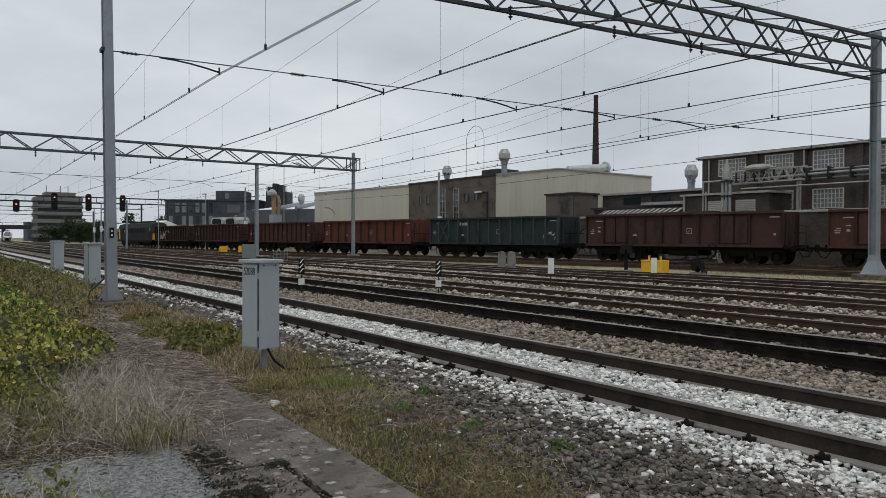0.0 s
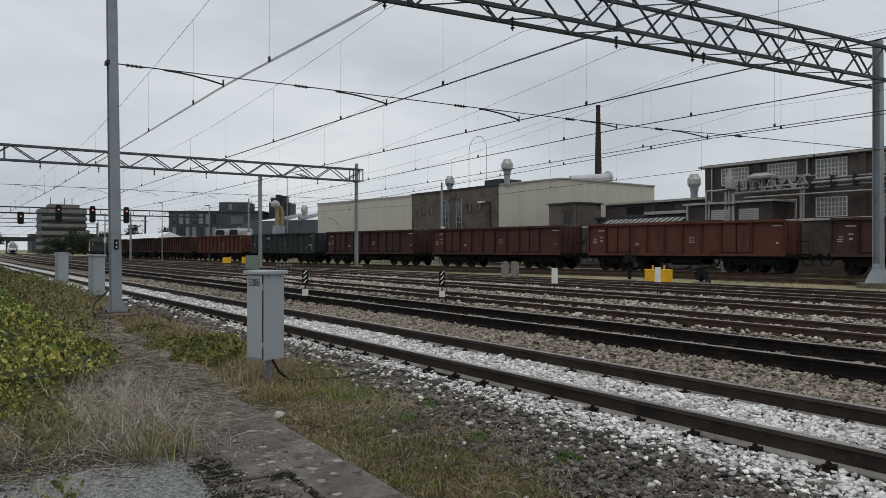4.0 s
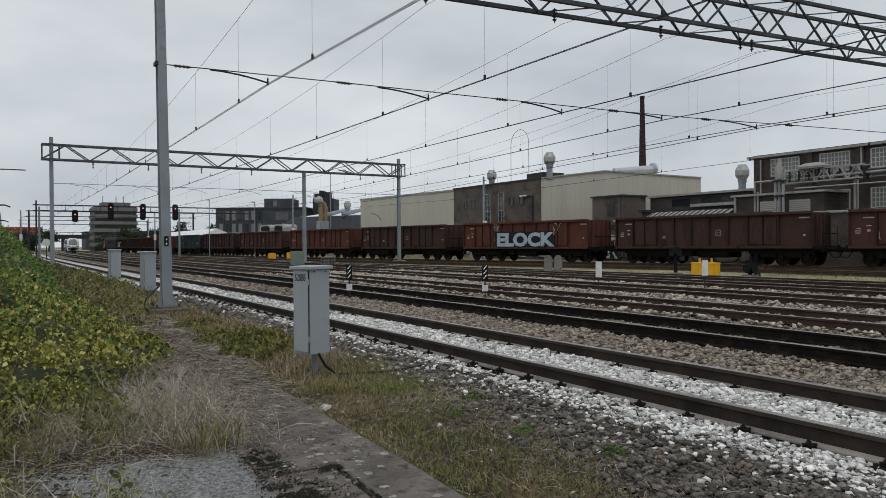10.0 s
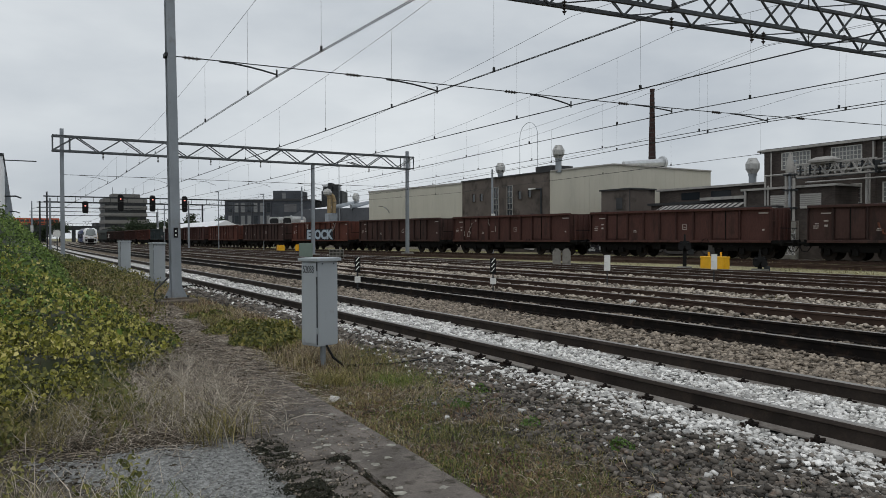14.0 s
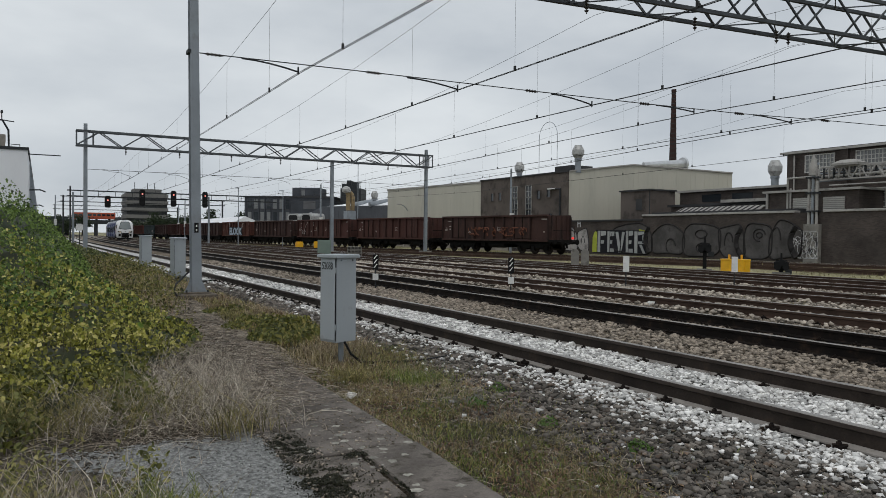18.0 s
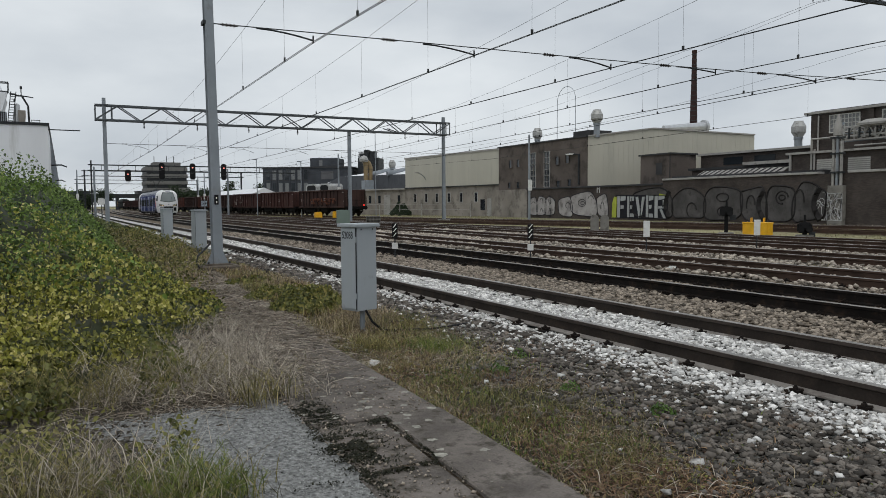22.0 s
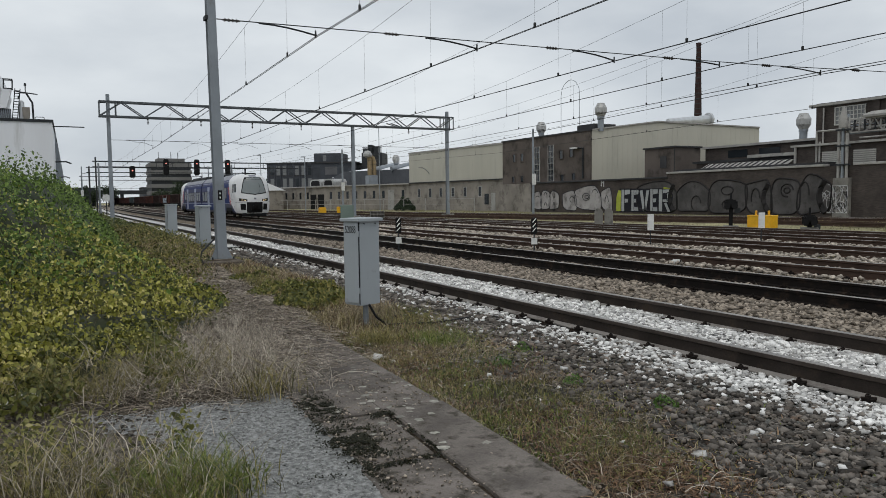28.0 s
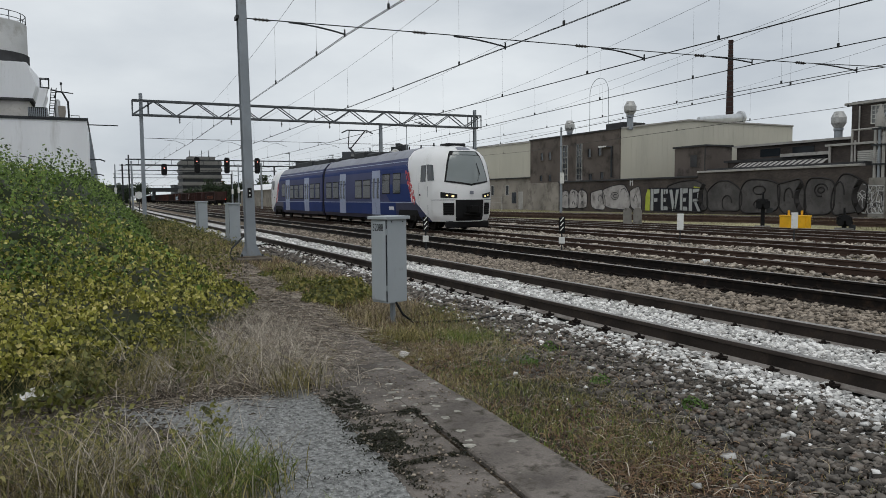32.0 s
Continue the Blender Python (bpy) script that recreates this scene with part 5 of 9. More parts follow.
def make_bus():
    """An orange bus that crosses the road bridge."""
    g = thing("city_bus", "orange-red bus crossing the road bridge", "bus")
    ORANGEBUS = mat("orange_bus_paint", (0.4, 0.07, 0.025), 0.5, 0, 0.08, 0.5, 10, 0.02)
    part("body", bevelled(bx(bm_new(), 0, 17.0, -1.25, 1.25, 0.4, 3.2), 0.15, 2), ORANGEBUS, g)
    for k in range(9):
        part("window", bx(bm_new(), 0.8 + k * 1.8, 2.2 + k * 1.8, -1.27, -1.24, 1.7, 2.6), GLASS, g)
    for x in (2.6, 9.6, 14.6):
        for k in (-1.1, 1.1):
            part("wheel", tube(bm_new(), (x, k - 0.12, 0.48), (x, k + 0.12, 0.48), 0.48, None, 14), BLACK, g)
    return g


BUS = make_bus()


def make_disc_sign():
    g = thing("disc_sign", "round white disc on a short post beside the track", "track sign", pose(5.25, 100, -0.2, 0, 0, 4))
    part("post", tube(bm_new(), (0, 0, -0.1), (0, 0, 1.9), 0.06, None, 8), DARKSTEEL, g)
    part("disc", tube(bm_new(), (0, -0.05, 2.2), (0, -0.09, 2.2), 0.46, None, 20), WHITE, g)
    return g


make_disc_sign()


# ---------------------------------------------------------------- freight train
def paint(name, col, stain, amount=0.5):
    return mat(name, col, 0.75, 0, 0.4, 0.8, 14, 0.3, stain, amount, 0.8, (1, 1, 0.3))


PAINTS = {
    "red": paint("faded_oxide_red", (0.07, 0.032, 0.027), (0.04, 0.022, 0.019)),
    "bright": paint("rusty_orange_red", (0.1, 0.036, 0.026), (0.052, 0.025, 0.02)),
    "brown": paint("dark_wagon_brown", (0.055, 0.03, 0.026), (0.026, 0.018, 0.016)),
    "green": paint("blackened_green", (0.026, 0.036, 0.038), (0.014, 0.016, 0.016)),
}
# rib tones carry painted light: shade on red and brown, sky light on green
RIBS = {
    "red": paint("shaded_red_rib", (0.045, 0.021, 0.018), (0.028, 0.016, 0.014)),
    "bright": paint("shaded_rust_rib", (0.06, 0.025, 0.02), (0.036, 0.019, 0.016)),
    "brown": paint("shaded_brown_rib", (0.032, 0.019, 0.017), (0.02, 0.014, 0.013)),
    "green": paint("sky_lit_green_rib", (0.05, 0.064, 0.068), (0.024, 0.028, 0.029)),
}
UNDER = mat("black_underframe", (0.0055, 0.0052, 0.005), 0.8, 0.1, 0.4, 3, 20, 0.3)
WHEEL = mat("brown_dusty_wheel", (0.018, 0.014, 0.012), 0.7, 0.2, 0.35, 4, 30, 0.2)
CHALK = mat("chalky_white_marking", (0.36, 0.32, 0.3), 0.8, 0, 0.25, 6, 40, 0)
WAGON = 15.74
HALF = 6.95          # half the body's length
SIDE = 1.40          # half the body's width


def wheelset_mesh():
    bm = bm_new()
    m = Euler((0, radians(90), 0)).to_matrix().to_4x4()
    for s in (-1, 1):
        w = [(0.02, -0.07), (0.44, -0.07), (0.46, -0.05), (0.46, 0.05), (0.40, 0.06), (0.36, 0.03), (0.2, 0.02), (0.14, 0.1), (0.02, 0.1)]
        loft(bm, [[m @ Vector((r * math.cos(2 * math.pi * i / 20), r * math.sin(2 * math.pi * i / 20), (z + 0.75) * s)) for i in range(20)] for r, z in w])
    tube(bm, (-0.75, 0, 0), (0.75, 0, 0), 0.08, None, 10)
    return mesh_of(bm, "wheelset", WHEEL, True)


WHEELSET = wheelset_mesh()


def add_bogie(g, y, axles=(-1.5, 0, 1.5)):
    bm = bm_new()
    for s in (-1, 1):
        x = s * 1.02
        for a, b in zip(axles, axles[1:]):
            bx(bm, x - 0.07, x + 0.07, a + 0.25, b - 0.25, 0.5, 0.72)
        for a in axles:
            bx(bm, x - 0.1, x + 0.1, a - 0.16, a + 0.16, 0.33, 0.68)
            tube(bm, (x - 0.1, a - 0.32, 0.5), (x - 0.1, a - 0.32, 0.76), 0.09, None, 8)
            tube(bm, (x - 0.1, a + 0.32, 0.5), (x - 0.1, a + 0.32, 0.76), 0.09, None, 8)
        bx(bm, x - 0.08, x + 0.08, axles[0] - 0.45, axles[-1] + 0.45, 0.72, 0.86)
    bx(bm, -1.0, 1.0, -0.3, 0.3, 0.6, 0.95)
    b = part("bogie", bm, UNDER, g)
    b.matrix_basis = pose(0, y, 0)
    for a in axles:
        part("wheelset", WHEELSET, None, b).matrix_basis = pose(0, a, 0.46)
    return b


def text_mesh(body, size, mat_, bold=0.0, depth=0.004):
    c = bpy.data.curves.new("lettering", "FONT")
    c.body, c.size, c.extrude, c.offset, c.align_x, c.resolution_u = body, size, depth, bold, "CENTER", 3
    ob = bpy.data.objects.new("lettering", c)
    me = bpy.data.meshes.new_from_object(ob)
    me.materials.clear()
    me.materials.append(mat_)
    bpy.data.objects.remove(ob)
    return me


def make_wagon(colour, label, ribs=0, brace=False):
    """Six-axle open wagon: panelled sides with ribs and double doors, open on top; ribs: a plain side with so many panels."""
    g = thing("open_wagon", label, "freight wagon", group="freight train")
    p, q = PAINTS[colour], RIBS[colour]
    part("floor", bx(bm_new(), -SIDE + 0.02, SIDE - 0.02, -HALF, HALF, 1.08, 1.2), UNDER, g)
    edges = (-HALF, -5.55, -3.75, -2.45, -1.2, 0.05, 1.3, 2.55, 4.45, HALF - 0.55)
    if ribs:
        edges = [-HALF + (2 * HALF - 0.55) * k / ribs for k in range(ribs + 1)]
    for s in (-1, 1):
        wall = part("side_wall", bx(bm_new(), s * (SIDE - 0.16), s * (SIDE - 0.11), -HALF + 0.02, HALF - 0.57, 1.16, 3.12), p, g)
        part("top_rail", bevelled(bx(bm_new(), s * (SIDE - 0.17), s * (SIDE + 0.08), -HALF, HALF - 0.55, 3.1, 3.26), 0.015), p, wall)
        part("bottom_rail", bevelled(bx(bm_new(), s * (SIDE - 0.17), s * (SIDE + 0.07), -HALF, HALF - 0.55, 1.05, 1.2), 0.012), p, wall)
        for i, y in enumerate(edges):
            w = 0.05 if 0 < i < len(edges) - 1 else 0.07
            part("rib", bevelled(bx(bm_new(), s * (SIDE - 0.13), s * (SIDE + 0.06), y - w + (0.07 if i == 0 else 0), y + w, 1.15, 3.12), 0.012), q, wall)
        if brace:
            for za, zb in ((1.25, 3.05), (3.05, 1.25)):
                part("cross_brace", bar(bm_new(), (s * (SIDE + 0.03), edges[1], za), (s * (SIDE + 0.03), edges[2], zb), 0.06, 0.09), q, wall)
        for a, b in () if ribs else ((-5.5, -3.8), (2.6, 4.4)):
            mid = (a + b) / 2
            for c, d in ((a + 0.07, mid - 0.03), (mid + 0.03, b - 0.07)):
                leaf = part("door", bevelled(bx(bm_new(), s * (SIDE - 0.13), s * (SIDE - 0.05), c, d, 1.3, 3.0), 0.01), p, wall)
            part("door_bolt", bar(bm_new(), (s * (SIDE - 0.02), mid + 0.02, 1.25), (s * (SIDE - 0.02), mid + 0.02, 3.05), 0.05, 0.05), UNDER, wall)
        # chalked tables and stencilled data
        marks = [(y - w / 2, y + w / 2, z, z + h) for y, z, w, h in ((-6.5, 1.9, 0.28, 0.05), (-6.5, 2.02, 0.32, 0.05), (-6.45, 2.15, 0.22, 0.05), (-5.95, 2.0, 0.18, 0.12), (-5.95, 2.3, 0.26, 0.06), (-5.95, 2.75, 0.55, 0.07), (-3.2, 1.75, 0.3, 0.05), (-3.2, 1.84, 0.2, 0.05), (5.9, 2.85, 0.6, 0.08), (5.9, 1.8, 0.14, 0.1))]
        marks += [(0.62 + a, 0.62 + b, 1.9 + c, 1.9 + d) for a, b, c, d in ((-0.17, 0.17, 0, 0.03), (-0.17, 0.17, 0.33, 0.36), (-0.17, -0.14, 0.035, 0.325), (0.14, 0.17, 0.035, 0.325), (-0.08, 0.08, 0.15, 0.18))]
        for a, b, c, d in marks:
            part("stencilled_mark", bx(bm_new(), s * (SIDE - 0.112), s * (SIDE - 0.102), a, b, c, d), CHALK, wall)
        part("handwheel", pipe(bm_new(), [(s * (SIDE + 0.1), 2.2 + 0.24 * math.cos(2 * math.pi * k / 16), 1.05 + 0.24 * math.sin(2 * math.pi * k / 16)) for k in range(17)], 0.018, 5), UNDER, g)
    for y in (-HALF + 0.03, HALF - 0.6):
        e = part("end_wall", bx(bm_new(), -SIDE + 0.05, SIDE - 0.05, y - 0.04, y + 0.04, 1.16, 3.2), p, g)
        for x in (-0.95, -0.35, 0.35, 0.95):
            part("rib", bx(bm_new(), x - 0.05, x + 0.05, y - (0.12 if y < 0 else -0.04), y + (-0.04 if y < 0 else 0.12), 1.15, 3.15), p, e)
    part("platform", bx(bm_new(), -SIDE, SIDE, HALF - 0.55, HALF, 1.0, 1.1), UNDER, g)
    for x in (-1.34, 1.34):
        part("handrail", pipe(bm_new(), [(x, HALF - 0.06, 1.1), (x, HALF - 0.06, 2.4), (x, HALF - 0.5, 2.4)], 0.025, 5), p, g)
    part("end_rail", bar(bm_new(), (-1.34, HALF - 0.06, 1.95), (1.34, HALF - 0.06, 1.95), 0.05, 0.05), UNDER, g)
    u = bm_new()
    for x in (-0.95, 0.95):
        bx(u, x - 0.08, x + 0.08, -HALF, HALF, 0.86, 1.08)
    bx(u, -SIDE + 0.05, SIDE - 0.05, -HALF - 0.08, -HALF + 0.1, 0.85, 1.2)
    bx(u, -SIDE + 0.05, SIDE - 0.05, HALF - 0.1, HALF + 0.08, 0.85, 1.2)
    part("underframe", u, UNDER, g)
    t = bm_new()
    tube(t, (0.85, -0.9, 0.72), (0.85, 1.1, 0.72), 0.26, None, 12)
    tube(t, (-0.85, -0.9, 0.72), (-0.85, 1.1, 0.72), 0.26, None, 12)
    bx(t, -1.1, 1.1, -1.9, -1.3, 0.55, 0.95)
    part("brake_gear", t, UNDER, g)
    part("step_rail", pipe(bm_new(), [(-1.42, -2.6, 1.05), (-1.42, -2.3, 0.62), (-1.42, -1.0, 0.62), (-1.42, -0.7, 1.05)], 0.03, 5), UNDER, g)
    for y, d in ((-HALF, -1), (HALF, 1)):
        for x in (-0.88, 0.88):
            b = bm_new()
            tube(b, (x, y, 1.03), (x, y + d * 0.6, 1.03), 0.1, 0.08, 10)
            tube(b, (x, y + d * 0.6, 1.03), (x, y + d * 0.66, 1.03), 0.23, 0.22, 14)
            part("buffer", b, UNDER, g)
        part("coupling", pipe(bm_new(), [(0, y, 1.0), (0, y + d * 0.5, 0.85), (0, y + d * 0.85, 1.0)], 0.05, 6), UNDER, g)
        part("brake_hose", pipe(bm_new(), [(0.45, y, 0.95), (0.5, y + d * 0.3, 0.5), (0.5, y + d * 0.6, 0.55), (0.45, y + d * 0.8, 0.9)], 0.03, 6), UNDER, g)
    for y in (-4.45, 4.45):
        add_bogie(g, y)
    return g


LETTER_WHITE = mat("pale_blue_spray_paint", (0.36, 0.43, 0.5), 0.6, 0, 0.12, 2, 30, 0.1)
LETTER_BLACK = mat("black_spray_paint", (0.015, 0.015, 0.02), 0.6, 0, 0.2, 2, 30, 0.1)
SILVER = mat("silver_spray_paint", (0.5, 0.5, 0.5), 0.5, 0.2, 0.18, 0.8, 25, 0.1, (0.3, 0.3, 0.3), 0.4)
ORANGE = mat("flaked_orange_paint", (0.13, 0.052, 0.034), 0.8, 0, 0.4, 2.5, 30, 0.1)
FLANK = Matrix(((0, 0, 1, 0), (1, 0, 0, 0), (0, 1, 0, 0), (0, 0, 0, 1)))   # writing on a side that faces +x


def spray(g, body, size, y, z, mat_, back, stretch=1.0, x=SIDE + 0.06, bold=0.03):
    """Lettering sprayed on the side towards +x, with its dark outline."""
    for mt, off, k in ((back, bold + 0.07, 0.0), (mat_, bold, 0.007)):
        me = text_mesh(body, size, mt, off * size, 0.002)
        ob = part("graffiti", me, None, g, "sprayed block lettering")
        ob.matrix_basis = Matrix.Translation((x + k, y, z)) @ FLANK @ Matrix.Diagonal((stretch, 1.0, 1.0, 1.0))


def scrawl(g, y0, y1, z0, z1, mat_, n, x=SIDE + 0.06, r=0.02, seed=1):
    """Loose sprayed strokes on a side towards x."""
    rnd = random.Random(seed)
    for _ in range(n):
        c = Vector((x, rnd.uniform(y0, y1), rnd.uniform(z0, z1)))
        a = rnd.uniform(0, 6.28)
        pts = []
        for k in range(7):
            pts.append((x, min(max(c.y, y0), y1), min(max(c.z, z0), z1)))
            a += rnd.uniform(-1.2, 1.2)
            c += Vector((0, math.cos(a), math.sin(a) * 1.3)) * ((z1 - z0) * 0.14)
        part("graffiti", pipe(bm_new(), pts, r, 4), mat_, g)


MODELS = {}
TRAIN = []           # (thing, distance of its middle behind the reference)
KINDS = {-4: "tail", -3: "red", -2: "chalked", -1: "brown", 0: "sprayed", 1: "brown", 2: "bright", 3: "red", 4: "brown", 5: "green", 6: "bright_ribbed", 7: "red_ribbed", 8: "brown_ribbed", 9: "named"}
for k, kind in KINDS.items():
    if kind == "tail":
        w = make_wagon("brown", "dark brown open wagon with flaked orange graffiti at the train's end")
        scrawl(w, -3.2, 4.2, 1.5, 2.2, ORANGE, 34, r=0.055, seed=5)
        lamp = part("tail_light", turned(bm_new(), [(0.0, 0), (0.1, 0.01), (0.1, 0.08), (0, 0.09)]), glow_mat("red_tail_light", (0.8, 0.03, 0.02), 1.0), w)
        lamp.matrix_basis = pose(-0.9, HALF + 0.07, 1.35, -90, 0, 0)
    elif kind == "chalked":
        w = make_wagon("red", "oxide-red open wagon with pale chalk scribbles")
        scrawl(w, -5.4, -3.9, 1.5, 3.0, CHALK, 5, r=0.018, seed=2)
        scrawl(w, -2.4, -1.5, 1.9, 2.9, CHALK, 3, r=0.018, seed=3)
    elif kind == "sprayed":
        w = make_wagon("bright", "rust-red open wagon sprayed with large pale block letters")
        rnd = random.Random(6)
        rim = [(-3.15 + 6.3 * k / 24, 1.16 + rnd.uniform(-0.1, 0.12)) for k in range(25)]
        part("graffiti", slab_of(bm_new(), [(3.25, -0.06), (-3.15, -0.04)] + rim, 0.004, Matrix.Translation((SIDE + 0.066, 0.05, 1.22)) @ FLANK), LETTER_BLACK, w, "black ground of the sprayed letters")
        spray(w, "ELOCK", 1.42, 0.1, 1.3, LETTER_WHITE, LETTER_BLACK, 1.32, SIDE + 0.073, 0.05)
        scrawl(w, -3.4, -2.4, 2.5, 3.05, CHALK, 6, r=0.025, seed=8)
        scrawl(w, 3.2, 4.0, 2.1, 3.0, CHALK, 5, r=0.025, seed=9)
    elif kind == "named":
        w = make_wagon("brown", "dark ribbed open wagon with faded sprayed letters", 15)
        scrawl(w, -4.5, -0.5, 1.4, 2.5, CHALK, 12, r=0.05, seed=11, x=SIDE + 0.09)
    elif kind not in MODELS:
        label = {"red": "oxide-red open freight wagon with panelled sides", "bright": "rusty orange-red open freight wagon", "brown": "dark brown open freight wagon", "green": "blackened green open freight wagon with many ribs", "bright_ribbed": "rusty orange-red open wagon with ribbed sides", "red_ribbed": "oxide-red open wagon with closely ribbed sides", "brown_ribbed": "dark brown open wagon with closely ribbed sides"}[kind]
        w = MODELS[kind] = make_wagon(kind.split("_")[0], label, {"green": 12, "bright_ribbed": 11, "red_ribbed": 14, "brown_ribbed": 14}.get(kind, 0), kind == "green")
        if kind == "green":
            for y, h in ((-3.55, 0.26), (-3.25, 0.2), (-3.0, 0.24), (-2.8, 0.24), (5.6, 0.16)):
                part("painted_mark", bx(bm_new(), SIDE - 0.112, SIDE - 0.1, y, y + 0.17, 2.62 if y < 0 else 1.9, (2.62 if y < 0 else 1.9) + h), CHALK, w, "white painted mark")
            scrawl(w, 5.0, 6.2, 1.5, 2.0, CHALK, 5, r=0.025, seed=14)
    else:
        w = copy_thing(MODELS[kind], pose(0, 0, 0))
    TRAIN.append((w, (k + 0.5) * WAGON + {-2: 0.5, -3: 1.0, -4: 1.3}.get(k, 0.0)))


def make_loco():
    g = thing("diesel_locomotive", "dark green six-axle diesel locomotive with yellow ends", "locomotive", group="freight train")
    body = mat("dark_green_loco_paint", (0.017, 0.022, 0.019), 0.75, 0, 0.2, 1, 20, 0.1)
    prof = [(-1.3, 1.15), (1.3, 1.15), (1.32, 3.1), (1.0, 3.75), (0.5, 3.95), (-0.5, 3.95), (-1.0, 3.75), (-1.32, 3.1)]
    part("hood", loft(bm_new(), [[Vector((x, y, z)) for x, z in prof] for y in (-8.0, 8.0)]), body, g)
    for s in (-1, 1):
        rings = [[Vector((x * a, s * y, 1.15 + (z - 1.15) * b)) for x, z in prof] for y, a, b in ((8.0, 1.0, 1.0), (9.6, 1.0, 0.97), (10.4, 0.95, 0.55))]
        part("cab", loft(bm_new(), rings), body, g)
        part("windscreen", bx(bm_new(), -1.0, 1.0, s * 9.95 - 0.06, s * 9.95 + 0.06, 2.5, 3.25, Matrix.Translation((0, 0, 0))), GLASS, g)
        part("yellow_end", bx(bm_new(), -1.25, 1.25, s * 10.38 - 0.05, s * 10.38 + 0.05, 1.2, 2.2), YELLOW, g)
        part("side_stripe", bx(bm_new(), -1.345, 1.345, s * 8.6 - 0.3, s * 8.6 + 0.3, 1.2, 3.0), YELLOW if s < 0 else body, g)
        part("cab_window", bx(bm_new(), -1.335, 1.335, s * 9.2 - 0.35, s * 9.2 + 0.35, 2.5, 3.1), GLASS, g)
        for x in (-0.88, 0.88):
            part("buffer", tube(bm_new(), (x, s * 10.4, 1.05), (x, s * 10.9, 1.05), 0.18, 0.2, 10), UNDER, g)
    for k in range(9):
        part("grille", bx(bm_new(), -1.34, 1.34, -6.6 + k * 1.5, -5.7 + k * 1.5, 2.3, 3.0), UNDER, g)
    part("name_board", bx(bm_new(), -1.33, 1.33, -5.5, -3.2, 2.35, 2.75), CHALK, g)
    part("roof_gear", bx(bm_new(), -0.6, 0.6, -5, 6, 3.9, 4.15), UNDER, g)
    part("frame", bx(bm_new(), -1.3, 1.3, -10.2, 10.2, 0.85, 1.16), UNDER, g)
    part("fuel_tank", bx(bm_new(), -1.2, 1.2, -2.8, 2.8, 0.35, 0.85), UNDER, g)
    for y in (-6.4, 6.4):
        add_bogie(g, y, (-1.7, 0, 1.7))
    return g


LOCO = make_loco()
TRAIN.append((LOCO, 10 * WAGON + 10.9))

FREIGHT_Y = list(np.arange(-300, 420, 0.5))
_len, FREIGHT_S = 0.0, [0.0]
for ya, yb in zip(FREIGHT_Y, FREIGHT_Y[1:]):
    _len += math.hypot(yb - ya, freight_x(yb) - freight_x(ya))
    FREIGHT_S.append(_len)
_zero = float(np.interp(0.0, FREIGHT_Y, FREIGHT_S))


def freight_pose(s, half=4.5):
    """Pose of a wagon whose middle lies s metres along the track."""
    ya, yb = (float(np.interp(s + d + _zero, FREIGHT_S, FREIGHT_Y)) for d in (-half, half))
    a, b = Vector((freight_x(ya), ya, 0)), Vector((freight_x(yb), yb, 0))
    d = b - a
    m = a.lerp(b, 0.5)
    return pose(m.x, m.y, 0.0, 0, 0, 180 - math.degrees(math.atan2(d.x, d.y)))


def freight_at(t):
    """Way of the joint behind the sprayed wagon, along the track."""
    return -40.0 + 7.8 * t + 0.0218 * t * t + 0.02 * max(0.0, t - 11.0) ** 2


# ---------------------------------------------------------------- passenger train
PAINT_WHITE = mat("glossy_white_train_paint", (0.72, 0.72, 0.72), 0.3, 0, 0.04, 1, 20, 0.02, (0.55, 0.54, 0.52), 0.2, 1.5)
PAINT_BLUE = mat("blue_train_paint", (0.011, 0.03, 0.135), 0.57, 0, 0.1, 0.8, 20, 0.02, (0.03, 0.04, 0.14), 0.3, 0.8)
PAINT_GREY = mat("blue_grey_train_paint", (0.052, 0.06, 0.13), 0.57, 0, 0.1, 0.8, 20, 0.02)
PAINT_DOOR = mat("pale_lilac_door_paint", (0.3, 0.34, 0.47), 0.35, 0.05, 0.06, 1, 20, 0.02)
PAINT_DARK = mat("dark_blue_skirt", (0.03, 0.033, 0.07), 0.45, 0.05, 0.2, 1, 20, 0.05)
ROOFGREY = mat("grey_train_roof", (0.22, 0.23, 0.27), 0.55, 0.1, 0.15, 0.8, 15, 0.05, (0.13, 0.13, 0.14), 0.4, 1.2)
# both glasses have a paler base colour: reflected sky and surroundings painted in
TRAINGLASS = glass_mat("train_window_glass", (0.05, 0.055, 0.06), 0.05)
SCREEN = glass_mat("train_windscreen", (0.2, 0.225, 0.225), 0.12)
RUBBER = mat("black_rubber", (0.014, 0.014, 0.015), 0.7, 0, 0.2, 3, 20, 0.1)
LIONRED = mat("red_decal", (0.5, 0.05, 0.06), 0.4, 0, 0.1, 2, 20, 0)
LED = glow_mat("headlight", (1.0, 0.78, 0.42), 0.9)
TRAIN_LEN = 31.2
W = 1.38
BODY = [(W - 0.1, 0.42), (W, 0.62), (W + 0.02, 1.2), (W + 0.02, 2.2), (W - 0.03, 2.85), (W - 0.14, 3.2), (W - 0.42, 3.52), (0.55, 3.68), (0.0, 3.72)]


def border_y(z):
    """Where the white of the cab ends at height z."""
    return float(np.interp(z, (0.42, 0.53, 1.22, 3.0, 3.35), (0.75, 0.85, 2.16, 3.22, 3.32)))


def body_ring(y, k=1.0, lift=0.0, back=0):
    """Section of a car; with back it follows the slanted end of a cab."""
    right = [Vector((x * k, y if not back else (border_y(z) if back > 0 else TRAIN_LEN - border_y(z)), z + lift)) for x, z in BODY]
    return right + [Vector((-v.x, v.y, v.z)) for v in right[-2::-1]]


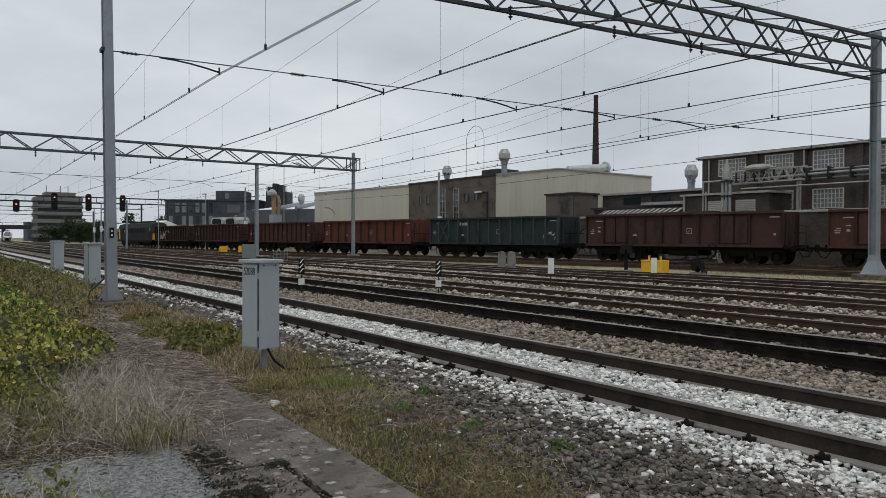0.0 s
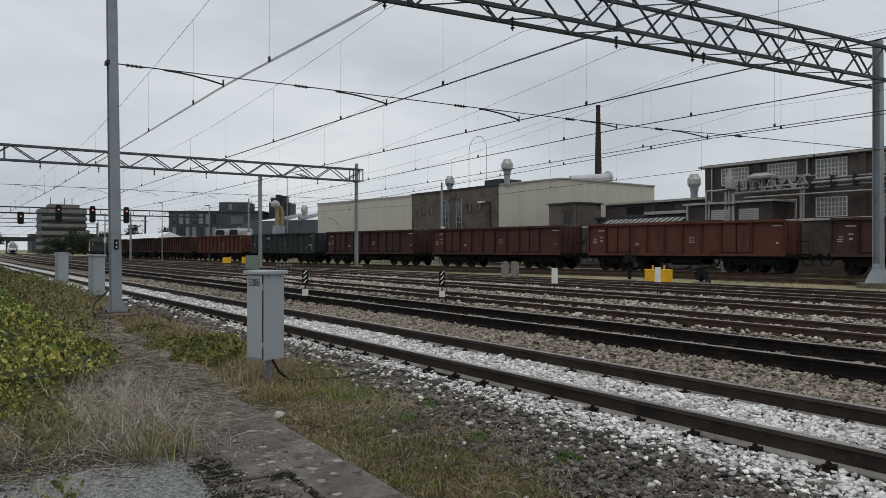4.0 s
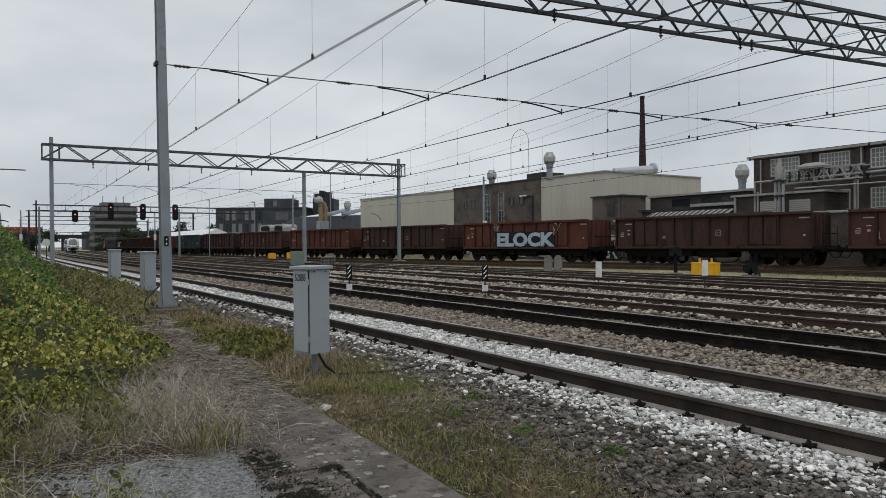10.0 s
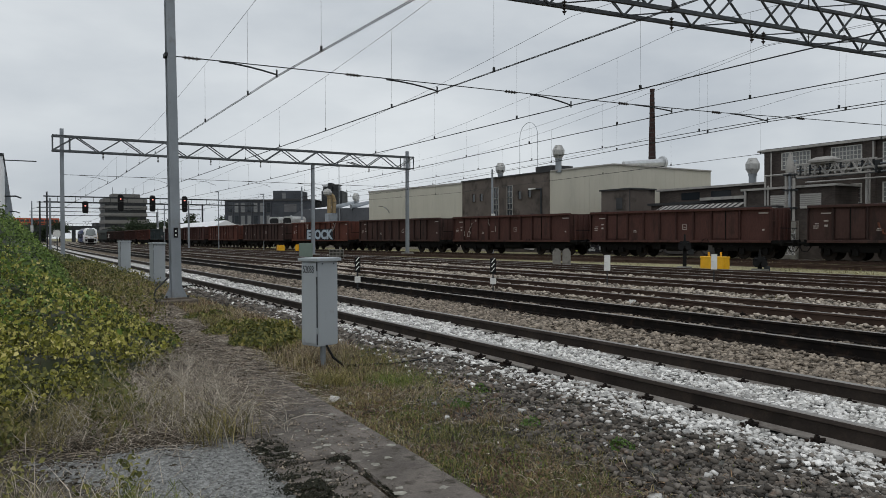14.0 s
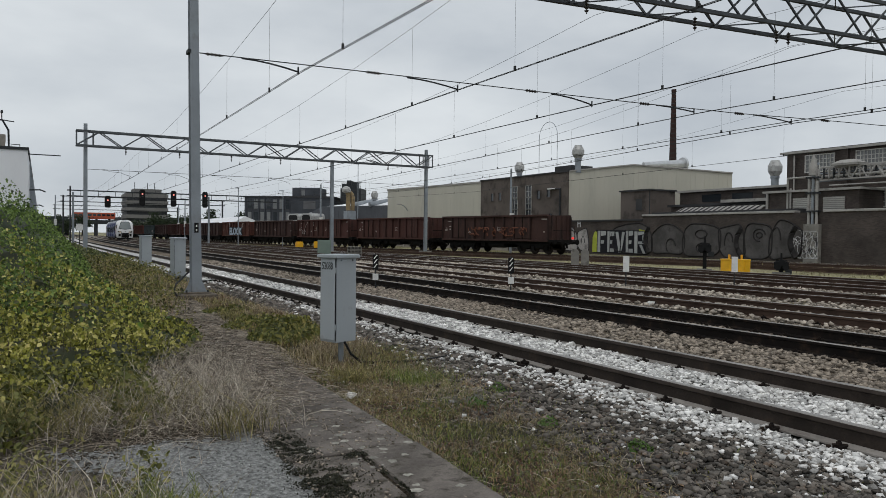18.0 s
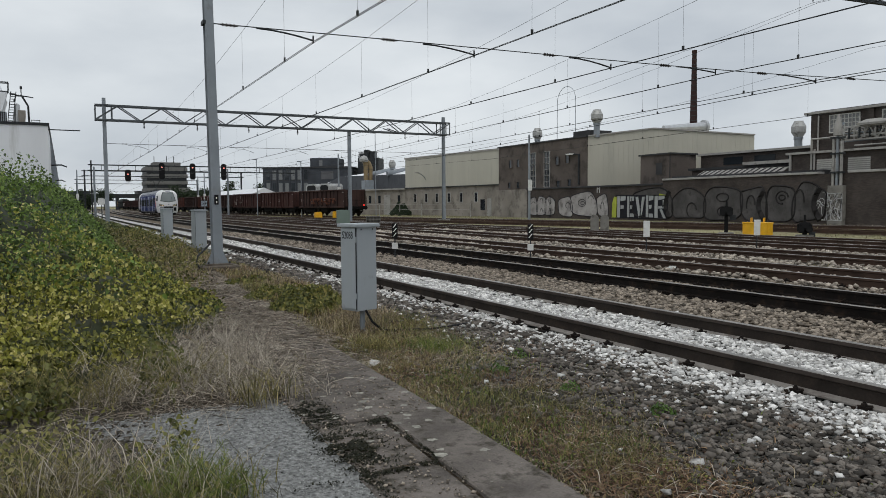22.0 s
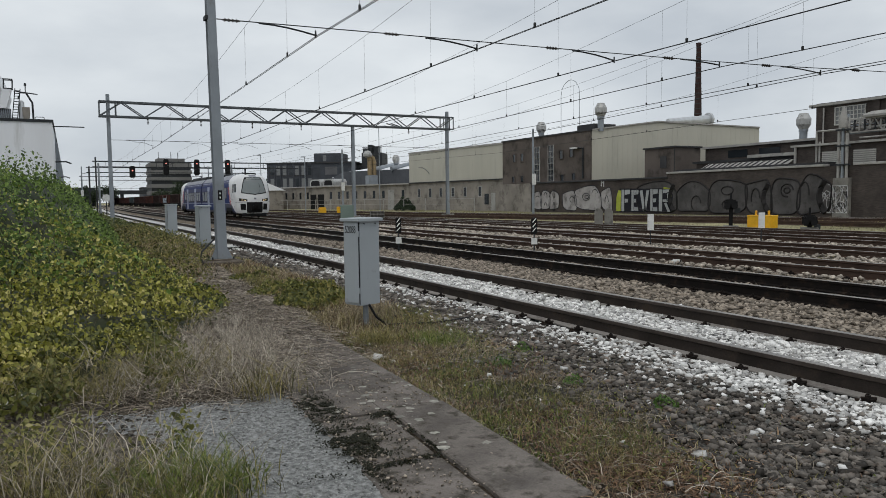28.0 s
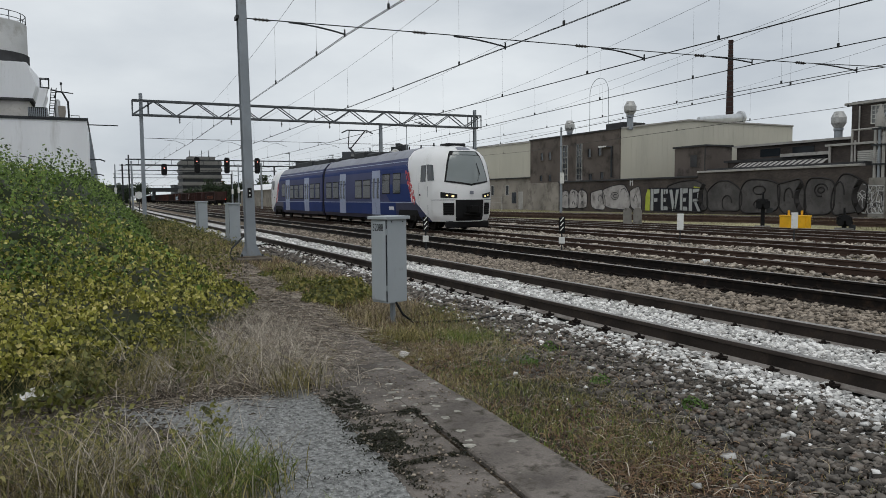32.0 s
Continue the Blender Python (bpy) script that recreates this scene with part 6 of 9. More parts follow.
NOSE_DEPTH = 0.95


def nose_front(z):
    """How far the nose lies from the train's zero at height z, and the half width there."""
    ys = ((0.42, 0.1), (0.6, 0.04), (1.3, 0.0), (1.7, 0.0), (2.0, 0.05), (2.6, 0.2), (3.1, 0.36), (3.35, 0.5), (3.5, 0.75), (3.6, 1.1), (3.7, 1.8), (3.72, 2.2))
    ws = ((0.42, 1.27), (0.62, 1.37), (1.2, 1.4), (2.2, 1.4), (2.85, 1.35), (3.2, 1.24), (3.52, 0.96), (3.68, 0.55), (3.72, 0.3))
    return float(np.interp(z, *zip(*ys))) - 0.4, float(np.interp(z, *zip(*ws)))


def nose_point(u, z, out=0.0):
    """A point of the nose; u runs from -1 to 1 across it, and further along its flanks."""
    y0, w = nose_front(z)
    a = max(-1.0, min(1.0, u)) * math.pi / 2
    x = w * math.copysign(abs(math.sin(a)) ** 1.25, u)
    y = y0 + NOSE_DEPTH * (1 - abs(math.cos(a)) ** 1.25) + max(0.0, abs(u) - 1.0) * 2
    return Vector((x + out * math.sin(a), y - out * math.cos(a), z))


def nose_patch(us, zs, out, top=1.0):
    """A piece of the nose's skin: for each u its own lowest and highest z (zs), in eight rows."""
    bm = bm_new()
    grid = []
    for k in range(9):
        row = []
        for i, u in enumerate(us):
            lo, hi = zs(u) if callable(zs) else zs
            row.append(bm.verts.new(nose_point(u * (1 + (top - 1) * k / 8), lo + (hi - lo) * k / 8, out)))
        grid.append(row)
    for a, b in zip(grid, grid[1:]):
        for i in range(len(a) - 1):
            bm.faces.new((a[i], a[i + 1], b[i + 1], b[i]))
    return bm


def span(a, b, n):
    return [a + (b - a) * k / n for k in range(n + 1)]


def flank(bm, y0, y1, z0, z1, out, s):
    """A plate that lies on the car's flank; y0 and y1 may be pairs, for a slanted end."""
    def xs(z):
        return float(np.interp(z, [q[1] for q in BODY], [q[0] for q in BODY]))
    a0, b0 = y0 if isinstance(y0, tuple) else (y0, y0)
    a1, b1 = y1 if isinstance(y1, tuple) else (y1, y1)
    a = [Vector((s * (xs(z) + out), y, z)) for y, z in ((a0, z0), (a1, z0), ((a1 + b1) / 2, (z0 + z1) / 2), (b1, z1), (b0, z1), ((a0 + b0) / 2, (z0 + z1) / 2))]
    v = [bm.verts.new(p) for p in a]
    bm.faces.new((v[0], v[1], v[2], v[5]))
    bm.faces.new((v[5], v[2], v[3], v[4]))
    w = [bm.verts.new(Vector((s * (abs(p.x) - out - 0.03), p.y, p.z))) for p in a]
    for i, j in ((0, 1), (1, 2), (2, 3), (3, 4), (4, 5), (5, 0)):
        bm.faces.new((v[i], v[j], w[j], w[i]))
    return bm


def add_cab(g, m):
    """The white driver's cab: nose skin, windscreen, lamps, coupler bay."""
    zs = [0.42, 0.53, 0.7, 0.9, 1.22, 1.4, 1.6, 1.9, 2.2, 2.6, 2.85, 3.05, 3.2, 3.36, 3.52, 3.62, 3.7]
    us = span(-1, 1, 28)
    bm = bm_new()
    rings = []
    for z in zs:
        front = [nose_point(u, z) for u in us]
        w = front[-1].x
        back = max(border_y(z), front[-1].y + 0.02)
        rings.append([Vector((-w, back, z))] + front + [Vector((w, back, z))])
    vs = [[bm.verts.new(p) for p in r] for r in rings]
    for a, b in zip(vs, vs[1:]):
        for i in range(len(a) - 1):
            bm.faces.new((a[i], a[i + 1], b[i + 1], b[i]))
    bm.faces.new(vs[-1])
    bm.faces.new(vs[0][::-1])
    cab = part("cab", bm, PAINT_WHITE, g, "white rounded driver's cab", True)
    cab.matrix_basis = m
    ws = span(-0.52, 0.52, 16)
    part("windscreen", nose_patch(ws, lambda u: (1.98 + 0.28 * abs(u), 3.17), 0.022, 0.8), SCREEN, cab, "large upright windscreen", True)
    part("screen_surround", nose_patch([u * 1.08 for u in ws], lambda u: (1.9 + 0.3 * abs(u), 3.36), 0.012, 0.78), RUBBER, cab, "black windscreen surround", True)
    part("front_display", nose_patch(span(-0.36, 0.36, 10), (3.2, 3.33), 0.02), SCREEN, cab, "dim display band over the windscreen", True)
    part("roof_panel", nose_patch(span(-0.24, 0.24, 8), (3.41, 3.55), 0.012), ROOFGREY, cab, "grey roof lamp panel")
    part("wiper", pipe(bm_new(), [nose_point(0.2, 2.1, 0.05), nose_point(0.28, 2.4, 0.05), nose_point(0.24, 2.85, 0.05)], 0.014, 5), RUBBER, cab)
    # the bay's inner shade is a flat black patch on the nose skin
    part("coupler_bay", nose_patch(span(-0.36, 0.36, 12), (0.46, 1.33), 0.012), BLACK, cab, "black patch for the shaded hollow of the coupler bay")
    c = bm_new()
    bx(c, -0.2, 0.2, -0.72, -0.2, 0.78, 1.08)
    bx(c, -0.34, 0.34, -0.62, -0.3, 0.68, 0.78)
    tube(c, (-0.3, -0.5, 0.72), (0.35, -0.5, 0.66), 0.07, None, 8)
    part("coupler", bevelled(c, 0.03), UNDER, cab, "dark automatic coupler")
    for s in (-1, 1):
        part("headlight_housing", nose_patch([s * u for u in span(0.33, 0.66, 8)], lambda u: (1.4 + 0.12 * max(0, abs(u) - 0.5), 1.56 + 0.3 * (abs(u) - 0.33)), 0.015), RUBBER, cab)
        part("headlight", nose_patch([s * u for u in span(0.385, 0.435, 3)], (1.44, 1.51), 0.026), LED, cab, "lit headlight")
        part("headlight", nose_patch([s * u for u in span(0.5, 0.54, 3)], (1.48, 1.54), 0.026), LED, cab, "lit headlight")
        part("bumper_line", nose_patch([s * u for u in span(0.37, 0.98, 12)], (1.31, 1.335), 0.012), ROOFGREY, cab)
        grille = part("bumper_grille", nose_patch([s * u for u in span(0.385, 0.6, 6)], (0.7, 1.2), 0.02), RUBBER, cab)
        for k in range(5):
            part("grille_slat", nose_patch([s * u for u in span(0.4, 0.585, 6)], (0.75 + k * 0.09, 0.79 + k * 0.09), 0.035), UNDER, grille)
        part("cab_window", nose_patch([s * u for u in span(0.8, 1.12, 8)], lambda u: (2.13, 2.8 + 0.1 * (abs(u) - 0.9)), 0.014), TRAINGLASS, cab)
        part("cab_door_window", flank(bm_new(), 1.1, 1.62, 2.1, 2.8, 0.014, s), TRAINGLASS, cab)
        part("door_seam", flank(bm_new(), 0.9, 0.925, 0.7, 2.95, 0.006, s), ROOFGREY, cab)
        part("door_seam", flank(bm_new(), 1.8, 1.825, 1.05, 2.95, 0.006, s), ROOFGREY, cab)
        part("door_handle", flank(bm_new(), 1.66, 1.72, 1.5, 1.58, 0.03, s), RUBBER, cab)
        # red and white emblem made of loose patches
        rnd = random.Random(4)
        for k in range(18):
            z = 1.15 + 1.45 * k / 18
            y = 2.35 + 0.52 * (z - 1.15) + 0.17 * math.sin(k * 1.9) + rnd.uniform(-0.06, 0.06)
            w = rnd.uniform(0.04, 0.14)
            patch = [(y - w, z), (y + w * 0.6, z - 0.05), (y + w, z + 0.08), (y + w * 0.3, z + 0.15), (y - w * 0.8, z + 0.1)]
            fx = W + 0.03
            part("emblem_patch", slab_of(bm_new(), patch, 0.004, Matrix(((0, 0, s, s * fx), (1, 0, 0, 0), (0, 1, 0, 0), (0, 0, 0, 1)))), LIONRED, cab, "red heraldic decal")
        part("white_stripe", flank(bm_new(), (2.2, 3.1), (2.62, 3.36), 1.22, 2.9, 0.006, s), PAINT_WHITE, cab)
        part("side_skirt", flank(bm_new(), (0.85, 2.16), 4.5, 0.5, 1.2, 0.008, s), PAINT_DARK, cab, "dark skirt round the front bogie")
        # shade under the bogie arch, put on as a flat black plate
        part("arch_shade_plate", flank(bm_new(), (1.65, 2.0), (4.3, 4.05), 0.42, 0.88, 0.014, s), BLACK, cab)
        for y in (2.2, 3.7):
            part("axle_box", tube(bm_new(), (s * 1.36, y, 0.5), (s * 1.44, y, 0.5), 0.17, 0.13, 12), UNDER, cab)
    part("badge", nose_patch(span(-0.07, 0.07, 4), (1.55, 1.69), 0.02), ROOFGREY, cab)
    part("snow_plough", bevelled(bx(bm_new(), -1.0, 1.0, -0.1, 0.1, 0.16, 0.44), 0.05), BLACK, cab)
    return cab


def make_flirt():
    g = thing("passenger_train", "two-car electric train, blue flanks and white cabs", "train")
    add_cab(g, pose(0, 0, 0))
    add_cab(g, pose(0, TRAIN_LEN, 0, 0, 0, 180))
    for y0, y1, back in ((3.3, 16.1, 1), (16.6, TRAIN_LEN - 3.3, -1)):
        ends = [body_ring(0, back=1), body_ring(y1)] if back > 0 else [body_ring(y0), body_ring(0, back=-1)]
        car = part("car_body", loft(bm_new(), ends, close=False, caps=True), PAINT_GREY, g, "blue car body", True)
        for s in (-1, 1):
            a, b = (y0 - 0.15, y1) if back > 0 else (y0, y1 + 0.15)
            c, d = (4.5, y1) if back > 0 else (y0, TRAIN_LEN - 4.5)
            e, f = ((2.2, 2.3), y1) if back > 0 else (y0, (TRAIN_LEN - 2.2, TRAIN_LEN - 2.3))
            part("upper_band", flank(bm_new(), a, b, 2.72, 2.9, 0.005, s), PAINT_BLUE, car)
            part("lower_panel", flank(bm_new(), c, d, 0.62, 1.2, 0.005, s), PAINT_BLUE, car)
            part("pale_line", flank(bm_new(), e, f, 1.2, 1.235, 0.011, s), PAINT_DOOR, car)
            part("skirt", flank(bm_new(), c, d, 0.43, 0.62, 0.004, s), PAINT_DARK, car)
            part("cantrail", flank(bm_new(), a, b, 3.06, 3.09, 0.01, s), PAINT_DOOR, car)
            part("blue_front_panel", flank(bm_new(), (2.42, 3.1), (5.2, 7.4), 1.25, 2.71, 0.004, s), PAINT_BLUE, car) if back > 0 else None
            part("logo_bar", flank(bm_new(), 4.75, 5.35, 0.86, 1.02, 0.01, s), PAINT_WHITE, car, "white mark on the flank") if back > 0 else None
        roof = [(x, z) for x, z in BODY if z > 3.1]
        rr = [[Vector((sx * x, y, z + 0.012)) for sx, (x, z) in [(1, q) for q in roof] + [(-1, q) for q in roof[-2::-1]]] for y in (y0, y1)]
        part("roof", loft(bm_new(), rr, close=False, caps=False), ROOFGREY, car, smooth=True)
    part("bellows", loft(bm_new(), [body_ring(y, k) for y, k in ((16.1, 0.97), (16.2, 0.94), (16.3, 0.97), (16.4, 0.94), (16.5, 0.97), (16.6, 0.94))], close=False), RUBBER, g, "black gangway bellows")
    windows = ((3.94, 4.8, 1.66), (5.27, 6.2, 1.66), (7.95, 9.0, 1.45), (9.25, 10.28, 1.45), (13.25, 14.3, 1.45), (14.6, 15.6, 1.45), (17.1, 18.0, 1.45), (18.35, 19.3, 1.45), (21.0, 21.95, 1.45), (22.3, 23.3, 1.45), (23.65, 24.6, 1.45), (26.15, 27.1, 1.6))
    doors = ((6.55, 7.7), (11.95, 13.0), (19.6, 20.75), (24.8, 25.95))
    for s in (-1, 1):
        for a, c, z in windows:
            fr = part("window_frame", flank(bm_new(), a - 0.04, c + 0.04, z - 0.05, z + 0.92, 0.012, s), RUBBER, g)
            part("window", flank(bm_new(), a, c, z, z + 0.87, 0.017, s), TRAINGLASS, fr)
            part("window_bar", flank(bm_new(), a, c, z + 0.6, z + 0.625, 0.021, s), RUBBER, fr)
        for a, c in doors:
            mid = (a + c) / 2
            for p, q in ((a, mid - 0.015), (mid + 0.015, c)):
                leaf = part("door", flank(bm_new(), p, q, 0.6, 2.78, 0.02, s), PAINT_DOOR, g, "pale sliding door leaf")
                part("door_window", flank(bm_new(), p + 0.16, q - 0.16, 1.4, 2.4, 0.026, s), TRAINGLASS, leaf)
    for y0, y1, z in ((8.2, 10.2, 3.8), (10.5, 12.3, 3.95), (15.0, 16.0, 3.82), (17.0, 20.5, 3.9), (21.0, 25.5, 3.95), (26.2, 27.5, 3.85)):
        part("roof_equipment", bevelled(bx(bm_new(), -0.75, 0.75, y0, y1, 3.55, z), 0.06), DARKSTEEL, g, "dark roof equipment box")
    part("roof_equipment", bevelled(bx(bm_new(), -0.45, 0.45, 0.95, 1.7, 3.5, 3.74), 0.04), RUBBER, g, "dark aerial box on the cab roof")
    for y in (2.6, 4.0, 5.4):
        part("aerial", tube(bm_new(), (-0.3, y, 3.68), (-0.3, y, 3.86), 0.05, 0.03, 8), RUBBER, g)
    pn = bm_new()
    tube(pn, (-0.5, 13.6, 3.8), (0.5, 13.6, 3.8), 0.05, None, 6)
    bx(pn, -0.4, 0.4, 13.4, 14.6, 3.6, 3.76)
    bar(pn, (0, 13.7, 3.8), (0, 15.3, 4.45), 0.09, 0.09)
    for x in (-0.3, 0.3):
        bar(pn, (x * 0.3, 15.3, 4.45), (x * 1.6, 13.9, 5.35), 0.05, 0.05)
    part("pantograph", pn, DARKSTEEL, g, "raised pantograph")
    part("pantograph_head", pipe(bm_new(), [(-0.95, 13.85, 5.22), (-0.6, 13.85, 5.38), (0.6, 13.85, 5.38), (0.95, 13.85, 5.22)], 0.04, 6), DARKSTEEL, g)
    for y in (2.95, 16.35, TRAIN_LEN - 2.95):
        add_bogie(g, y, (-1.2, 1.2))
    part("underframe", bx(bm_new(), -1.15, 1.15, 6.5, 14.0, 0.3, 0.5), UNDER, g)
    part("underframe", bx(bm_new(), -1.15, 1.15, 18.5, TRAIN_LEN - 6.5, 0.3, 0.5), UNDER, g)
    return g


FLIRT = make_flirt()


def flirt_pose(t):
    y = 27.0 + 8.2 * (32.0 - t)
    a = math.atan((track_x(T[2], y + 30) - track_x(T[2], y)) / 30)
    return pose(track_x(T[2], y), y, 0, 0, 0, -math.degrees(a))


# ---------------------------------------------------------------- near side: path, cabinets, signs
MOSSY = mat("mossy_concrete_slab", (0.174, 0.153, 0.137), 0.94, 0, 0.45, 3.5, 80, 1.0, (0.06, 0.053, 0.042), 0.6, 7, spread=0.08)


def path_edge(y):
    """The path's edge towards the tracks."""
    return float(np.interp(y, (-4, 3.1, 5.3, 8.9, 12.5, 18, 24), (2.15, 2.5, 2.64, 2.77, 2.91, 3.3, 3.6)))


def make_path():
    tops = []
    p = thing("concrete_path", "old mossy concrete slab path beside the tracks", "path", kind="structure")
    y = -3.05
    i = 0
    while y < 17:
        y2 = y + 2.02
        a, b = path_edge(y), path_edge(y2)
        w = 0.48 + 0.04 * math.sin(i * 2.1)
        top = -0.165 + random.uniform(-0.008, 0.008)
        tops.append((y, y2, a - w, b, top))
        rings = [[Vector((a - w, y + 0.012, z)), Vector((a, y + 0.012, z)), Vector((b, y2 - 0.012, z)), Vector((b - w, y2 - 0.012, z))] for z in (-0.34, top)]
        part("slab", bevelled(loft(bm_new(), rings), 0.012), MOSSY, p)
        y, i = y2, i + 1
    y = -2.98
    while y < 7.6:
        y2 = y + 1.0
        a, b = path_edge(y) - 0.505, path_edge(y2) - 0.505
        w = 0.52 + 0.03 * math.sin(y * 3)
        tilt = random.uniform(-0.008, 0.008)
        tops.append((y, y2, a - w, b, -0.172 + tilt))
        rings = [[Vector((a - w, y + 0.018, z)), Vector((a, y + 0.018, z)), Vector((b, y2 - 0.018, z)), Vector((b - w, y2 - 0.018, z))] for z in (-0.34, -0.172 + tilt)]
        part("slab", bevelled(loft(bm_new(), rings), 0.014), MOSSY, p)
        y = y2
    return tops


SLAB_TOPS = make_path()


def slab_top(x, y):
    """Height of the slab under a point, or None beside the path."""
    for y0, y1, x0, x1, z in SLAB_TOPS:
        if y0 + 0.02 < y < y1 - 0.02 and x0 + 0.02 < x < x1 - 0.02:
            return z
    return None


def make_cabinet(m, a, b, z0, z1, label, posts, marks=True):
    """A trackside cabinet on legs: local x along one face, y along the other, its near corner at 0, 0."""
    g = thing("trackside_cabinet", label, "cabinet", m, group="trackside cabinets")
    part("body", bevelled(bx(bm_new(), 0, a, 0, b, z0, z1), 0.008, 2), CABINET, g)
    part("lid", bevelled(loft(bm_new(), [[Vector((x, y, z)) for x, y in ((-0.035, -0.035), (a + 0.035, -0.035), (a + 0.035, b + 0.035), (-0.035, b + 0.035))] for z in (z1 - 0.012, z1 + 0.03)] + [[Vector((x, y, z1 + 0.036)) for x, y in ((0.05, 0.05), (a - 0.05, 0.05), (a - 0.05, b - 0.05), (0.05, b - 0.05))]]), 0.006), CABINET, g, "grey overhanging lid")
    part("door", bevelled(bx(bm_new(), -0.014, 0.002, 0.02, b - 0.015, z0 + 0.03, z1 - 0.03), 0.004), CABINET, g, "grey hinged door")
    part("door_gap", bx(bm_new(), -0.004, 0.0, 0.004, 0.018, z0 + 0.02, z1 - 0.02), BLACK, g)
    for z in (z0 + 0.16, z1 - 0.2):
        part("hinge", tube(bm_new(), (-0.012, 0.006, z), (-0.012, 0.006, z + 0.07), 0.013, None, 8), CABINET, g)
    for x in (a * 0.22, a * 0.78):
        part("bolt", tube(bm_new(), (x, -0.002, z1 - 0.04), (x, -0.012, z1 - 0.04), 0.009, None, 6), BLACK, g)
    for x, y in posts:
        part("leg", tube(bm_new(), (x, y, -0.4), (x, y, z0 + 0.01), 0.036, None, 10), STEEL, g)
    if marks:
        ob = part("lettering", text_mesh("52088", 0.13, DARKSTEEL, 0.001, 0.001), None, g, "black stencilled number")
        ob.matrix_basis = Matrix.Translation((-0.0155, b / 2 + 0.004, z1 - 0.155)) @ Matrix(((0, 0, -1, 0), (-1, 0, 0, 0), (0, 1, 0, 0), (0, 0, 0, 1))) @ Matrix.Diagonal((0.62, 1, 1, 1))
    return g


make_cabinet(pose(3.29, 8.48, 0, 0, 0, 20.7), 0.34, 0.3, 0.1, 1.17, "grey trackside relay cabinet on a steel leg", ((0.2, 0.13),))
make_cabinet(pose(4.0, 24.5, 0, 0, 0, 8), 0.36, 0.42, 0.06, 1.27, "grey trackside relay cabinet near the mast", ((0.1, 0.2), (0.26, 0.2)), False)
make_cabinet(pose(4.28, 34.6, 0, 0, 0, 8), 0.42, 0.4, 0.0, 1.3, "grey trackside relay cabinet beside the ballast", ((0.1, 0.2), (0.3, 0.2)), False)

cable = single("ground_cable", pipe(bm_new(), [(3.42, 8.55, 0.12), (3.5, 8.5, -0.05), (3.62, 8.45, -0.16), (3.9, 8.5, -0.185), (4.25, 8.35, -0.18), (4.6, 8.45, -0.19), (4.95, 8.6, -0.2)], 0.016, 6), BLACK, "black cable lying on the ground by the cabinet", "cable", smooth=True)


def make_marker(x, y, z, label, s=1.0):
    """Striped black and white board over a white plate, on a stake."""
    g = thing("striped_marker", label, "track marker", pose(x, y, -0.2, 0, 0, -28), group="striped markers")
    part("stake", bx(bm_new(), -0.02, 0.02, 0.0, 0.03, -0.1, z + 0.5), DARKSTEEL, g)
    part("board", bevelled(bx(bm_new(), -0.09, 0.09, -0.02, 0.0, z, z + 0.46), 0.005), BLACK, g)
    for k in range(3):
        zz = z + 0.06 + k * 0.14
        part("stripe", slab_of(bm_new(), [(-0.065, zz), (-0.03, zz), (0.065, zz + 0.12), (0.03, zz + 0.12)], 0.004, Matrix(((1, 0, 0, 0), (0, 0, -1, -0.021), (0, 1, 0, 0), (0, 0, 0, 1)))), WHITE, g)
    part("white_plate", bevelled(bx(bm_new(), -0.09, 0.09, -0.03, -0.01, z - 0.32, z - 0.13), 0.005), WHITE, g)
    return g


make_marker(9.25, 20.5, 0.58, "striped track marker with white plate in the ballast")
make_marker(12.55, 17.95, 0.55, "striped track marker with white plate in the ballast")


def make_plate_stake(x, y, h):
    g = thing("plate_marker", "white plate on a thin stake between tracks", "track marker", pose(x, y, -0.2, 0, 0, -40), group="plate markers")
    part("stake", tube(bm_new(), (0, 0, -0.1), (0, 0, h), 0.022, None, 6), DARKSTEEL, g)
    part("plate", bevelled(bx(bm_new(), -0.1, 0.1, -0.045, -0.02, h - 0.52, h), 0.006), WHITE, g)
    return g


make_plate_stake(17.0, 17.75, 1.05)
make_plate_stake(20.55, 16.35, 1.05)


def make_yellow_box():
    g = thing("equipment_box", "yellow track equipment box with two lids", "equipment box", pose(30.3, 24.95, -0.2, 0, 0, -84))
    for k in (0, 1):
        b = part("box", bevelled(bx(bm_new(), k * 0.68, k * 0.68 + 0.66, 0, 0.5, 0.0, 0.62), 0.02, 2), YELLOW, g, "yellow lidded box")
        part("lid_edge", bevelled(bx(bm_new(), k * 0.68 - 0.015, k * 0.68 + 0.675, -0.015, 0.515, 0.56, 0.64), 0.015), YELLOW, b)
        part("handle", pipe(bm_new(), [(k * 0.68 + 0.33, 0.2, 0.63), (k * 0.68 + 0.33, 0.2, 0.85), (k * 0.68 + 0.33, 0.3, 0.85), (k * 0.68 + 0.33, 0.3, 0.63)], 0.025, 6), YELLOW, b)
    return g


make_yellow_box()


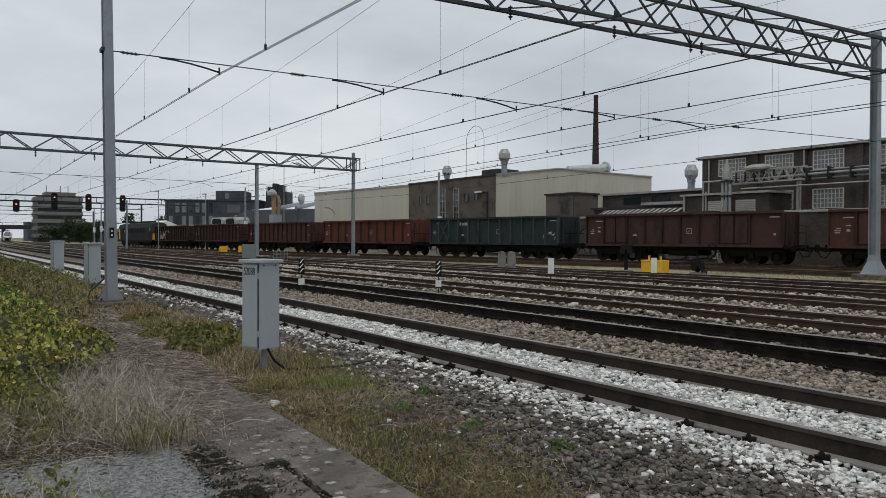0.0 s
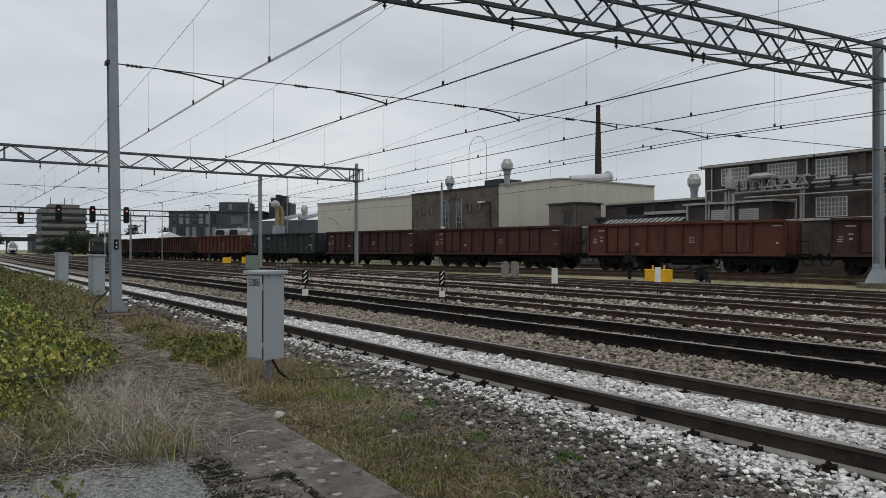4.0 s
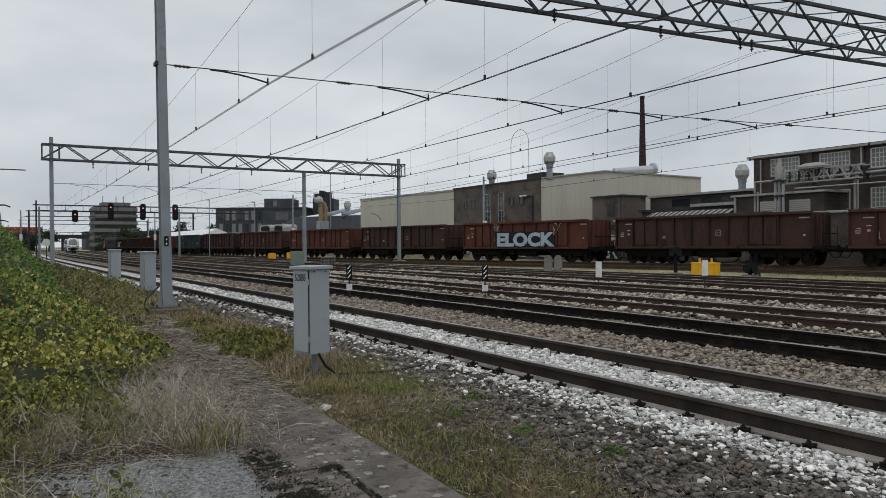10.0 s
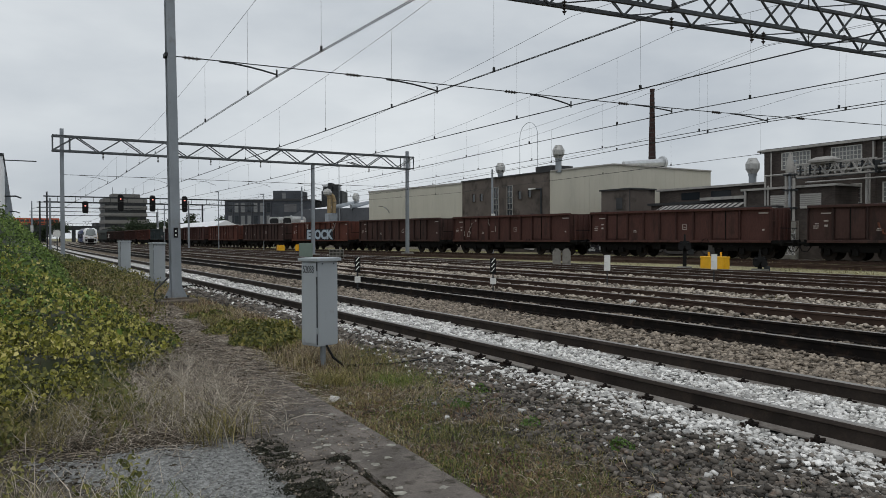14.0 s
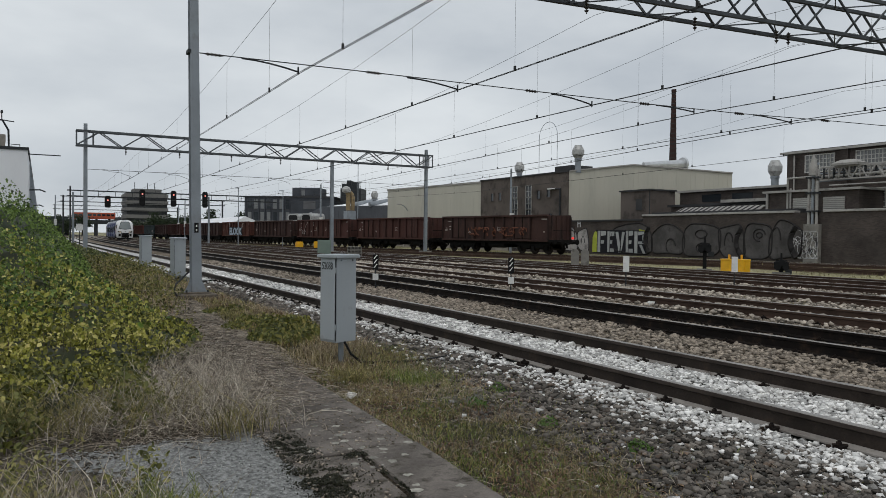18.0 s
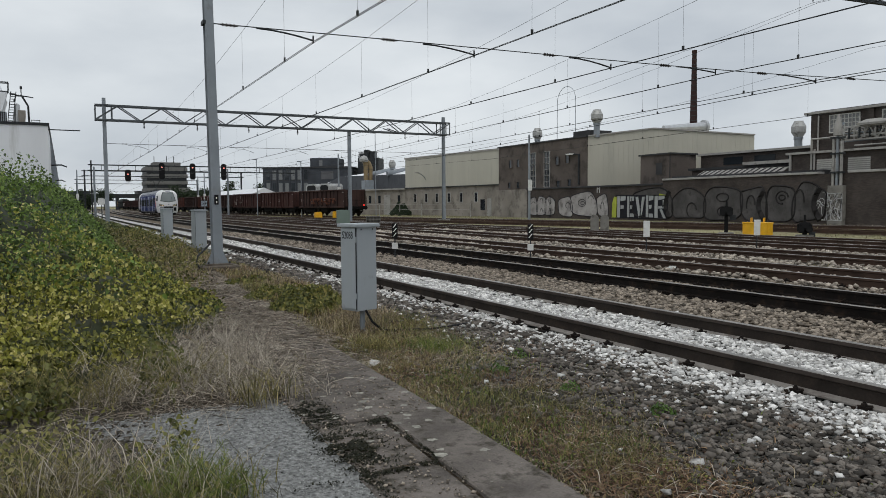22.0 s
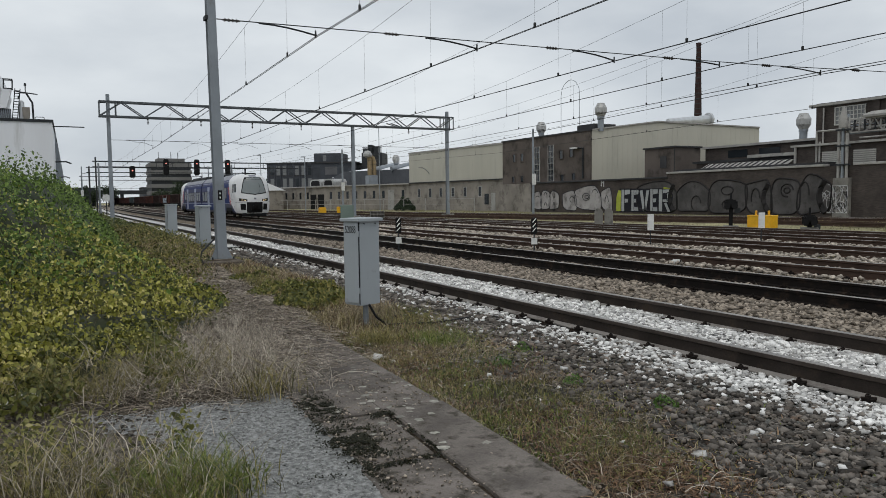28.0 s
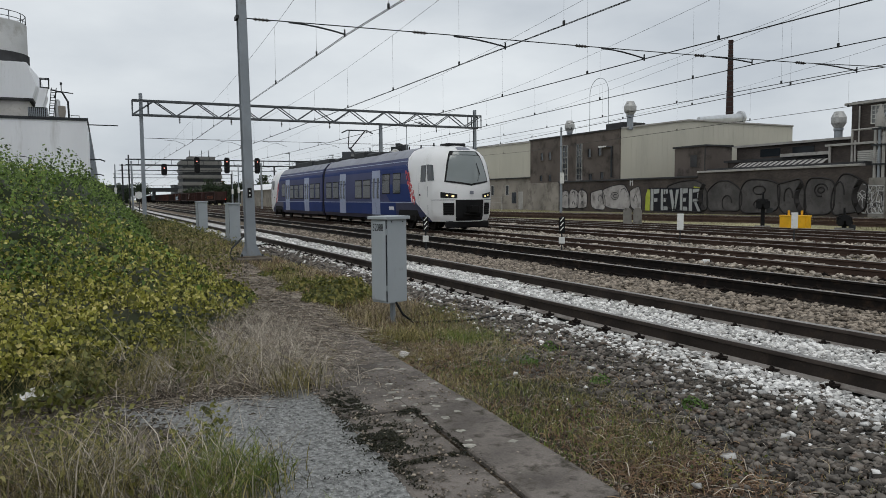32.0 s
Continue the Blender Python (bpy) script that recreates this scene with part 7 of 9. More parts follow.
def make_dwarf_signal(x, y, h):
    g = thing("dwarf_signal", "black ground shunting signal with round heads", "signal", pose(x, y, -0.2, 0, 0, -50), group="dwarf signals")
    part("base", bevelled(bx(bm_new(), -0.35, 0.35, -0.25, 0.25, -0.1, 0.18), 0.02), CONCRETE, g)
    part("post", bx(bm_new(), -0.09, 0.09, -0.07, 0.07, 0.15, h), BLACK, g)
    hd = part("head", bevelled(bx(bm_new(), -0.3, 0.3, -0.12, 0.12, h - 0.05, h + 0.42), 0.08, 3), BLACK, g, "black signal head")
    for u, v in ((-0.17, 0.1), (0.17, 0.1), (0.0, 0.3)):
        part("lamp_hood", tube(bm_new(), (u, -0.1, h + v), (u, -0.34, h + v + 0.02), 0.12, 0.14, 12), BLACK, hd)
        part("lens", tube(bm_new(), (u, -0.15, h + v), (u, -0.2, h + v), 0.09, 0.09, 10), GLASS, hd)
    part("top_lamp", tube(bm_new(), (0, 0, h + 0.4), (0, 0, h + 0.75), 0.06, 0.04, 8), BLACK, hd)
    part("plate", bx(bm_new(), 0.16, 0.42, -0.16, -0.13, h - 0.22, h + 0.02), DARKSTEEL, g)
    return g


make_dwarf_signal(28.5, 24.4, 1.0)
make_dwarf_signal(29.2, 20.75, 0.3)
for x, y in ((28.0, 20.1), (28.3, 18.3), (16.0, 10.35), (21.1, 11.7), (13.2, 12.9)):
    s = single("white_marker_block", bevelled(bx(bm_new(), -0.12, 0.12, -0.05, 0.05, -0.05, 0.12), 0.035, 2), WHITE, "small white painted marker block in the ballast", "marker block", "marker blocks", m=pose(x, y, -0.22, 0, 0, random.uniform(-70, -40)))


def make_twin_posts():
    g = thing("concrete_posts", "pair of grey concrete posts with round tops", "posts", pose(25.6, 30.2, -0.2, 0, 0, -40))
    for k in (-0.26, 0.26):
        out = [(k - 0.22, 0), (k + 0.22, 0), (k + 0.22, 0.85), (k + 0.1, 1.02), (k - 0.1, 1.02), (k - 0.22, 0.85)]
        part("post", bevelled(slab_of(bm_new(), out, 0.3, Matrix(((1, 0, 0, 0), (0, 0, -1, 0), (0, 1, 0, 0), (0, 0, 0, 1)))), 0.02), CONCRETE, g)
    return g


make_twin_posts()


def make_yard_clutter():
    g = thing("green_cabinet", "pale green lineside cabinet with double doors", "cabinet", pose(19.6, 54.5, -0.2, 0, 0, -20))
    GREEN = mat("pale_green_paint", (0.17, 0.22, 0.19), 0.6, 0, 0.1, 1, 20, 0.1)
    part("body", bevelled(bx(bm_new(), 0, 1.05, 0, 0.6, 0.1, 1.2), 0.02), GREEN, g)
    part("plinth", bx(bm_new(), -0.05, 1.1, -0.03, 0.63, -0.1, 0.1), CONCRETE, g)
    for x in (0.04, 0.54):
        part("door", bx(bm_new(), x, x + 0.47, -0.02, -0.002, 0.16, 1.12), GREEN, g)
    s = thing("duct_stack", "stack of hollow grey concrete ducts", "building material", pose(20.9, 51.5, -0.2, 0, 0, -24))
    for r in range(3):
        for c in range(4):
            d = part("duct", bm_new(), CONCRETE, s)
            bm = bm_new()
            x, z = c * 0.27, r * 0.25
            for e in ((x, x + 0.26, z, z + 0.04), (x, x + 0.26, z + 0.2, z + 0.24), (x, x + 0.04, z + 0.04, z + 0.2), (x + 0.22, x + 0.26, z + 0.04, z + 0.2)):
                bx(bm, e[0], e[1], 0, 1.2, e[2], e[3])
            bx(bm, x + 0.04, x + 0.22, 0.5, 0.55, z + 0.04, z + 0.2)
            bm.to_mesh(d.data)
            bm.free()
    y = thing("yellow_hydrant", "small yellow track box among dry grass", "equipment box", pose(26.6, 80, -0.2))
    part("body", bevelled(bx(bm_new(), -0.4, 0.4, -0.3, 0.3, 0, 0.8), 0.08, 2), YELLOW, y)
    y2 = copy_thing(y, pose(30.2, 84, -0.2, 0, 0, 30))
    for x, yy, h in ((41.9, 99.3, 12.0), (29.6, 96, 7.4), (24.7, 100.3, 7.8)):
        m = thing("lamp_post", "thin grey yard lamp post", "lamp post", pose(x, yy, -0.2), group="lamp posts")
        part("pole", tube(bm_new(), (0, 0, -0.1), (0, 0, h), 0.07, 0.05, 8), STEEL, m)
        part("lamp", bevelled(bx(bm_new(), -0.5, 0.1, -0.1, 0.1, h, h + 0.12), 0.03), STEEL, m)
    f = thing("yard_fence", "thin wire fence on posts before the store", "fence")
    for k in range(16):
        a = Vector((45.6, 78, 0)).lerp(Vector((30.5, 150, 0)), k / 15)
        part("fence_post", tube(bm_new(), a + Vector((0, 0, -0.3)), a + Vector((0, 0, 1.5)), 0.05, None, 6), COPING, f)
    for z in (0.7, 1.4):
        part("fence_rail", tube(bm_new(), (45.6, 78, z), (30.5, 150, z), 0.025, None, 5), COPING, f)
    return g


make_yard_clutter()


def make_litter():
    rnd = random.Random(3)
    for x, y, w in ((-0.3, 6.75, 0.15), (-0.52, 6.58, 0.19)):
        bm = bm_new()
        grid = [[bm.verts.new((w * (i / 6 - 0.5) * 1.3, w * (j / 4 - 0.5) * 0.8, rnd.uniform(0.0, 0.04) * (1 + (i in (2, 3))))) for i in range(7)] for j in range(5)]
        for j in range(4):
            for i in range(6):
                bm.faces.new((grid[j][i], grid[j][i + 1], grid[j + 1][i + 1], grid[j + 1][i]))
        ob = single("plastic_scrap", bm, WHITE, "crumpled white plastic scrap on the ground", "litter", "litter", m=pose(x, y, -0.16, 0, 0, rnd.uniform(-30, 30)))
        sol = ob.modifiers.new("thickness", "SOLIDIFY")
        sol.thickness = 0.006


make_litter()


# ---------------------------------------------------------------- graffiti on the yard wall
WALLSIDE = Matrix(((0, 0, -1, 0), (-1, 0, 0, 0), (0, 1, 0, 0), (0, 0, 0, 1)))


def wall_letter(g, y0, y1, z0, z1, fill, line, k, order, holes, label, r=0.05):
    """One swollen sprayed letter between y0 and y1: a fill, its outline and the loops inside it."""
    rnd = random.Random(k)
    w, h = abs(y1 - y0) / 2, (z1 - z0) / 2
    base = Matrix.Translation((48.494 - 0.004 * order, (y0 + y1) / 2, (z0 + z1) / 2)) @ WALLSIDE
    ph, am = rnd.uniform(0, 6), rnd.uniform(0.05, 0.14)
    out = []
    for a in np.linspace(0, 2 * math.pi, 30, endpoint=False):
        flat = 0.45 if math.sin(a) < 0 else 0.75
        out.append((w * math.copysign(abs(math.cos(a)) ** flat, math.cos(a)) * (1 + am * math.sin(2 * a + ph)), h * math.copysign(abs(math.sin(a)) ** flat, math.sin(a)) * (1 + am * math.cos(3 * a + ph))))
    part("graffiti", slab_of(bm_new(), out, 0.003, base), fill, g, label)
    ring = [base @ Vector((x, z, 0.004)) for x, z in out + out[:1]]
    part("graffiti", pipe(bm_new(), ring, r, 4), line, g)
    for hx, hz, hw, hh, part_of in holes:
        n = 18
        loop = [base @ Vector((w * (hx + hw * math.cos(2 * math.pi * q / n)), h * (hz + hh * math.sin(2 * math.pi * q / n)), 0.006)) for q in range(int(n * part_of) + 1)]
        part("graffiti", pipe(bm_new(), loop, r * 0.9, 4), line, g)


def block_letter(g, y0, y1, z0, z1, fill, line, strokes, order):
    """A narrow block letter of bars, given as fractions of its box, on a dark ground."""
    base = Matrix.Translation((48.468 - 0.003 * order, y0, z0)) @ WALLSIDE
    w, h = y0 - y1, z1 - z0
    for pts in strokes:
        part("graffiti", slab_of(bm_new(), [(a * w, c * h) for a, c in pts], 0.004, base), fill, g, "white block letter")
        part("graffiti", pipe(bm_new(), [base @ Vector((a * w, c * h, 0.005)) for a, c in pts + pts[:1]], 0.032, 4), line, g)


def make_wall_graffiti():
    g = thing("wall_graffiti", "sprayed silver, black and white lettering on the brick wall", "graffiti")
    GREYFILL = mat("dull_grey_spray", (0.085, 0.08, 0.078), 0.9, 0, 0.35, 0.8, 20, 0.1, (0.06, 0.055, 0.053), 0.5)
    PINKISH = mat("pale_pink_grey_spray", (0.36, 0.34, 0.33), 0.8, 0, 0.25, 0.9, 20, 0.1, (0.15, 0.14, 0.135), 0.5, 1.2)
    GREYLINE = mat("faded_black_spray", (0.03, 0.028, 0.028), 0.9, 0, 0.3, 1.5, 20, 0.1)
    WHITESPRAY = mat("white_spray", (0.37, 0.38, 0.38), 0.8, 0, 0.15, 0.8, 20, 0.1, (0.35, 0.35, 0.36), 0.35, 1.0)
    ring = (0.0, 0.1, 0.3, 0.35, 1.0)
    for i, (a, c, z0, z1, holes) in enumerate(((69.6, 67.9, 0.1, 2.1, ((0.1, 0.3, 0.4, 0.2, 0.5),)), (68.0, 66.2, 0.1, 2.2, ((0, 0.5, 0.3, 0.3, 0.6), (0, -0.6, 0.25, 0.3, 0.5))), (66.4, 64.6, 0.1, 2.1, ((0, 0.7, 0.18, 0.5, 1.0), (0, -0.7, 0.18, 0.5, 1.0))), (64.0, 61.5, 0.05, 2.1, ((0.35, 0.1, 0.3, 0.3, 0.7),)), (61.9, 57.6, 0.1, 2.55, ((-0.1, 0.1, 0.28, 0.3, 1.0), (-0.05, 0.08, 0.14, 0.14, 1.0), (0.55, 0.4, 0.2, 0.3, 0.5))), (57.6, 55.9, 0.1, 2.3, ((0, -0.3, 0.3, 0.6, 0.5),)))):
        wall_letter(g, a, c, z0, z1, PINKISH, LETTER_BLACK, 30 + i, i % 3, holes, "pale swollen letter", 0.04)
    for i, (a, c, z0, z1, holes) in enumerate(((52.5, 47.4, 0.0, 2.75, ()), (47.3, 43.8, 0.0, 2.55, ((0.2, -0.4, 0.3, 0.5, 0.8),)), (43.9, 39.9, 0.0, 2.7, ((0, 0.35, 0.3, 0.25, 1.0), (0.1, -0.5, 0.35, 0.3, 0.7))), (40.2, 37.6, 0.0, 2.6, ((-0.2, -0.1, 0.3, 0.6, 0.6),)), (37.8, 35.2, 0.0, 2.7, ((0.1, 0.3, 0.4, 0.35, 0.8), (0.1, 0.3, 0.2, 0.15, 1.0))), (35.4, 32.9, 0.0, 2.75, ((-0.6, 0.0, 0.3, 0.7, 0.4),)))):
        wall_letter(g, a, c, z0, z1, GREYFILL, GREYLINE, 50 + i, i % 3, holes, "dull grey swollen letter", 0.07)
        if i in (0, 3, 5):
            ring = [Vector((48.47, c + 0.35 + 0.5 * math.sin(q / 7 * 3.1), 0.1 + (z1 - 0.4) * q / 7)) for q in range(8)]
            part("graffiti", pipe(bm_new(), ring, 0.22, 4), GREYLINE, g, "broad black shadow stroke")
    part("graffiti", slab_of(bm_new(), [(-3.45, -1.15), (3.55, -1.2), (3.75, 0.4), (3.3, 1.0), (-3.2, 1.1), (-3.5, 0.2)], 0.003, Matrix.Translation((48.481, 51.6, 1.1)) @ WALLSIDE), LETTER_BLACK, g, "black shadow behind the letters")
    LIME = mat("lime_spray", (0.36, 0.4, 0.06), 0.8, 0, 0.3, 1, 20, 0.1)
    part("graffiti", slab_of(bm_new(), [(-0.35, -1.1), (0.3, -1.1), (0.35, 0.9), (0.0, 0.95), (-0.3, 0.3)], 0.003, Matrix.Translation((48.478, 55.0, 1.1)) @ WALLSIDE), LIME, g, "lime-yellow edge")
    part("graffiti", slab_of(bm_new(), [(-0.5, 0.75), (0.55, 0.3), (0.45, 1.0), (-0.45, 1.15)], 0.003, Matrix.Translation((48.478, 48.55, 1.1)) @ WALLSIDE), LIME, g, "lime-yellow edge")
    F = (((0, 0), (0.36, 0), (0.36, 1), (0, 1)), ((0.36, 0.74), (0.95, 0.78), (0.98, 1), (0.36, 1)), ((0.36, 0.38), (0.75, 0.4), (0.78, 0.58), (0.36, 0.58)))
    E = F + (((0.36, 0), (0.95, 0), (0.92, 0.2), (0.36, 0.2)),)
    V = (((0, 1), (0.34, 1), (0.66, 0), (0.34, 0)), ((0.66, 1), (1, 1), (0.66, 0), (0.45, 0)))
    R = (((0, 0), (0.32, 0), (0.32, 1), (0, 1)), ((0.32, 0.8), (0.9, 0.84), (0.85, 1), (0.32, 1)), ((0.68, 0.5), (0.95, 0.5), (0.95, 0.88), (0.68, 0.84)), ((0.32, 0.4), (0.9, 0.44), (0.9, 0.58), (0.32, 0.56)), ((0.4, 0.42), (0.66, 0.42), (1.0, 0), (0.72, 0)))
    for i, (a, c, glyph) in enumerate(((54.6, 53.3, F), (53.2, 52.15, E), (52.1, 50.75, V), (50.7, 49.65, E), (49.6, 48.1, R))):
        block_letter(g, a, c, 0.0 + 0.04 * (i % 2), 2.1 - 0.05 * (i % 3), WHITESPRAY, LETTER_BLACK, glyph, 0)
    f = bm_new()
    for a in ((-0.25, -0.12, 0, 0.8), (0.12, 0.25, 0, 0.8), (-0.12, 0.12, 0.35, 0.48)):
        bx(f, 48.49, 48.498, 57.4 + a[0], 57.4 + a[1], 2.45 + a[2], 2.45 + a[3])
    part("graffiti", f, SILVER, g, "small white painted letter")
    scrawl(g, 31.4, 32.5, 0.1, 2.0, LETTER_BLACK, 30, 48.146, 0.016, 21)
    scrawl(g, 31.4, 32.5, 0.1, 2.0, SILVER, 24, 48.143, 0.02, 27)
    scrawl(g, 32.6, 33.6, 0.1, 2.1, SILVER, 14, 48.49, 0.03, 22)
    return g


make_wall_graffiti()


# ---------------------------------------------------------------- stones, grass, thicket
RNG = np.random.default_rng(7)


def stuff(name, verts, faces, material, label, category, smooth=False):
    me = bpy.data.meshes.new(name)
    nv, nf, k = len(verts), len(faces), faces.shape[1]
    me.vertices.add(nv)
    me.vertices.foreach_set("co", np.asarray(verts, dtype=np.float32).ravel())
    me.loops.add(nf * k)
    me.loops.foreach_set("vertex_index", np.asarray(faces, dtype=np.int32).ravel())
    me.polygons.add(nf)
    me.polygons.foreach_set("loop_start", np.arange(0, nf * k, k, dtype=np.int32))
    me.update(calc_edges=True)
    if smooth:
        me.polygons.foreach_set("use_smooth", [True] * nf)
    me.materials.append(material)
    return tagged(new(name, me), label, category, kind="stuff")


def rand_rot(n):
    q = RNG.normal(size=(n, 4))
    q /= np.linalg.norm(q, axis=1)[:, None]
    w, x, y, z = q.T
    return np.stack([np.stack([1 - 2 * (y * y + z * z), 2 * (x * y - z * w), 2 * (x * z + y * w)], -1), np.stack([2 * (x * y + z * w), 1 - 2 * (x * x + z * z), 2 * (y * z - x * w)], -1), np.stack([2 * (x * z - y * w), 2 * (y * z + x * w), 1 - 2 * (x * x + y * y)], -1)], 1)


CHIP_V = np.array([(x, y, z) for x in (-1, 1) for y in (-1, 1) for z in (-1, 1)]) * 0.66
CHIP_F = np.array([(0, 1, 3), (0, 3, 2), (4, 6, 7), (4, 7, 5), (0, 4, 5), (0, 5, 1), (2, 3, 7), (2, 7, 6), (0, 2, 6), (0, 6, 4), (1, 5, 7), (1, 7, 3)])


def stones(name, xy, size, z, material, label):
    """Broken stones, each of its own shape, lying on the bed."""
    n = len(xy)
    shape = (CHIP_V[None] + RNG.uniform(-0.34, 0.34, (n, 8, 3))) * RNG.uniform(0.65, 1.25, (n, 1, 3))
    v = np.einsum("nij,nkj->nki", rand_rot(n), shape)
    v[:, :, 2] *= 0.62
    v *= size[:, None, None]
    v[:, :, 0] += xy[:, 0, None]
    v[:, :, 1] += xy[:, 1, None]
    v[:, :, 2] += z[:, None]
    f = CHIP_F[None] + (np.arange(n) * 8)[:, None, None]
    return stuff(name, v.reshape(-1, 3), f.reshape(-1, 3), material, label, "ballast")


def scatter(n, x0, x1, y0, y1, power=1.0):
    """Points, denser towards y0."""
    y = y0 + (y1 - y0) * RNG.random(n) ** power
    return np.stack([RNG.uniform(x0, x1, n), y], 1)


def off_rails(xy, c, w=0.07):
    d = np.abs(np.abs(xy[:, 0] - c) - 0.7535)
    return xy[d > w + 0.02]


STONE_WHITE = mat("white_limestone", (0.65, 0.638, 0.618), 0.85, 0, 0.15, 6, 60, 0.15, (0.28, 0.265, 0.245), 0.45, 8, spread=-0.5)
STONE_GREY = mat("grey_ballast_stone", (0.126, 0.112, 0.098), 0.8, 0, 0.25, 6, 60, 0.15, (0.16, 0.11, 0.08), 0.35, 8, spread=-0.75)
STONE_BROWN = mat("brown_ballast_stone", (0.25, 0.212, 0.172), 0.9, 0, 0.25, 6, 60, 0.15, (0.14, 0.115, 0.095), 0.35, 8, spread=-0.65)


def bed(xy, lift=0.0):
    return np.array([surface(x, y) for x, y in xy]) + lift + RNG.uniform(-0.01, 0.015, len(xy))


WHITE_FROM = (4.92, 4.93, 4.95, 4.97, 5.05, 5.19, 5.31, 5.25)


def white_edge(y):
    """Where the white stone begins on the side of the path."""
    return np.interp(y, (2.0, 3.0, 4.0, 5.0, 6.5, 8.0, 10, 14), WHITE_FROM)


def grass_edge(y):
    """Where the verge's growth gives way to stones."""
    return np.interp(y, (2.0, 2.8, 3.6, 5.1, 7.3, 9.6, 14, 22), (3.3, 3.4, 3.62, 3.9, 4.32, 4.6, 4.7, 4.8))


# white ballast of the near track, between and beside the rails
xy = np.concatenate([scatter(46000, 4.0, 8.05, 1.5, 16, 1.3), scatter(13000, 4.75, 8.0, 15, 42, 1.3)])
xy = off_rails(xy, T[0])
keep = RNG.random(len(xy)) < np.interp(xy[:, 0] - white_edge(xy[:, 1]), (-0.25, -0.05, 0.15, 0.3), (0.02, 0.15, 0.75, 1)) * np.interp(xy[:, 0], (7.5, 7.8, 8.05), (1, 0.5, 0.1))
xy = xy[keep]
size = RNG.uniform(0.018, 0.036, len(xy)) * RNG.choice([0.7, 1, 1, 1.25], len(xy)) * np.interp(xy[:, 1], (2, 12, 40), (0.95, 1.15, 2.2))
inner = np.abs(xy[:, 0] - T[0]) < 0.68
stones("white_ballast", xy, size, bed(xy, 0.012) + inner * 0.03, STONE_WHITE, "clean white crushed stone between the near rails")
# dull stones at the foot of the bed
xy = scatter(34000, 3.0, 5.5, 1.5, 24, 1.5)
keep = RNG.random(len(xy)) < np.interp(xy[:, 0] - grass_edge(xy[:, 1]), (-0.7, -0.25, 0.05, 0.3), (0.02, 0.1, 0.7, 1)) * np.interp(xy[:, 0] - white_edge(xy[:, 1]), (0.0, 0.35), (1, 0.25)) * np.interp(xy[:, 1], (1.5, 8, 24), (1, 0.95, 0.8))
xy = xy[keep]
stones("grey_ballast", xy, RNG.uniform(0.014, 0.038, len(xy)) * np.interp(xy[:, 1], (2, 12, 24), (0.95, 1.15, 1.7)) * RNG.choice([0.7, 1, 1, 1.15], len(xy)), bed(xy, 0.006), STONE_GREY, "dull grey-brown stones along the foot of the ballast")
# odd white stones strewn on the verge
xy = np.concatenate([scatter(50, 2.9, 4.9, 2, 12, 1.0), scatter(110, 4.3, 5.0, 2, 12, 1.0)])
xy = np.concatenate([xy, [(2.81, 6.82), (3.47, 3.17), (2.9, 6.6)]])
stones("strewn_white_stones", xy, np.concatenate([RNG.uniform(0.01, 0.036, len(xy) - 3), [0.065, 0.05, 0.03]]), bed(xy, 0.02), STONE_WHITE, "single white stones strewn over the dry verge")
# brown ballast
xy = np.concatenate([scatter(27000, 7.75, 13.3, 3, 20, 1.2), scatter(9000, 7.8, 13.4, 20, 45, 1.2)])
xy = off_rails(xy, T[1])
keep = RNG.random(len(xy)) < np.interp(xy[:, 0], (7.75, 8.1, 9.6, 13.3), (0.4, 1, 0.9, 0.75))
xy = xy[keep]
stones("brown_ballast", xy, RNG.uniform(0.024, 0.05, len(xy)) * np.interp(xy[:, 1], (3, 15, 45), (0.95, 1.15, 1.9)), bed(xy, 0.012), STONE_BROWN, "brown-grey ballast between the tracks")
xy = np.concatenate([scatter(20000, 12.8, 25.5, 5, 42, 1.2)])
for c in T[2:]:
    xy = off_rails(xy, c)
stones("yard_ballast", xy, RNG.uniform(0.035, 0.07, len(xy)) * np.interp(xy[:, 1], (5, 42), (0.9, 1.7)), bed(xy, 0.07), mat("yard_ballast_stone", (0.36, 0.315, 0.265), 0.9, 0, 0.25, 6, 60, 0.15, (0.14, 0.12, 0.105), 0.35, 8, spread=-0.6), "grey-brown ballast across the yard tracks")


def blades(name, xy, h, material, label, width=0.006, lean=0.5, z=None, category="grass"):
    """Curved grass blades or stalks, one island each."""
    n = len(xy)
    a = RNG.uniform(0, 2 * np.pi, n)
    b = a + np.pi / 2 + RNG.uniform(-0.6, 0.6, n)
    ln = lean * h * RNG.uniform(0.2, 1.2, n)
    zz = bed(xy, -0.02) if z is None else z
    base = np.stack([xy[:, 0], xy[:, 1], zz], 1)
    side = np.stack([np.cos(b), np.sin(b), np.zeros(n)], 1) * (width * RNG.uniform(0.7, 1.5, n))[:, None]
    out = np.stack([np.cos(a), np.sin(a), np.zeros(n)], 1)
    mid = base + out * (ln * 0.35)[:, None] + np.array([0, 0, 1]) * (h * 0.6)[:, None]
    tip = base + out * ln[:, None] + np.array([0, 0, 1]) * (h * RNG.uniform(0.75, 1.0, n))[:, None]
    v = np.stack([base - side, base + side, mid - side * 0.8, mid + side * 0.8, tip], 1).reshape(-1, 3)
    i = (np.arange(n) * 5)[:, None]
    f = np.concatenate([i + [[0, 1, 3]], i + [[0, 3, 2]], i + [[2, 3, 4]]], 0)
    return stuff(name, v, f, material, label, category)


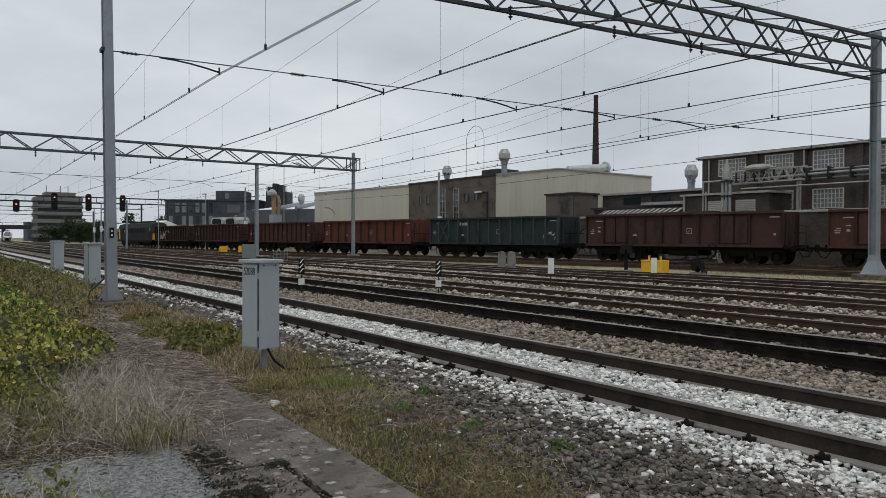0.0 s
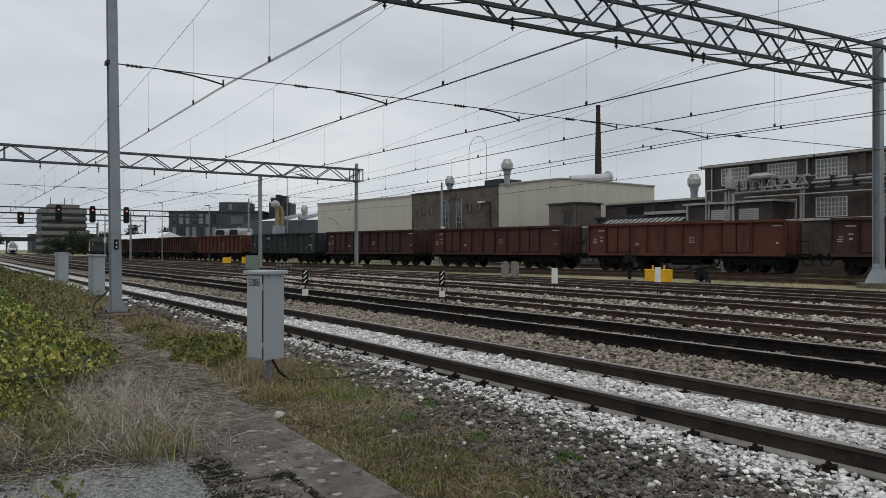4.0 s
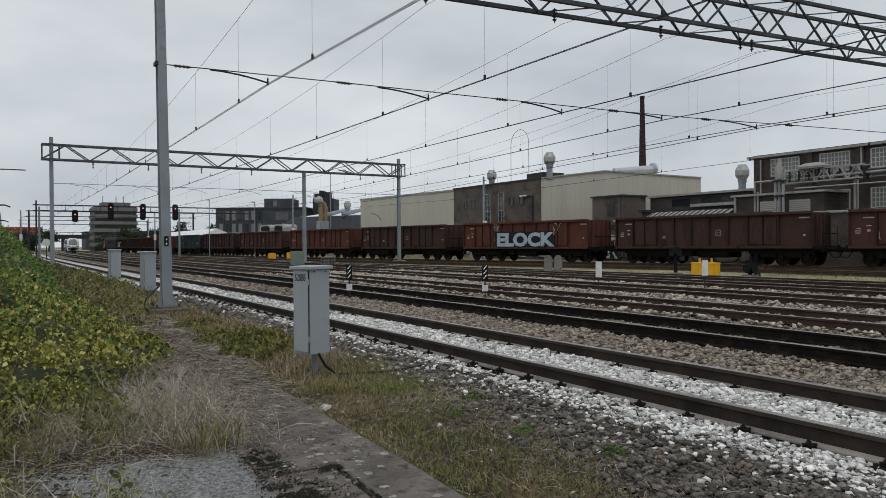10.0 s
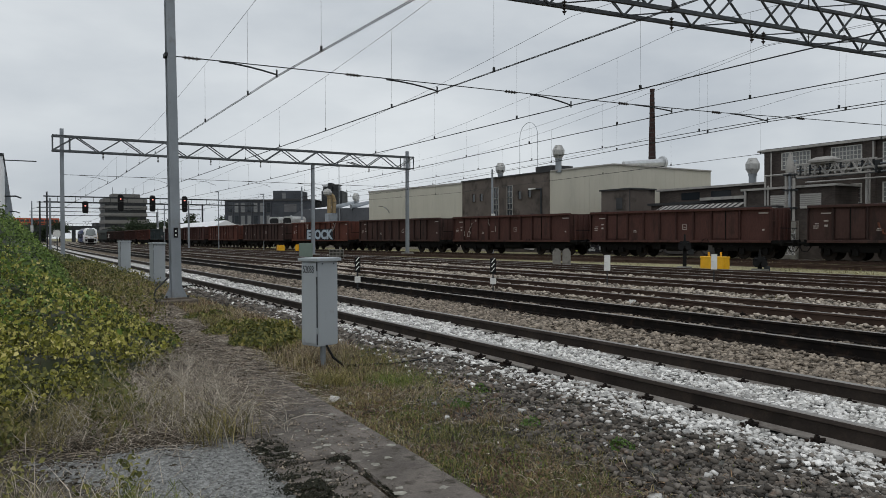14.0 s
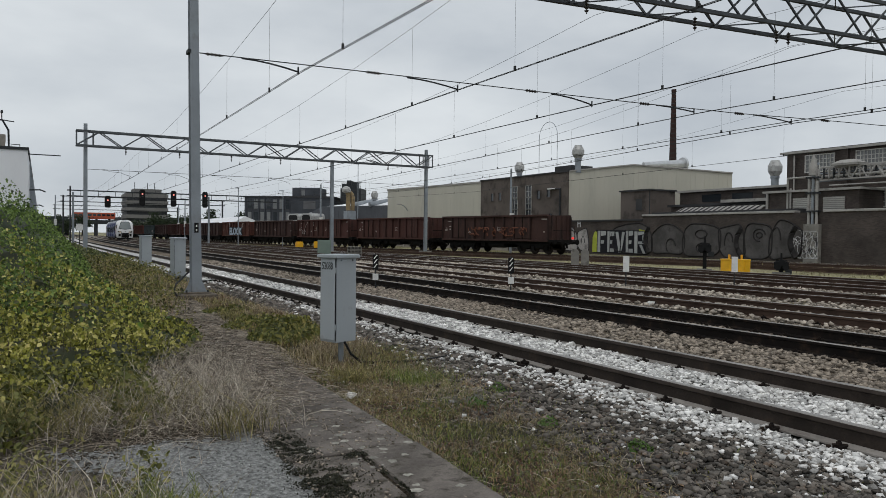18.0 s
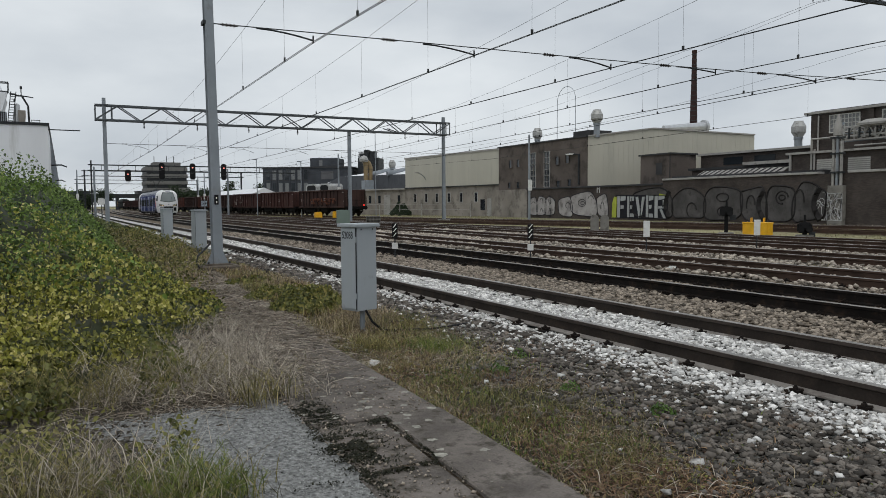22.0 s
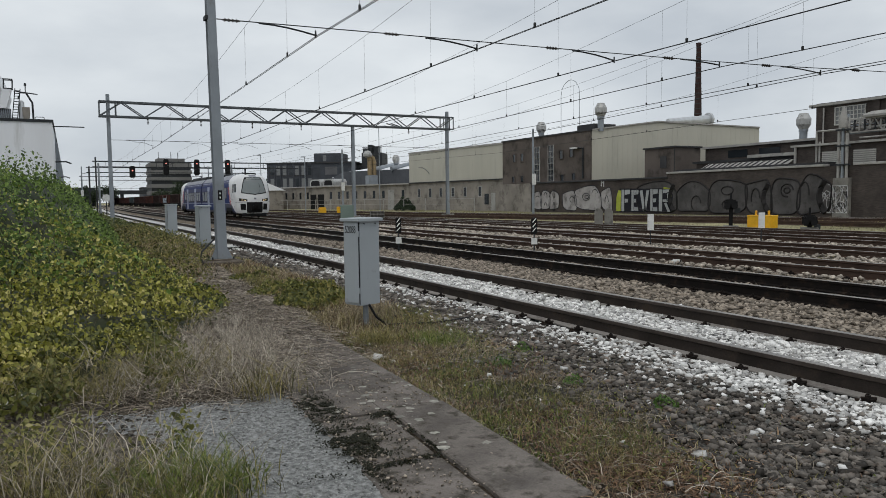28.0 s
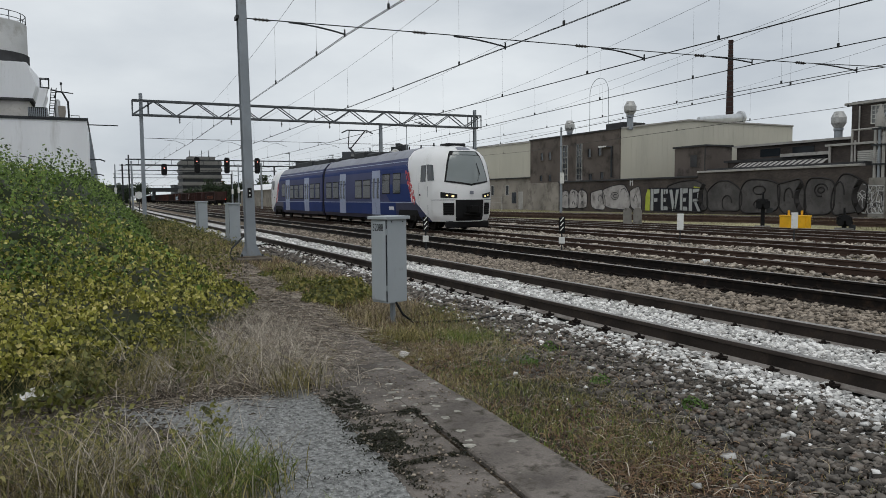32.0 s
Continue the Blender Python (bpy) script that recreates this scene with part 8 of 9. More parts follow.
def leaves(pos, nrm, size, squash=0.62):
    """Pointed leaves folded along the midrib, at places with rough facings; vertices and faces."""
    n = len(pos)
    nrm = nrm / np.linalg.norm(nrm, axis=1)[:, None]
    t = np.cross(nrm, RNG.normal(size=(n, 3)))
    t /= np.linalg.norm(t, axis=1)[:, None]
    t[t[:, 2] > 0.25] *= -1
    b = np.cross(nrm, t)
    s = size[:, None]
    w = s * squash * RNG.uniform(0.75, 1.2, (n, 1)) * 0.5
    p0, p3 = pos - t * s * 0.5, pos + t * s * 0.6 - nrm * s * RNG.uniform(0.05, 0.3, (n, 1))
    rise = nrm * s * RNG.uniform(-0.05, 0.2, (n, 1))
    p1, p5 = pos + b * w * 0.95 - t * s * 0.2 + rise, pos - b * w * 0.95 - t * s * 0.2 + rise
    p2, p4 = pos + b * w * 0.75 + t * s * 0.22 + rise * 0.6, pos - b * w * 0.75 + t * s * 0.22 + rise * 0.6
    v = np.stack([p0, p1, p2, p3, p4, p5], 1).reshape(-1, 3)
    i = (np.arange(n) * 6)[:, None]
    return v, np.concatenate([i + [[0, 1, 2, 3]], i + [[0, 3, 4, 5]]], 0)


def ribbons(pts, width):
    """Thin stalks through three points each; vertices and faces."""
    n = len(pts[0])
    side = RNG.normal(size=(n, 3)) * [1, 1, 0.35]
    side *= (width / np.linalg.norm(side, axis=1))[:, None]
    v = np.stack([pts[0] - side, pts[0] + side, pts[1] - side * 0.8, pts[1] + side * 0.8, pts[2] - side * 0.4, pts[2] + side * 0.4], 1).reshape(-1, 3)
    i = (np.arange(n) * 6)[:, None]
    return v, np.concatenate([i + [[0, 1, 3, 2]], i + [[2, 3, 5, 4]]], 0)


def twigs(name, xy, h, material, label, side_twigs=6, width=0.0016, lean=0.4, spread=0.5, z=None, category="dead plants"):
    """Branching weeds: a bowed main stalk with short twigs up its length."""
    n = len(xy)
    a = RNG.uniform(0, 2 * np.pi, n)
    out = np.stack([np.cos(a), np.sin(a), np.zeros(n)], 1)
    base = np.stack([xy[:, 0], xy[:, 1], bed(xy, -0.02) if z is None else z], 1)
    up = np.array([0, 0, 1.0])
    ln = (lean * h * RNG.uniform(0.1, 1.3, n))[:, None]
    mid, tip = base + out * ln * 0.35 + up * (h * 0.55)[:, None], base + out * ln + up * (h * RNG.uniform(0.8, 1.0, n))[:, None]
    v, f = ribbons((base, mid, tip), np.full(n, width))
    vs, fs, count = [v], [f], len(v)
    for k in range(side_twigs):
        u = RNG.uniform(0.25, 0.95, n)[:, None]
        p = np.where(u < 0.55, base + (mid - base) * (u / 0.55), mid + (tip - mid) * ((u - 0.55) / 0.45))
        a = RNG.uniform(0, 2 * np.pi, n)
        d = np.stack([np.cos(a), np.sin(a), RNG.uniform(0.3, 1.3, n)], 1)
        ll = (h * spread * RNG.uniform(0.15, 0.6, n))[:, None]
        v, f = ribbons((p, p + d * ll * 0.5, p + d * ll + up * ll * 0.15), np.full(n, width * 0.75))
        vs.append(v)
        fs.append(f + count)
        count += len(v)
    return stuff(name, np.concatenate(vs), np.concatenate(fs), material, label, category)


def tangle(name, xy, length, h, material, label, width=0.002, z=None, category="dead plants", lie=None):
    """Long thin stalks that bow over and lie across one another."""
    n = len(xy)
    a, turn = RNG.uniform(0, 2 * np.pi, n), RNG.normal(0, 0.7, n)
    if lie is not None:
        a = np.radians(RNG.normal(lie, 22, n))
    p = np.stack([xy[:, 0], xy[:, 1], bed(xy, 0.0) if z is None else z], 1)
    pts = [p]
    for k, lift in enumerate((0.6, 0.35, 0.0, -0.3)):
        d = np.stack([np.cos(a), np.sin(a), np.zeros(n)], 1)
        p = p + d * (length * 0.25)[:, None] + np.array([0, 0, 1.0]) * (h * lift)[:, None]
        pts.append(p)
        a = a + turn * 0.5
    side = np.stack([-np.sin(a), np.cos(a), RNG.uniform(-0.6, 0.6, n)], 1) * (width * RNG.uniform(0.6, 1.3, n))[:, None]
    v = np.stack([q + k * side for q in pts for k in (-1, 1)], 1).reshape(-1, 3)
    i = (np.arange(n) * 10)[:, None]
    f = np.concatenate([i + [[2 * k, 2 * k + 1, 2 * k + 3, 2 * k + 2]] for k in range(4)], 0)
    return stuff(name, v, f, material, label, category)


DRY = leaf_mat("dry_grass", (0.085, 0.062, 0.038), (0.36, 0.28, 0.17), (0.56, 0.47, 0.31), 0.5)
OLIVE = leaf_mat("olive_grass", (0.058, 0.056, 0.018), (0.285, 0.25, 0.085), (0.48, 0.4, 0.18), 0.42)
FRESH = leaf_mat("fresh_grass", (0.055, 0.08, 0.018), (0.21, 0.26, 0.055), (0.38, 0.36, 0.13), 0.3)
STRAW = leaf_mat("grey_straw", (0.13, 0.108, 0.086), (0.46, 0.4, 0.325), (0.66, 0.59, 0.49), 0.5)
BROWNSTRAW = leaf_mat("brown_straw", (0.05, 0.038, 0.028), (0.28, 0.225, 0.17), (0.54, 0.46, 0.37), 0.5)
REDDISH = leaf_mat("reddish_weeds", (0.07, 0.04, 0.024), (0.26, 0.155, 0.09), (0.4, 0.265, 0.15), 0.4)


def clumped(n, x0, x1, y0, y1, scale, sharp, seed, power=1.0):
    """Points that gather in patches."""
    xy = scatter(n * 3, x0, x1, y0, y1, power)
    val = np.array([noise.noise(Vector((x * scale, y * scale, seed))) for x, y in xy])
    return xy[RNG.random(len(xy)) < np.clip(0.33 + sharp * val, 0, 1)]


def verge(xy, lo=0.02):
    """Keeps points between the path's edge and the ballast."""
    e = np.array([path_edge(y) for y in xy[:, 1]])
    return xy[xy[:, 0] > e - lo]


def thicket_edge(y):
    return float(np.interp(y, (6.6, 7.1, 7.8, 8.9, 10, 11, 14, 20, 26, 60), (-0.7, 0.05, 0.45, 0.95, 1.7, 2.1, 1.95, 1.65, 1.9, 3.0)))


def thicket_top(x, y):
    d = thicket_edge(y) + 0.25 * noise.noise(Vector((x * 1.3, y * 1.3, 12))) - x
    if d <= 0 or y < 6.6:
        return 0.0
    cap = float(np.interp(y, (6.6, 8, 10, 13, 18, 30), (0.4, 0.5, 0.66, 1.1, 2.15, 2.4)))
    if x < -1.2:
        cap += min(0.5, (-1.2 - x) * 0.22) * float(np.interp(y, (7, 11), (0.2, 1)))
    h = min(cap, 0.22 + float(np.interp(y, (8, 11, 16, 22), (0.75, 0.45, 0.6, 1.0))) * d)
    return max(0.05, h * (0.9 + 0.5 * noise.noise(Vector((x * 0.9, y * 0.9, 4))) + 0.5 * noise.noise(Vector((x * 2.4, y * 2.4, 8)))))


# matted short grass between the path and the stones
def within(xy, soft=0.25):
    """Keeps points on the near side of the stones, thinning out towards them."""
    d = xy[:, 0] - grass_edge(xy[:, 1])
    return xy[RNG.random(len(xy)) < np.interp(d, (-soft, 0.0, 0.2, 0.8), (1, 0.5, 0.1, 0.02))]


xy = within(verge(clumped(40000, 2.4, 5.0, 1.6, 10, 1.6, 1.0, 3.3, 1.1)))
blades("verge_grass", xy, RNG.uniform(0.015, 0.08, len(xy)), OLIVE, "short olive and brown grass on the verge", 0.0026, 1.2)
xy = within(verge(clumped(34000, 2.4, 4.8, 1.6, 10, 1.1, 1.1, 9.1, 1.1)))
blades("dry_verge_grass", xy, RNG.uniform(0.012, 0.08, len(xy)), DRY, "dry straw-coloured grass on the verge", 0.0024, 1.9)
xy = within(verge(clumped(11000, 2.4, 5.0, 1.6, 10, 1.3, 1.9, 21.5, 1.1)), 0.1)
blades("green_verge_grass", xy, RNG.uniform(0.02, 0.1, len(xy)), FRESH, "patches of greener grass on the verge", 0.0026, 0.9)
xy = within(verge(clumped(34000, 2.45, 4.6, 1.6, 10, 1.5, 1.3, 15.2, 1.2)))
blades("red_weeds", xy, RNG.uniform(0.012, 0.06, len(xy)), REDDISH, "reddish low weeds among the grass", 0.004, 1.6)
xy = np.concatenate([RNG.normal((3.05, 3.3), (0.28, 0.4), (3500, 2)), RNG.normal((3.4, 7.6), (0.35, 0.7), (2500, 2))])
xy = within(verge(xy))
tangle("red_litter", xy, RNG.uniform(0.03, 0.12, len(xy)), RNG.uniform(0.004, 0.025, len(xy)), REDDISH, "matted red-brown dead growth on the verge", 0.003)
xy = within(verge(scatter(2600, 2.5, 4.6, 1.8, 9, 1.1)))
tangle("verge_stalks", xy, RNG.uniform(0.06, 0.3, len(xy)), RNG.uniform(0.01, 0.06, len(xy)), STRAW, "thin dry stalks lying over the verge", 0.0018)
xy = within(verge(clumped(500, 2.5, 4.6, 2.2, 9.5, 1.5, 1.5, 44.0, 1.1)))
twigs("verge_weeds", xy, RNG.uniform(0.06, 0.2, len(xy)), OLIVE, "small branching olive weeds on the verge", 9, 0.0018, 0.4, 0.7, category="grass")
xy = within(verge(clumped(3000, 2.45, 4.8, 1.8, 9.5, 1.7, 1.8, 47.0, 1.1)), 0.1)
v, f = leaves(np.stack([xy[:, 0], xy[:, 1], bed(xy, 0.02)], 1), RNG.normal(size=(len(xy), 3)) * 0.5 + [0, -0.2, 0.9], RNG.uniform(0.012, 0.034, len(xy)))
stuff("verge_herbs", v, f, leaf_mat("herb_leaves", (0.05, 0.07, 0.014), (0.17, 0.2, 0.04), (0.3, 0.27, 0.07), 0.3), "small green herb leaves on the verge", "grass")
# taller growth along the verge by the cabinet and the mast, and beyond it
for nm, m_, seed, cnt, lab in (("tall_dry_grass", DRY, 31.0, 15000, "knee-high dry brown grass along the verge"), ("tall_olive_grass", OLIVE, 37.0, 13000, "knee-high olive grass along the verge"), ("tall_red_weeds", REDDISH, 41.0, 5000, "brown-red weeds along the verge")):
    xy = verge(clumped(cnt, 2.4, 4.75, 7.5, 22, 0.8, 1.1, seed, 1.1), -0.08)
    edge = np.interp(xy[:, 1], (7.5, 10, 14, 22), (4.3, 4.5, 4.6, 4.7))
    xy = xy[xy[:, 0] + RNG.uniform(0, 0.5, len(xy)) < edge]
    hh = RNG.uniform(0.05, 0.26, len(xy)) * np.interp(xy[:, 1], (7.5, 10, 13, 22), (0.5, 1.0, 1.0, 0.8)) * np.interp(xy[:, 0], (2.6, 3.2, 4.2, 4.7), (0.5, 1, 0.9, 0.3))
    blades(nm, xy, hh, m_, lab, np.interp(xy[:, 1], (8, 22), (0.0034, 0.007)), 0.9)


def border(xy):
    """Keeps points between the thicket and the path."""
    a = np.array([thicket_edge(y) for y in xy[:, 1]])
    b = np.array([path_edge(min(y, 24)) for y in xy[:, 1]]) - np.interp(xy[:, 1], (8, 11, 15, 20, 24), (0.95, 0.75, 0.5, 0.0, -0.8))
    return xy[(xy[:, 0] > a - 0.3) & (xy[:, 0] < b + RNG.normal(0, 0.12, len(xy)))]


for nm, m_, seed, cnt, lab in (("border_dry_grass", DRY, 51.0, 26000, "dry brown grass between thicket and path"), ("border_olive_grass", OLIVE, 57.0, 26000, "olive grass between thicket and path"), ("border_red_weeds", REDDISH, 61.0, 8000, "red-brown weeds between thicket and path")):
    xy = border(clumped(cnt, -0.9, 4.5, 9.3, 52, 0.6, 1.0, seed, 1.5))
    hh = RNG.uniform(0.06, 0.34, len(xy)) * (0.75 + 0.5 * np.array([noise.noise(Vector((x * 0.9, y * 0.7, 2))) for x, y in xy])) * np.interp(xy[:, 1], (9.3, 12, 46), (0.5, 1.0, 1.5))
    blades(nm, xy, hh, m_, lab, np.interp(xy[:, 1], (8, 46), (0.0035, 0.016)), 0.9)
xy = clumped(11000, -4.0, 1.6, 2.2, 7.2, 0.9, 1.5, 5.7, 1.0)
xy = xy[~((xy[:, 0] > 0.35) & (xy[:, 1] < 5.6))]
xy = xy[RNG.random(len(xy)) < np.interp(xy[:, 1], (4.4, 4.9, 6.0, 6.8, 7.5), (1, 0.15, 0.12, 0.25, 0.6))]
blades("rough_grass", xy, RNG.uniform(0.03, 0.17, len(xy)), OLIVE, "rough olive grass beside the path", 0.0026, 1.1)
# grey dead weeds in front of the thicket
xy = np.concatenate([RNG.normal((1.55, 7.0), (0.36, 0.75), (130, 2)), RNG.normal((1.75, 8.4), (0.3, 0.7), (90, 2)), RNG.normal((0.75, 6.7), (0.4, 0.4), (50, 2))])
xy = xy[(xy[:, 0] < 2.15) & (xy[:, 1] > 5.75)]
twigs("dead_weeds", xy, RNG.uniform(0.15, 0.42, len(xy)), STRAW, "grey branching dead weeds in front of the thicket", 9, 0.0028, 1.2, 1.0)
xy = np.concatenate([RNG.normal((1.35, 7.2), (0.5, 0.7), (1100, 2)), RNG.normal((1.7, 8.3), (0.3, 0.6), (600, 2)), RNG.normal((0.6, 6.6), (0.5, 0.35), (300, 2))])
xy = xy[(xy[:, 0] < 2.15) & (xy[:, 1] > 5.7)]
tangle("dead_stalks", xy, RNG.uniform(0.12, 0.5, len(xy)), RNG.uniform(0.02, 0.14, len(xy)), STRAW, "tangled grey dead stalks and straw", 0.0023)
xy = np.concatenate([RNG.normal((1.35, 7.3), (0.5, 0.7), (3200, 2)), RNG.normal((0.7, 6.9), (0.6, 0.5), (1300, 2))])
xy = xy[(xy[:, 0] < 2.2) & (xy[:, 1] > 5.75)]
tangle("brown_stalks", xy, RNG.uniform(0.08, 0.4, len(xy)), RNG.uniform(0.01, 0.06, len(xy)), BROWNSTRAW, "matted brown dead stalks on the ground", 0.0024)
xy = np.stack([RNG.normal(0.15, 0.75, 420), RNG.normal(6.7, 0.35, 420)], 1)
xy = xy[(xy[:, 0] < 1.3) & (xy[:, 1] > 5.9)]
twigs("olive_weeds", xy, RNG.uniform(0.12, 0.42, len(xy)), OLIVE, "thin branching olive weeds in front of the thicket", 7, 0.0026, 0.9, 0.6)
xy = clumped(5200, -1.6, 1.05, 6.0, 8.2, 1.6, 1.6, 71.0)
xy = xy[RNG.random(len(xy)) < np.interp(xy[:, 1] - 0.55 * xy[:, 0], (5.9, 6.5, 7.2), (0.0, 0.5, 1))]
hh = RNG.random(len(xy)) ** 0.8 * np.interp(xy[:, 1] - 0.5 * xy[:, 0], (6.0, 7.6), (0.1, 0.34))
v, f = leaves(np.stack([xy[:, 0], xy[:, 1], bed(xy, 0.02) + hh], 1), RNG.normal(size=(len(xy), 3)) * 0.6 + [0.1, -0.4, 0.7], RNG.uniform(0.025, 0.075, len(xy)))
stuff("low_leaves", v, f, leaf_mat("olive_low_leaves", (0.05, 0.06, 0.014), (0.17, 0.175, 0.04), (0.34, 0.3, 0.12), 0.35), "low olive-green leaves at the foot of the thicket", "bush")
xy = clumped(1700, -1.4, 0.75, 3.9, 5.6, 1.8, 1.6, 75.0)
hh = RNG.random(len(xy)) * 0.22
v, f = leaves(np.stack([xy[:, 0], xy[:, 1], bed(xy, 0.02) + hh], 1), RNG.normal(size=(len(xy), 3)) * 0.6 + [0.1, -0.4, 0.7], RNG.uniform(0.018, 0.05, len(xy)))
stuff("weed_leaves", v, f, leaf_mat("yellow_weed_leaves", (0.06, 0.066, 0.016), (0.24, 0.235, 0.06), (0.42, 0.37, 0.16), 0.35), "small yellow-green weed leaves beside the gravel", "bush")
# leafy growth between the thicket and the path further on
xy = border(clumped(15000, -0.9, 4.5, 9.3, 46, 0.7, 1.3, 81.0, 1.5))
hh = RNG.random(len(xy)) * np.interp(xy[:, 1], (9.3, 14, 46), (0.22, 0.36, 0.5))
v, f = leaves(np.stack([xy[:, 0], xy[:, 1], bed(xy, 0.0) + hh], 1), RNG.normal(size=(len(xy), 3)) * 0.6 + [0.1, -0.4, 0.7], RNG.uniform(0.03, 0.07, len(xy)) * np.interp(xy[:, 1], (9, 46), (1, 2.2)))
stuff("border_leaves", v, f, leaf_mat("olive_border_leaves", (0.05, 0.056, 0.014), (0.2, 0.195, 0.05), (0.36, 0.3, 0.11), 0.35), "olive leaves of low weeds between thicket and path", "bush")
xy = np.stack([RNG.uniform(0.5, 4.7, 9000), 42 + 75 * RNG.random(9000) ** 1.2], 1)
hh = RNG.random(len(xy)) * np.interp(xy[:, 0], (0.5, 3.5, 4.7), (1.3, 0.7, 0.15)) * (0.7 + 0.6 * np.array([noise.noise(Vector((x * 0.5, y * 0.3, 7))) for x, y in xy]))
v, f = leaves(np.stack([xy[:, 0], xy[:, 1], bed(xy, 0.0) + hh], 1), RNG.normal(size=(len(xy), 3)) * 0.6 + [0.1, -0.4, 0.7], RNG.uniform(0.1, 0.24, len(xy)))
stuff("far_border_leaves", v, f, leaf_mat("dull_border_leaves", (0.035, 0.045, 0.014), (0.14, 0.165, 0.05), (0.28, 0.26, 0.1), 0.3), "rank weeds along the far part of the verge", "bush")
# a few long bare canes
xy = np.stack([RNG.uniform(-0.6, 1.7, 14), RNG.uniform(6.2, 8.0, 14)], 1)
tangle("bare_canes", xy, RNG.uniform(0.4, 0.8, len(xy)), RNG.uniform(0.1, 0.3, len(xy)), BROWNSTRAW, "long brown bare canes bowing over the dead growth", 0.003)
# trodden straw that hides the slabs further on
xy = np.stack([RNG.uniform(1.7, 3.0, 21000), 6.5 + 15 * RNG.random(21000) ** 1.3], 1)
xy[:, 0] += (xy[:, 1] - 8) * 0.05
xy = xy[RNG.random(len(xy)) < np.interp(xy[:, 1] + 1.4 * (2.3 - xy[:, 0]), (6.6, 7.6, 8.8), (0.03, 0.4, 1))]
tangle("path_straw", xy, RNG.uniform(0.05, 0.28, len(xy)), RNG.uniform(0.004, 0.035, len(xy)), BROWNSTRAW, "flattened brown straw lying over the path", np.interp(xy[:, 1], (7, 20), (0.0028, 0.007)), np.full(len(xy), -0.158), lie=166)
xy = np.stack([RNG.uniform(1.7, 3.0, 2300), 6.6 + 11 * RNG.random(2300) ** 1.3], 1)
xy[:, 0] += (xy[:, 1] - 8) * 0.05
tangle("pale_straw", xy, RNG.uniform(0.08, 0.3, len(xy)), RNG.uniform(0.01, 0.04, len(xy)), STRAW, "pale straw stalks lying over the path", np.interp(xy[:, 1], (7, 18), (0.002, 0.004)), np.full(len(xy), -0.15), lie=166)
# fine grey gravel patch beside the slabs, and crumbs on them
def gravel_share(x, y):
    e = x + 0.2 * math.sin(y * 2.3) + 0.12 * noise.noise(Vector((x * 4, y * 4, 2)))
    return (e - 0.18) / 0.3 if y < 5.0 else min((e - 0.18) / 0.3, (6.15 + 0.2 * noise.noise(Vector((x * 3, y, 9))) - y) / 0.35)


GRAVEL = mat("blue_grey_gravel", (0.23, 0.232, 0.226), 0.9, 0, 0.55, 30, 110, 1.0)
GRAVELSTONE = mat("grey_gravel_chip", (0.3, 0.3, 0.29), 0.9, 0, 0.2, 6, 60, 0.1, spread=-0.45)
gx, gy = np.arange(0.0, 1.62, 0.04), np.arange(2.2, 6.3, 0.04)
co = [(x, y, surface(x, y) + 0.006) for y in gy for x in gx]
fc = [(j * len(gx) + i, j * len(gx) + i + 1, (j + 1) * len(gx) + i + 1, (j + 1) * len(gx) + i) for j in range(len(gy) - 1) for i in range(len(gx) - 1) if gravel_share(gx[i], gy[j]) + RNG.uniform(-0.5, 0.5) > 0.7 and gx[i] < path_edge(gy[j]) - 1.03]
stuff("gravel_bed", np.array(co), np.array(fc), GRAVEL, "trodden blue-grey gravel beside the slab path", "gravel", True)
xy = scatter(17000, 0.0, 1.62, 2.4, 6.3, 1.0)
xy = xy[np.array([RNG.random() < gravel_share(x, y) and x < path_edge(y) - 1.0 for x, y in xy])]
stones("fine_gravel", xy, RNG.uniform(0.003, 0.0085, len(xy)), bed(xy, 0.004), GRAVELSTONE, "fine blue-grey gravel beside the slab path")
xy = scatter(3500, -2.5, 0.6, 3.6, 7.0, 1.0)
stones("earth_crumbs", xy, RNG.uniform(0.004, 0.016, len(xy)), bed(xy, 0.004), STONE_GREY, "grey crumbs of stone on the bare earth")
xy = np.stack([1.55 + 1.05 * RNG.random(2600) ** 1.4, 2.6 + 5.4 * RNG.random(2600)], 1)
stones("path_crumbs", xy, RNG.uniform(0.003, 0.009, len(xy)) * RNG.choice([1, 1, 1, 1.7], len(xy)), np.full(len(xy), -0.165), STONE_BROWN, "crumbs of earth on the path slabs")
moss = leaf_mat("dark_moss", (0.012, 0.013, 0.006), (0.03, 0.03, 0.012), (0.05, 0.045, 0.02), 0.2)
xy = np.concatenate([RNG.normal((1.72, 5.35), (0.06, 0.16), (5000, 2)), RNG.normal((1.7, 4.45), (0.09, 0.17), (5500, 2)), RNG.normal((2.08, 4.9), (0.05, 0.05), (900, 2)), RNG.normal((2.1, 4.1), (0.02, 0.3), (1500, 2)), RNG.normal((1.8, 3.95), (0.25, 0.02), (1100, 2)), RNG.normal((1.56, 4.3), (0.03, 0.5), (1500, 2))])
xy = xy[np.array([noise.noise(Vector((x * 9, y * 9, 3))) + 0.6 * noise.noise(Vector((x * 22, y * 22, 6))) > -0.12 for x, y in xy])]
blades("moss", xy, RNG.uniform(0.004, 0.016, len(xy)), moss, "dark moss in the joints of the slabs", 0.005, 1.2, np.full(len(xy), -0.168), "moss")
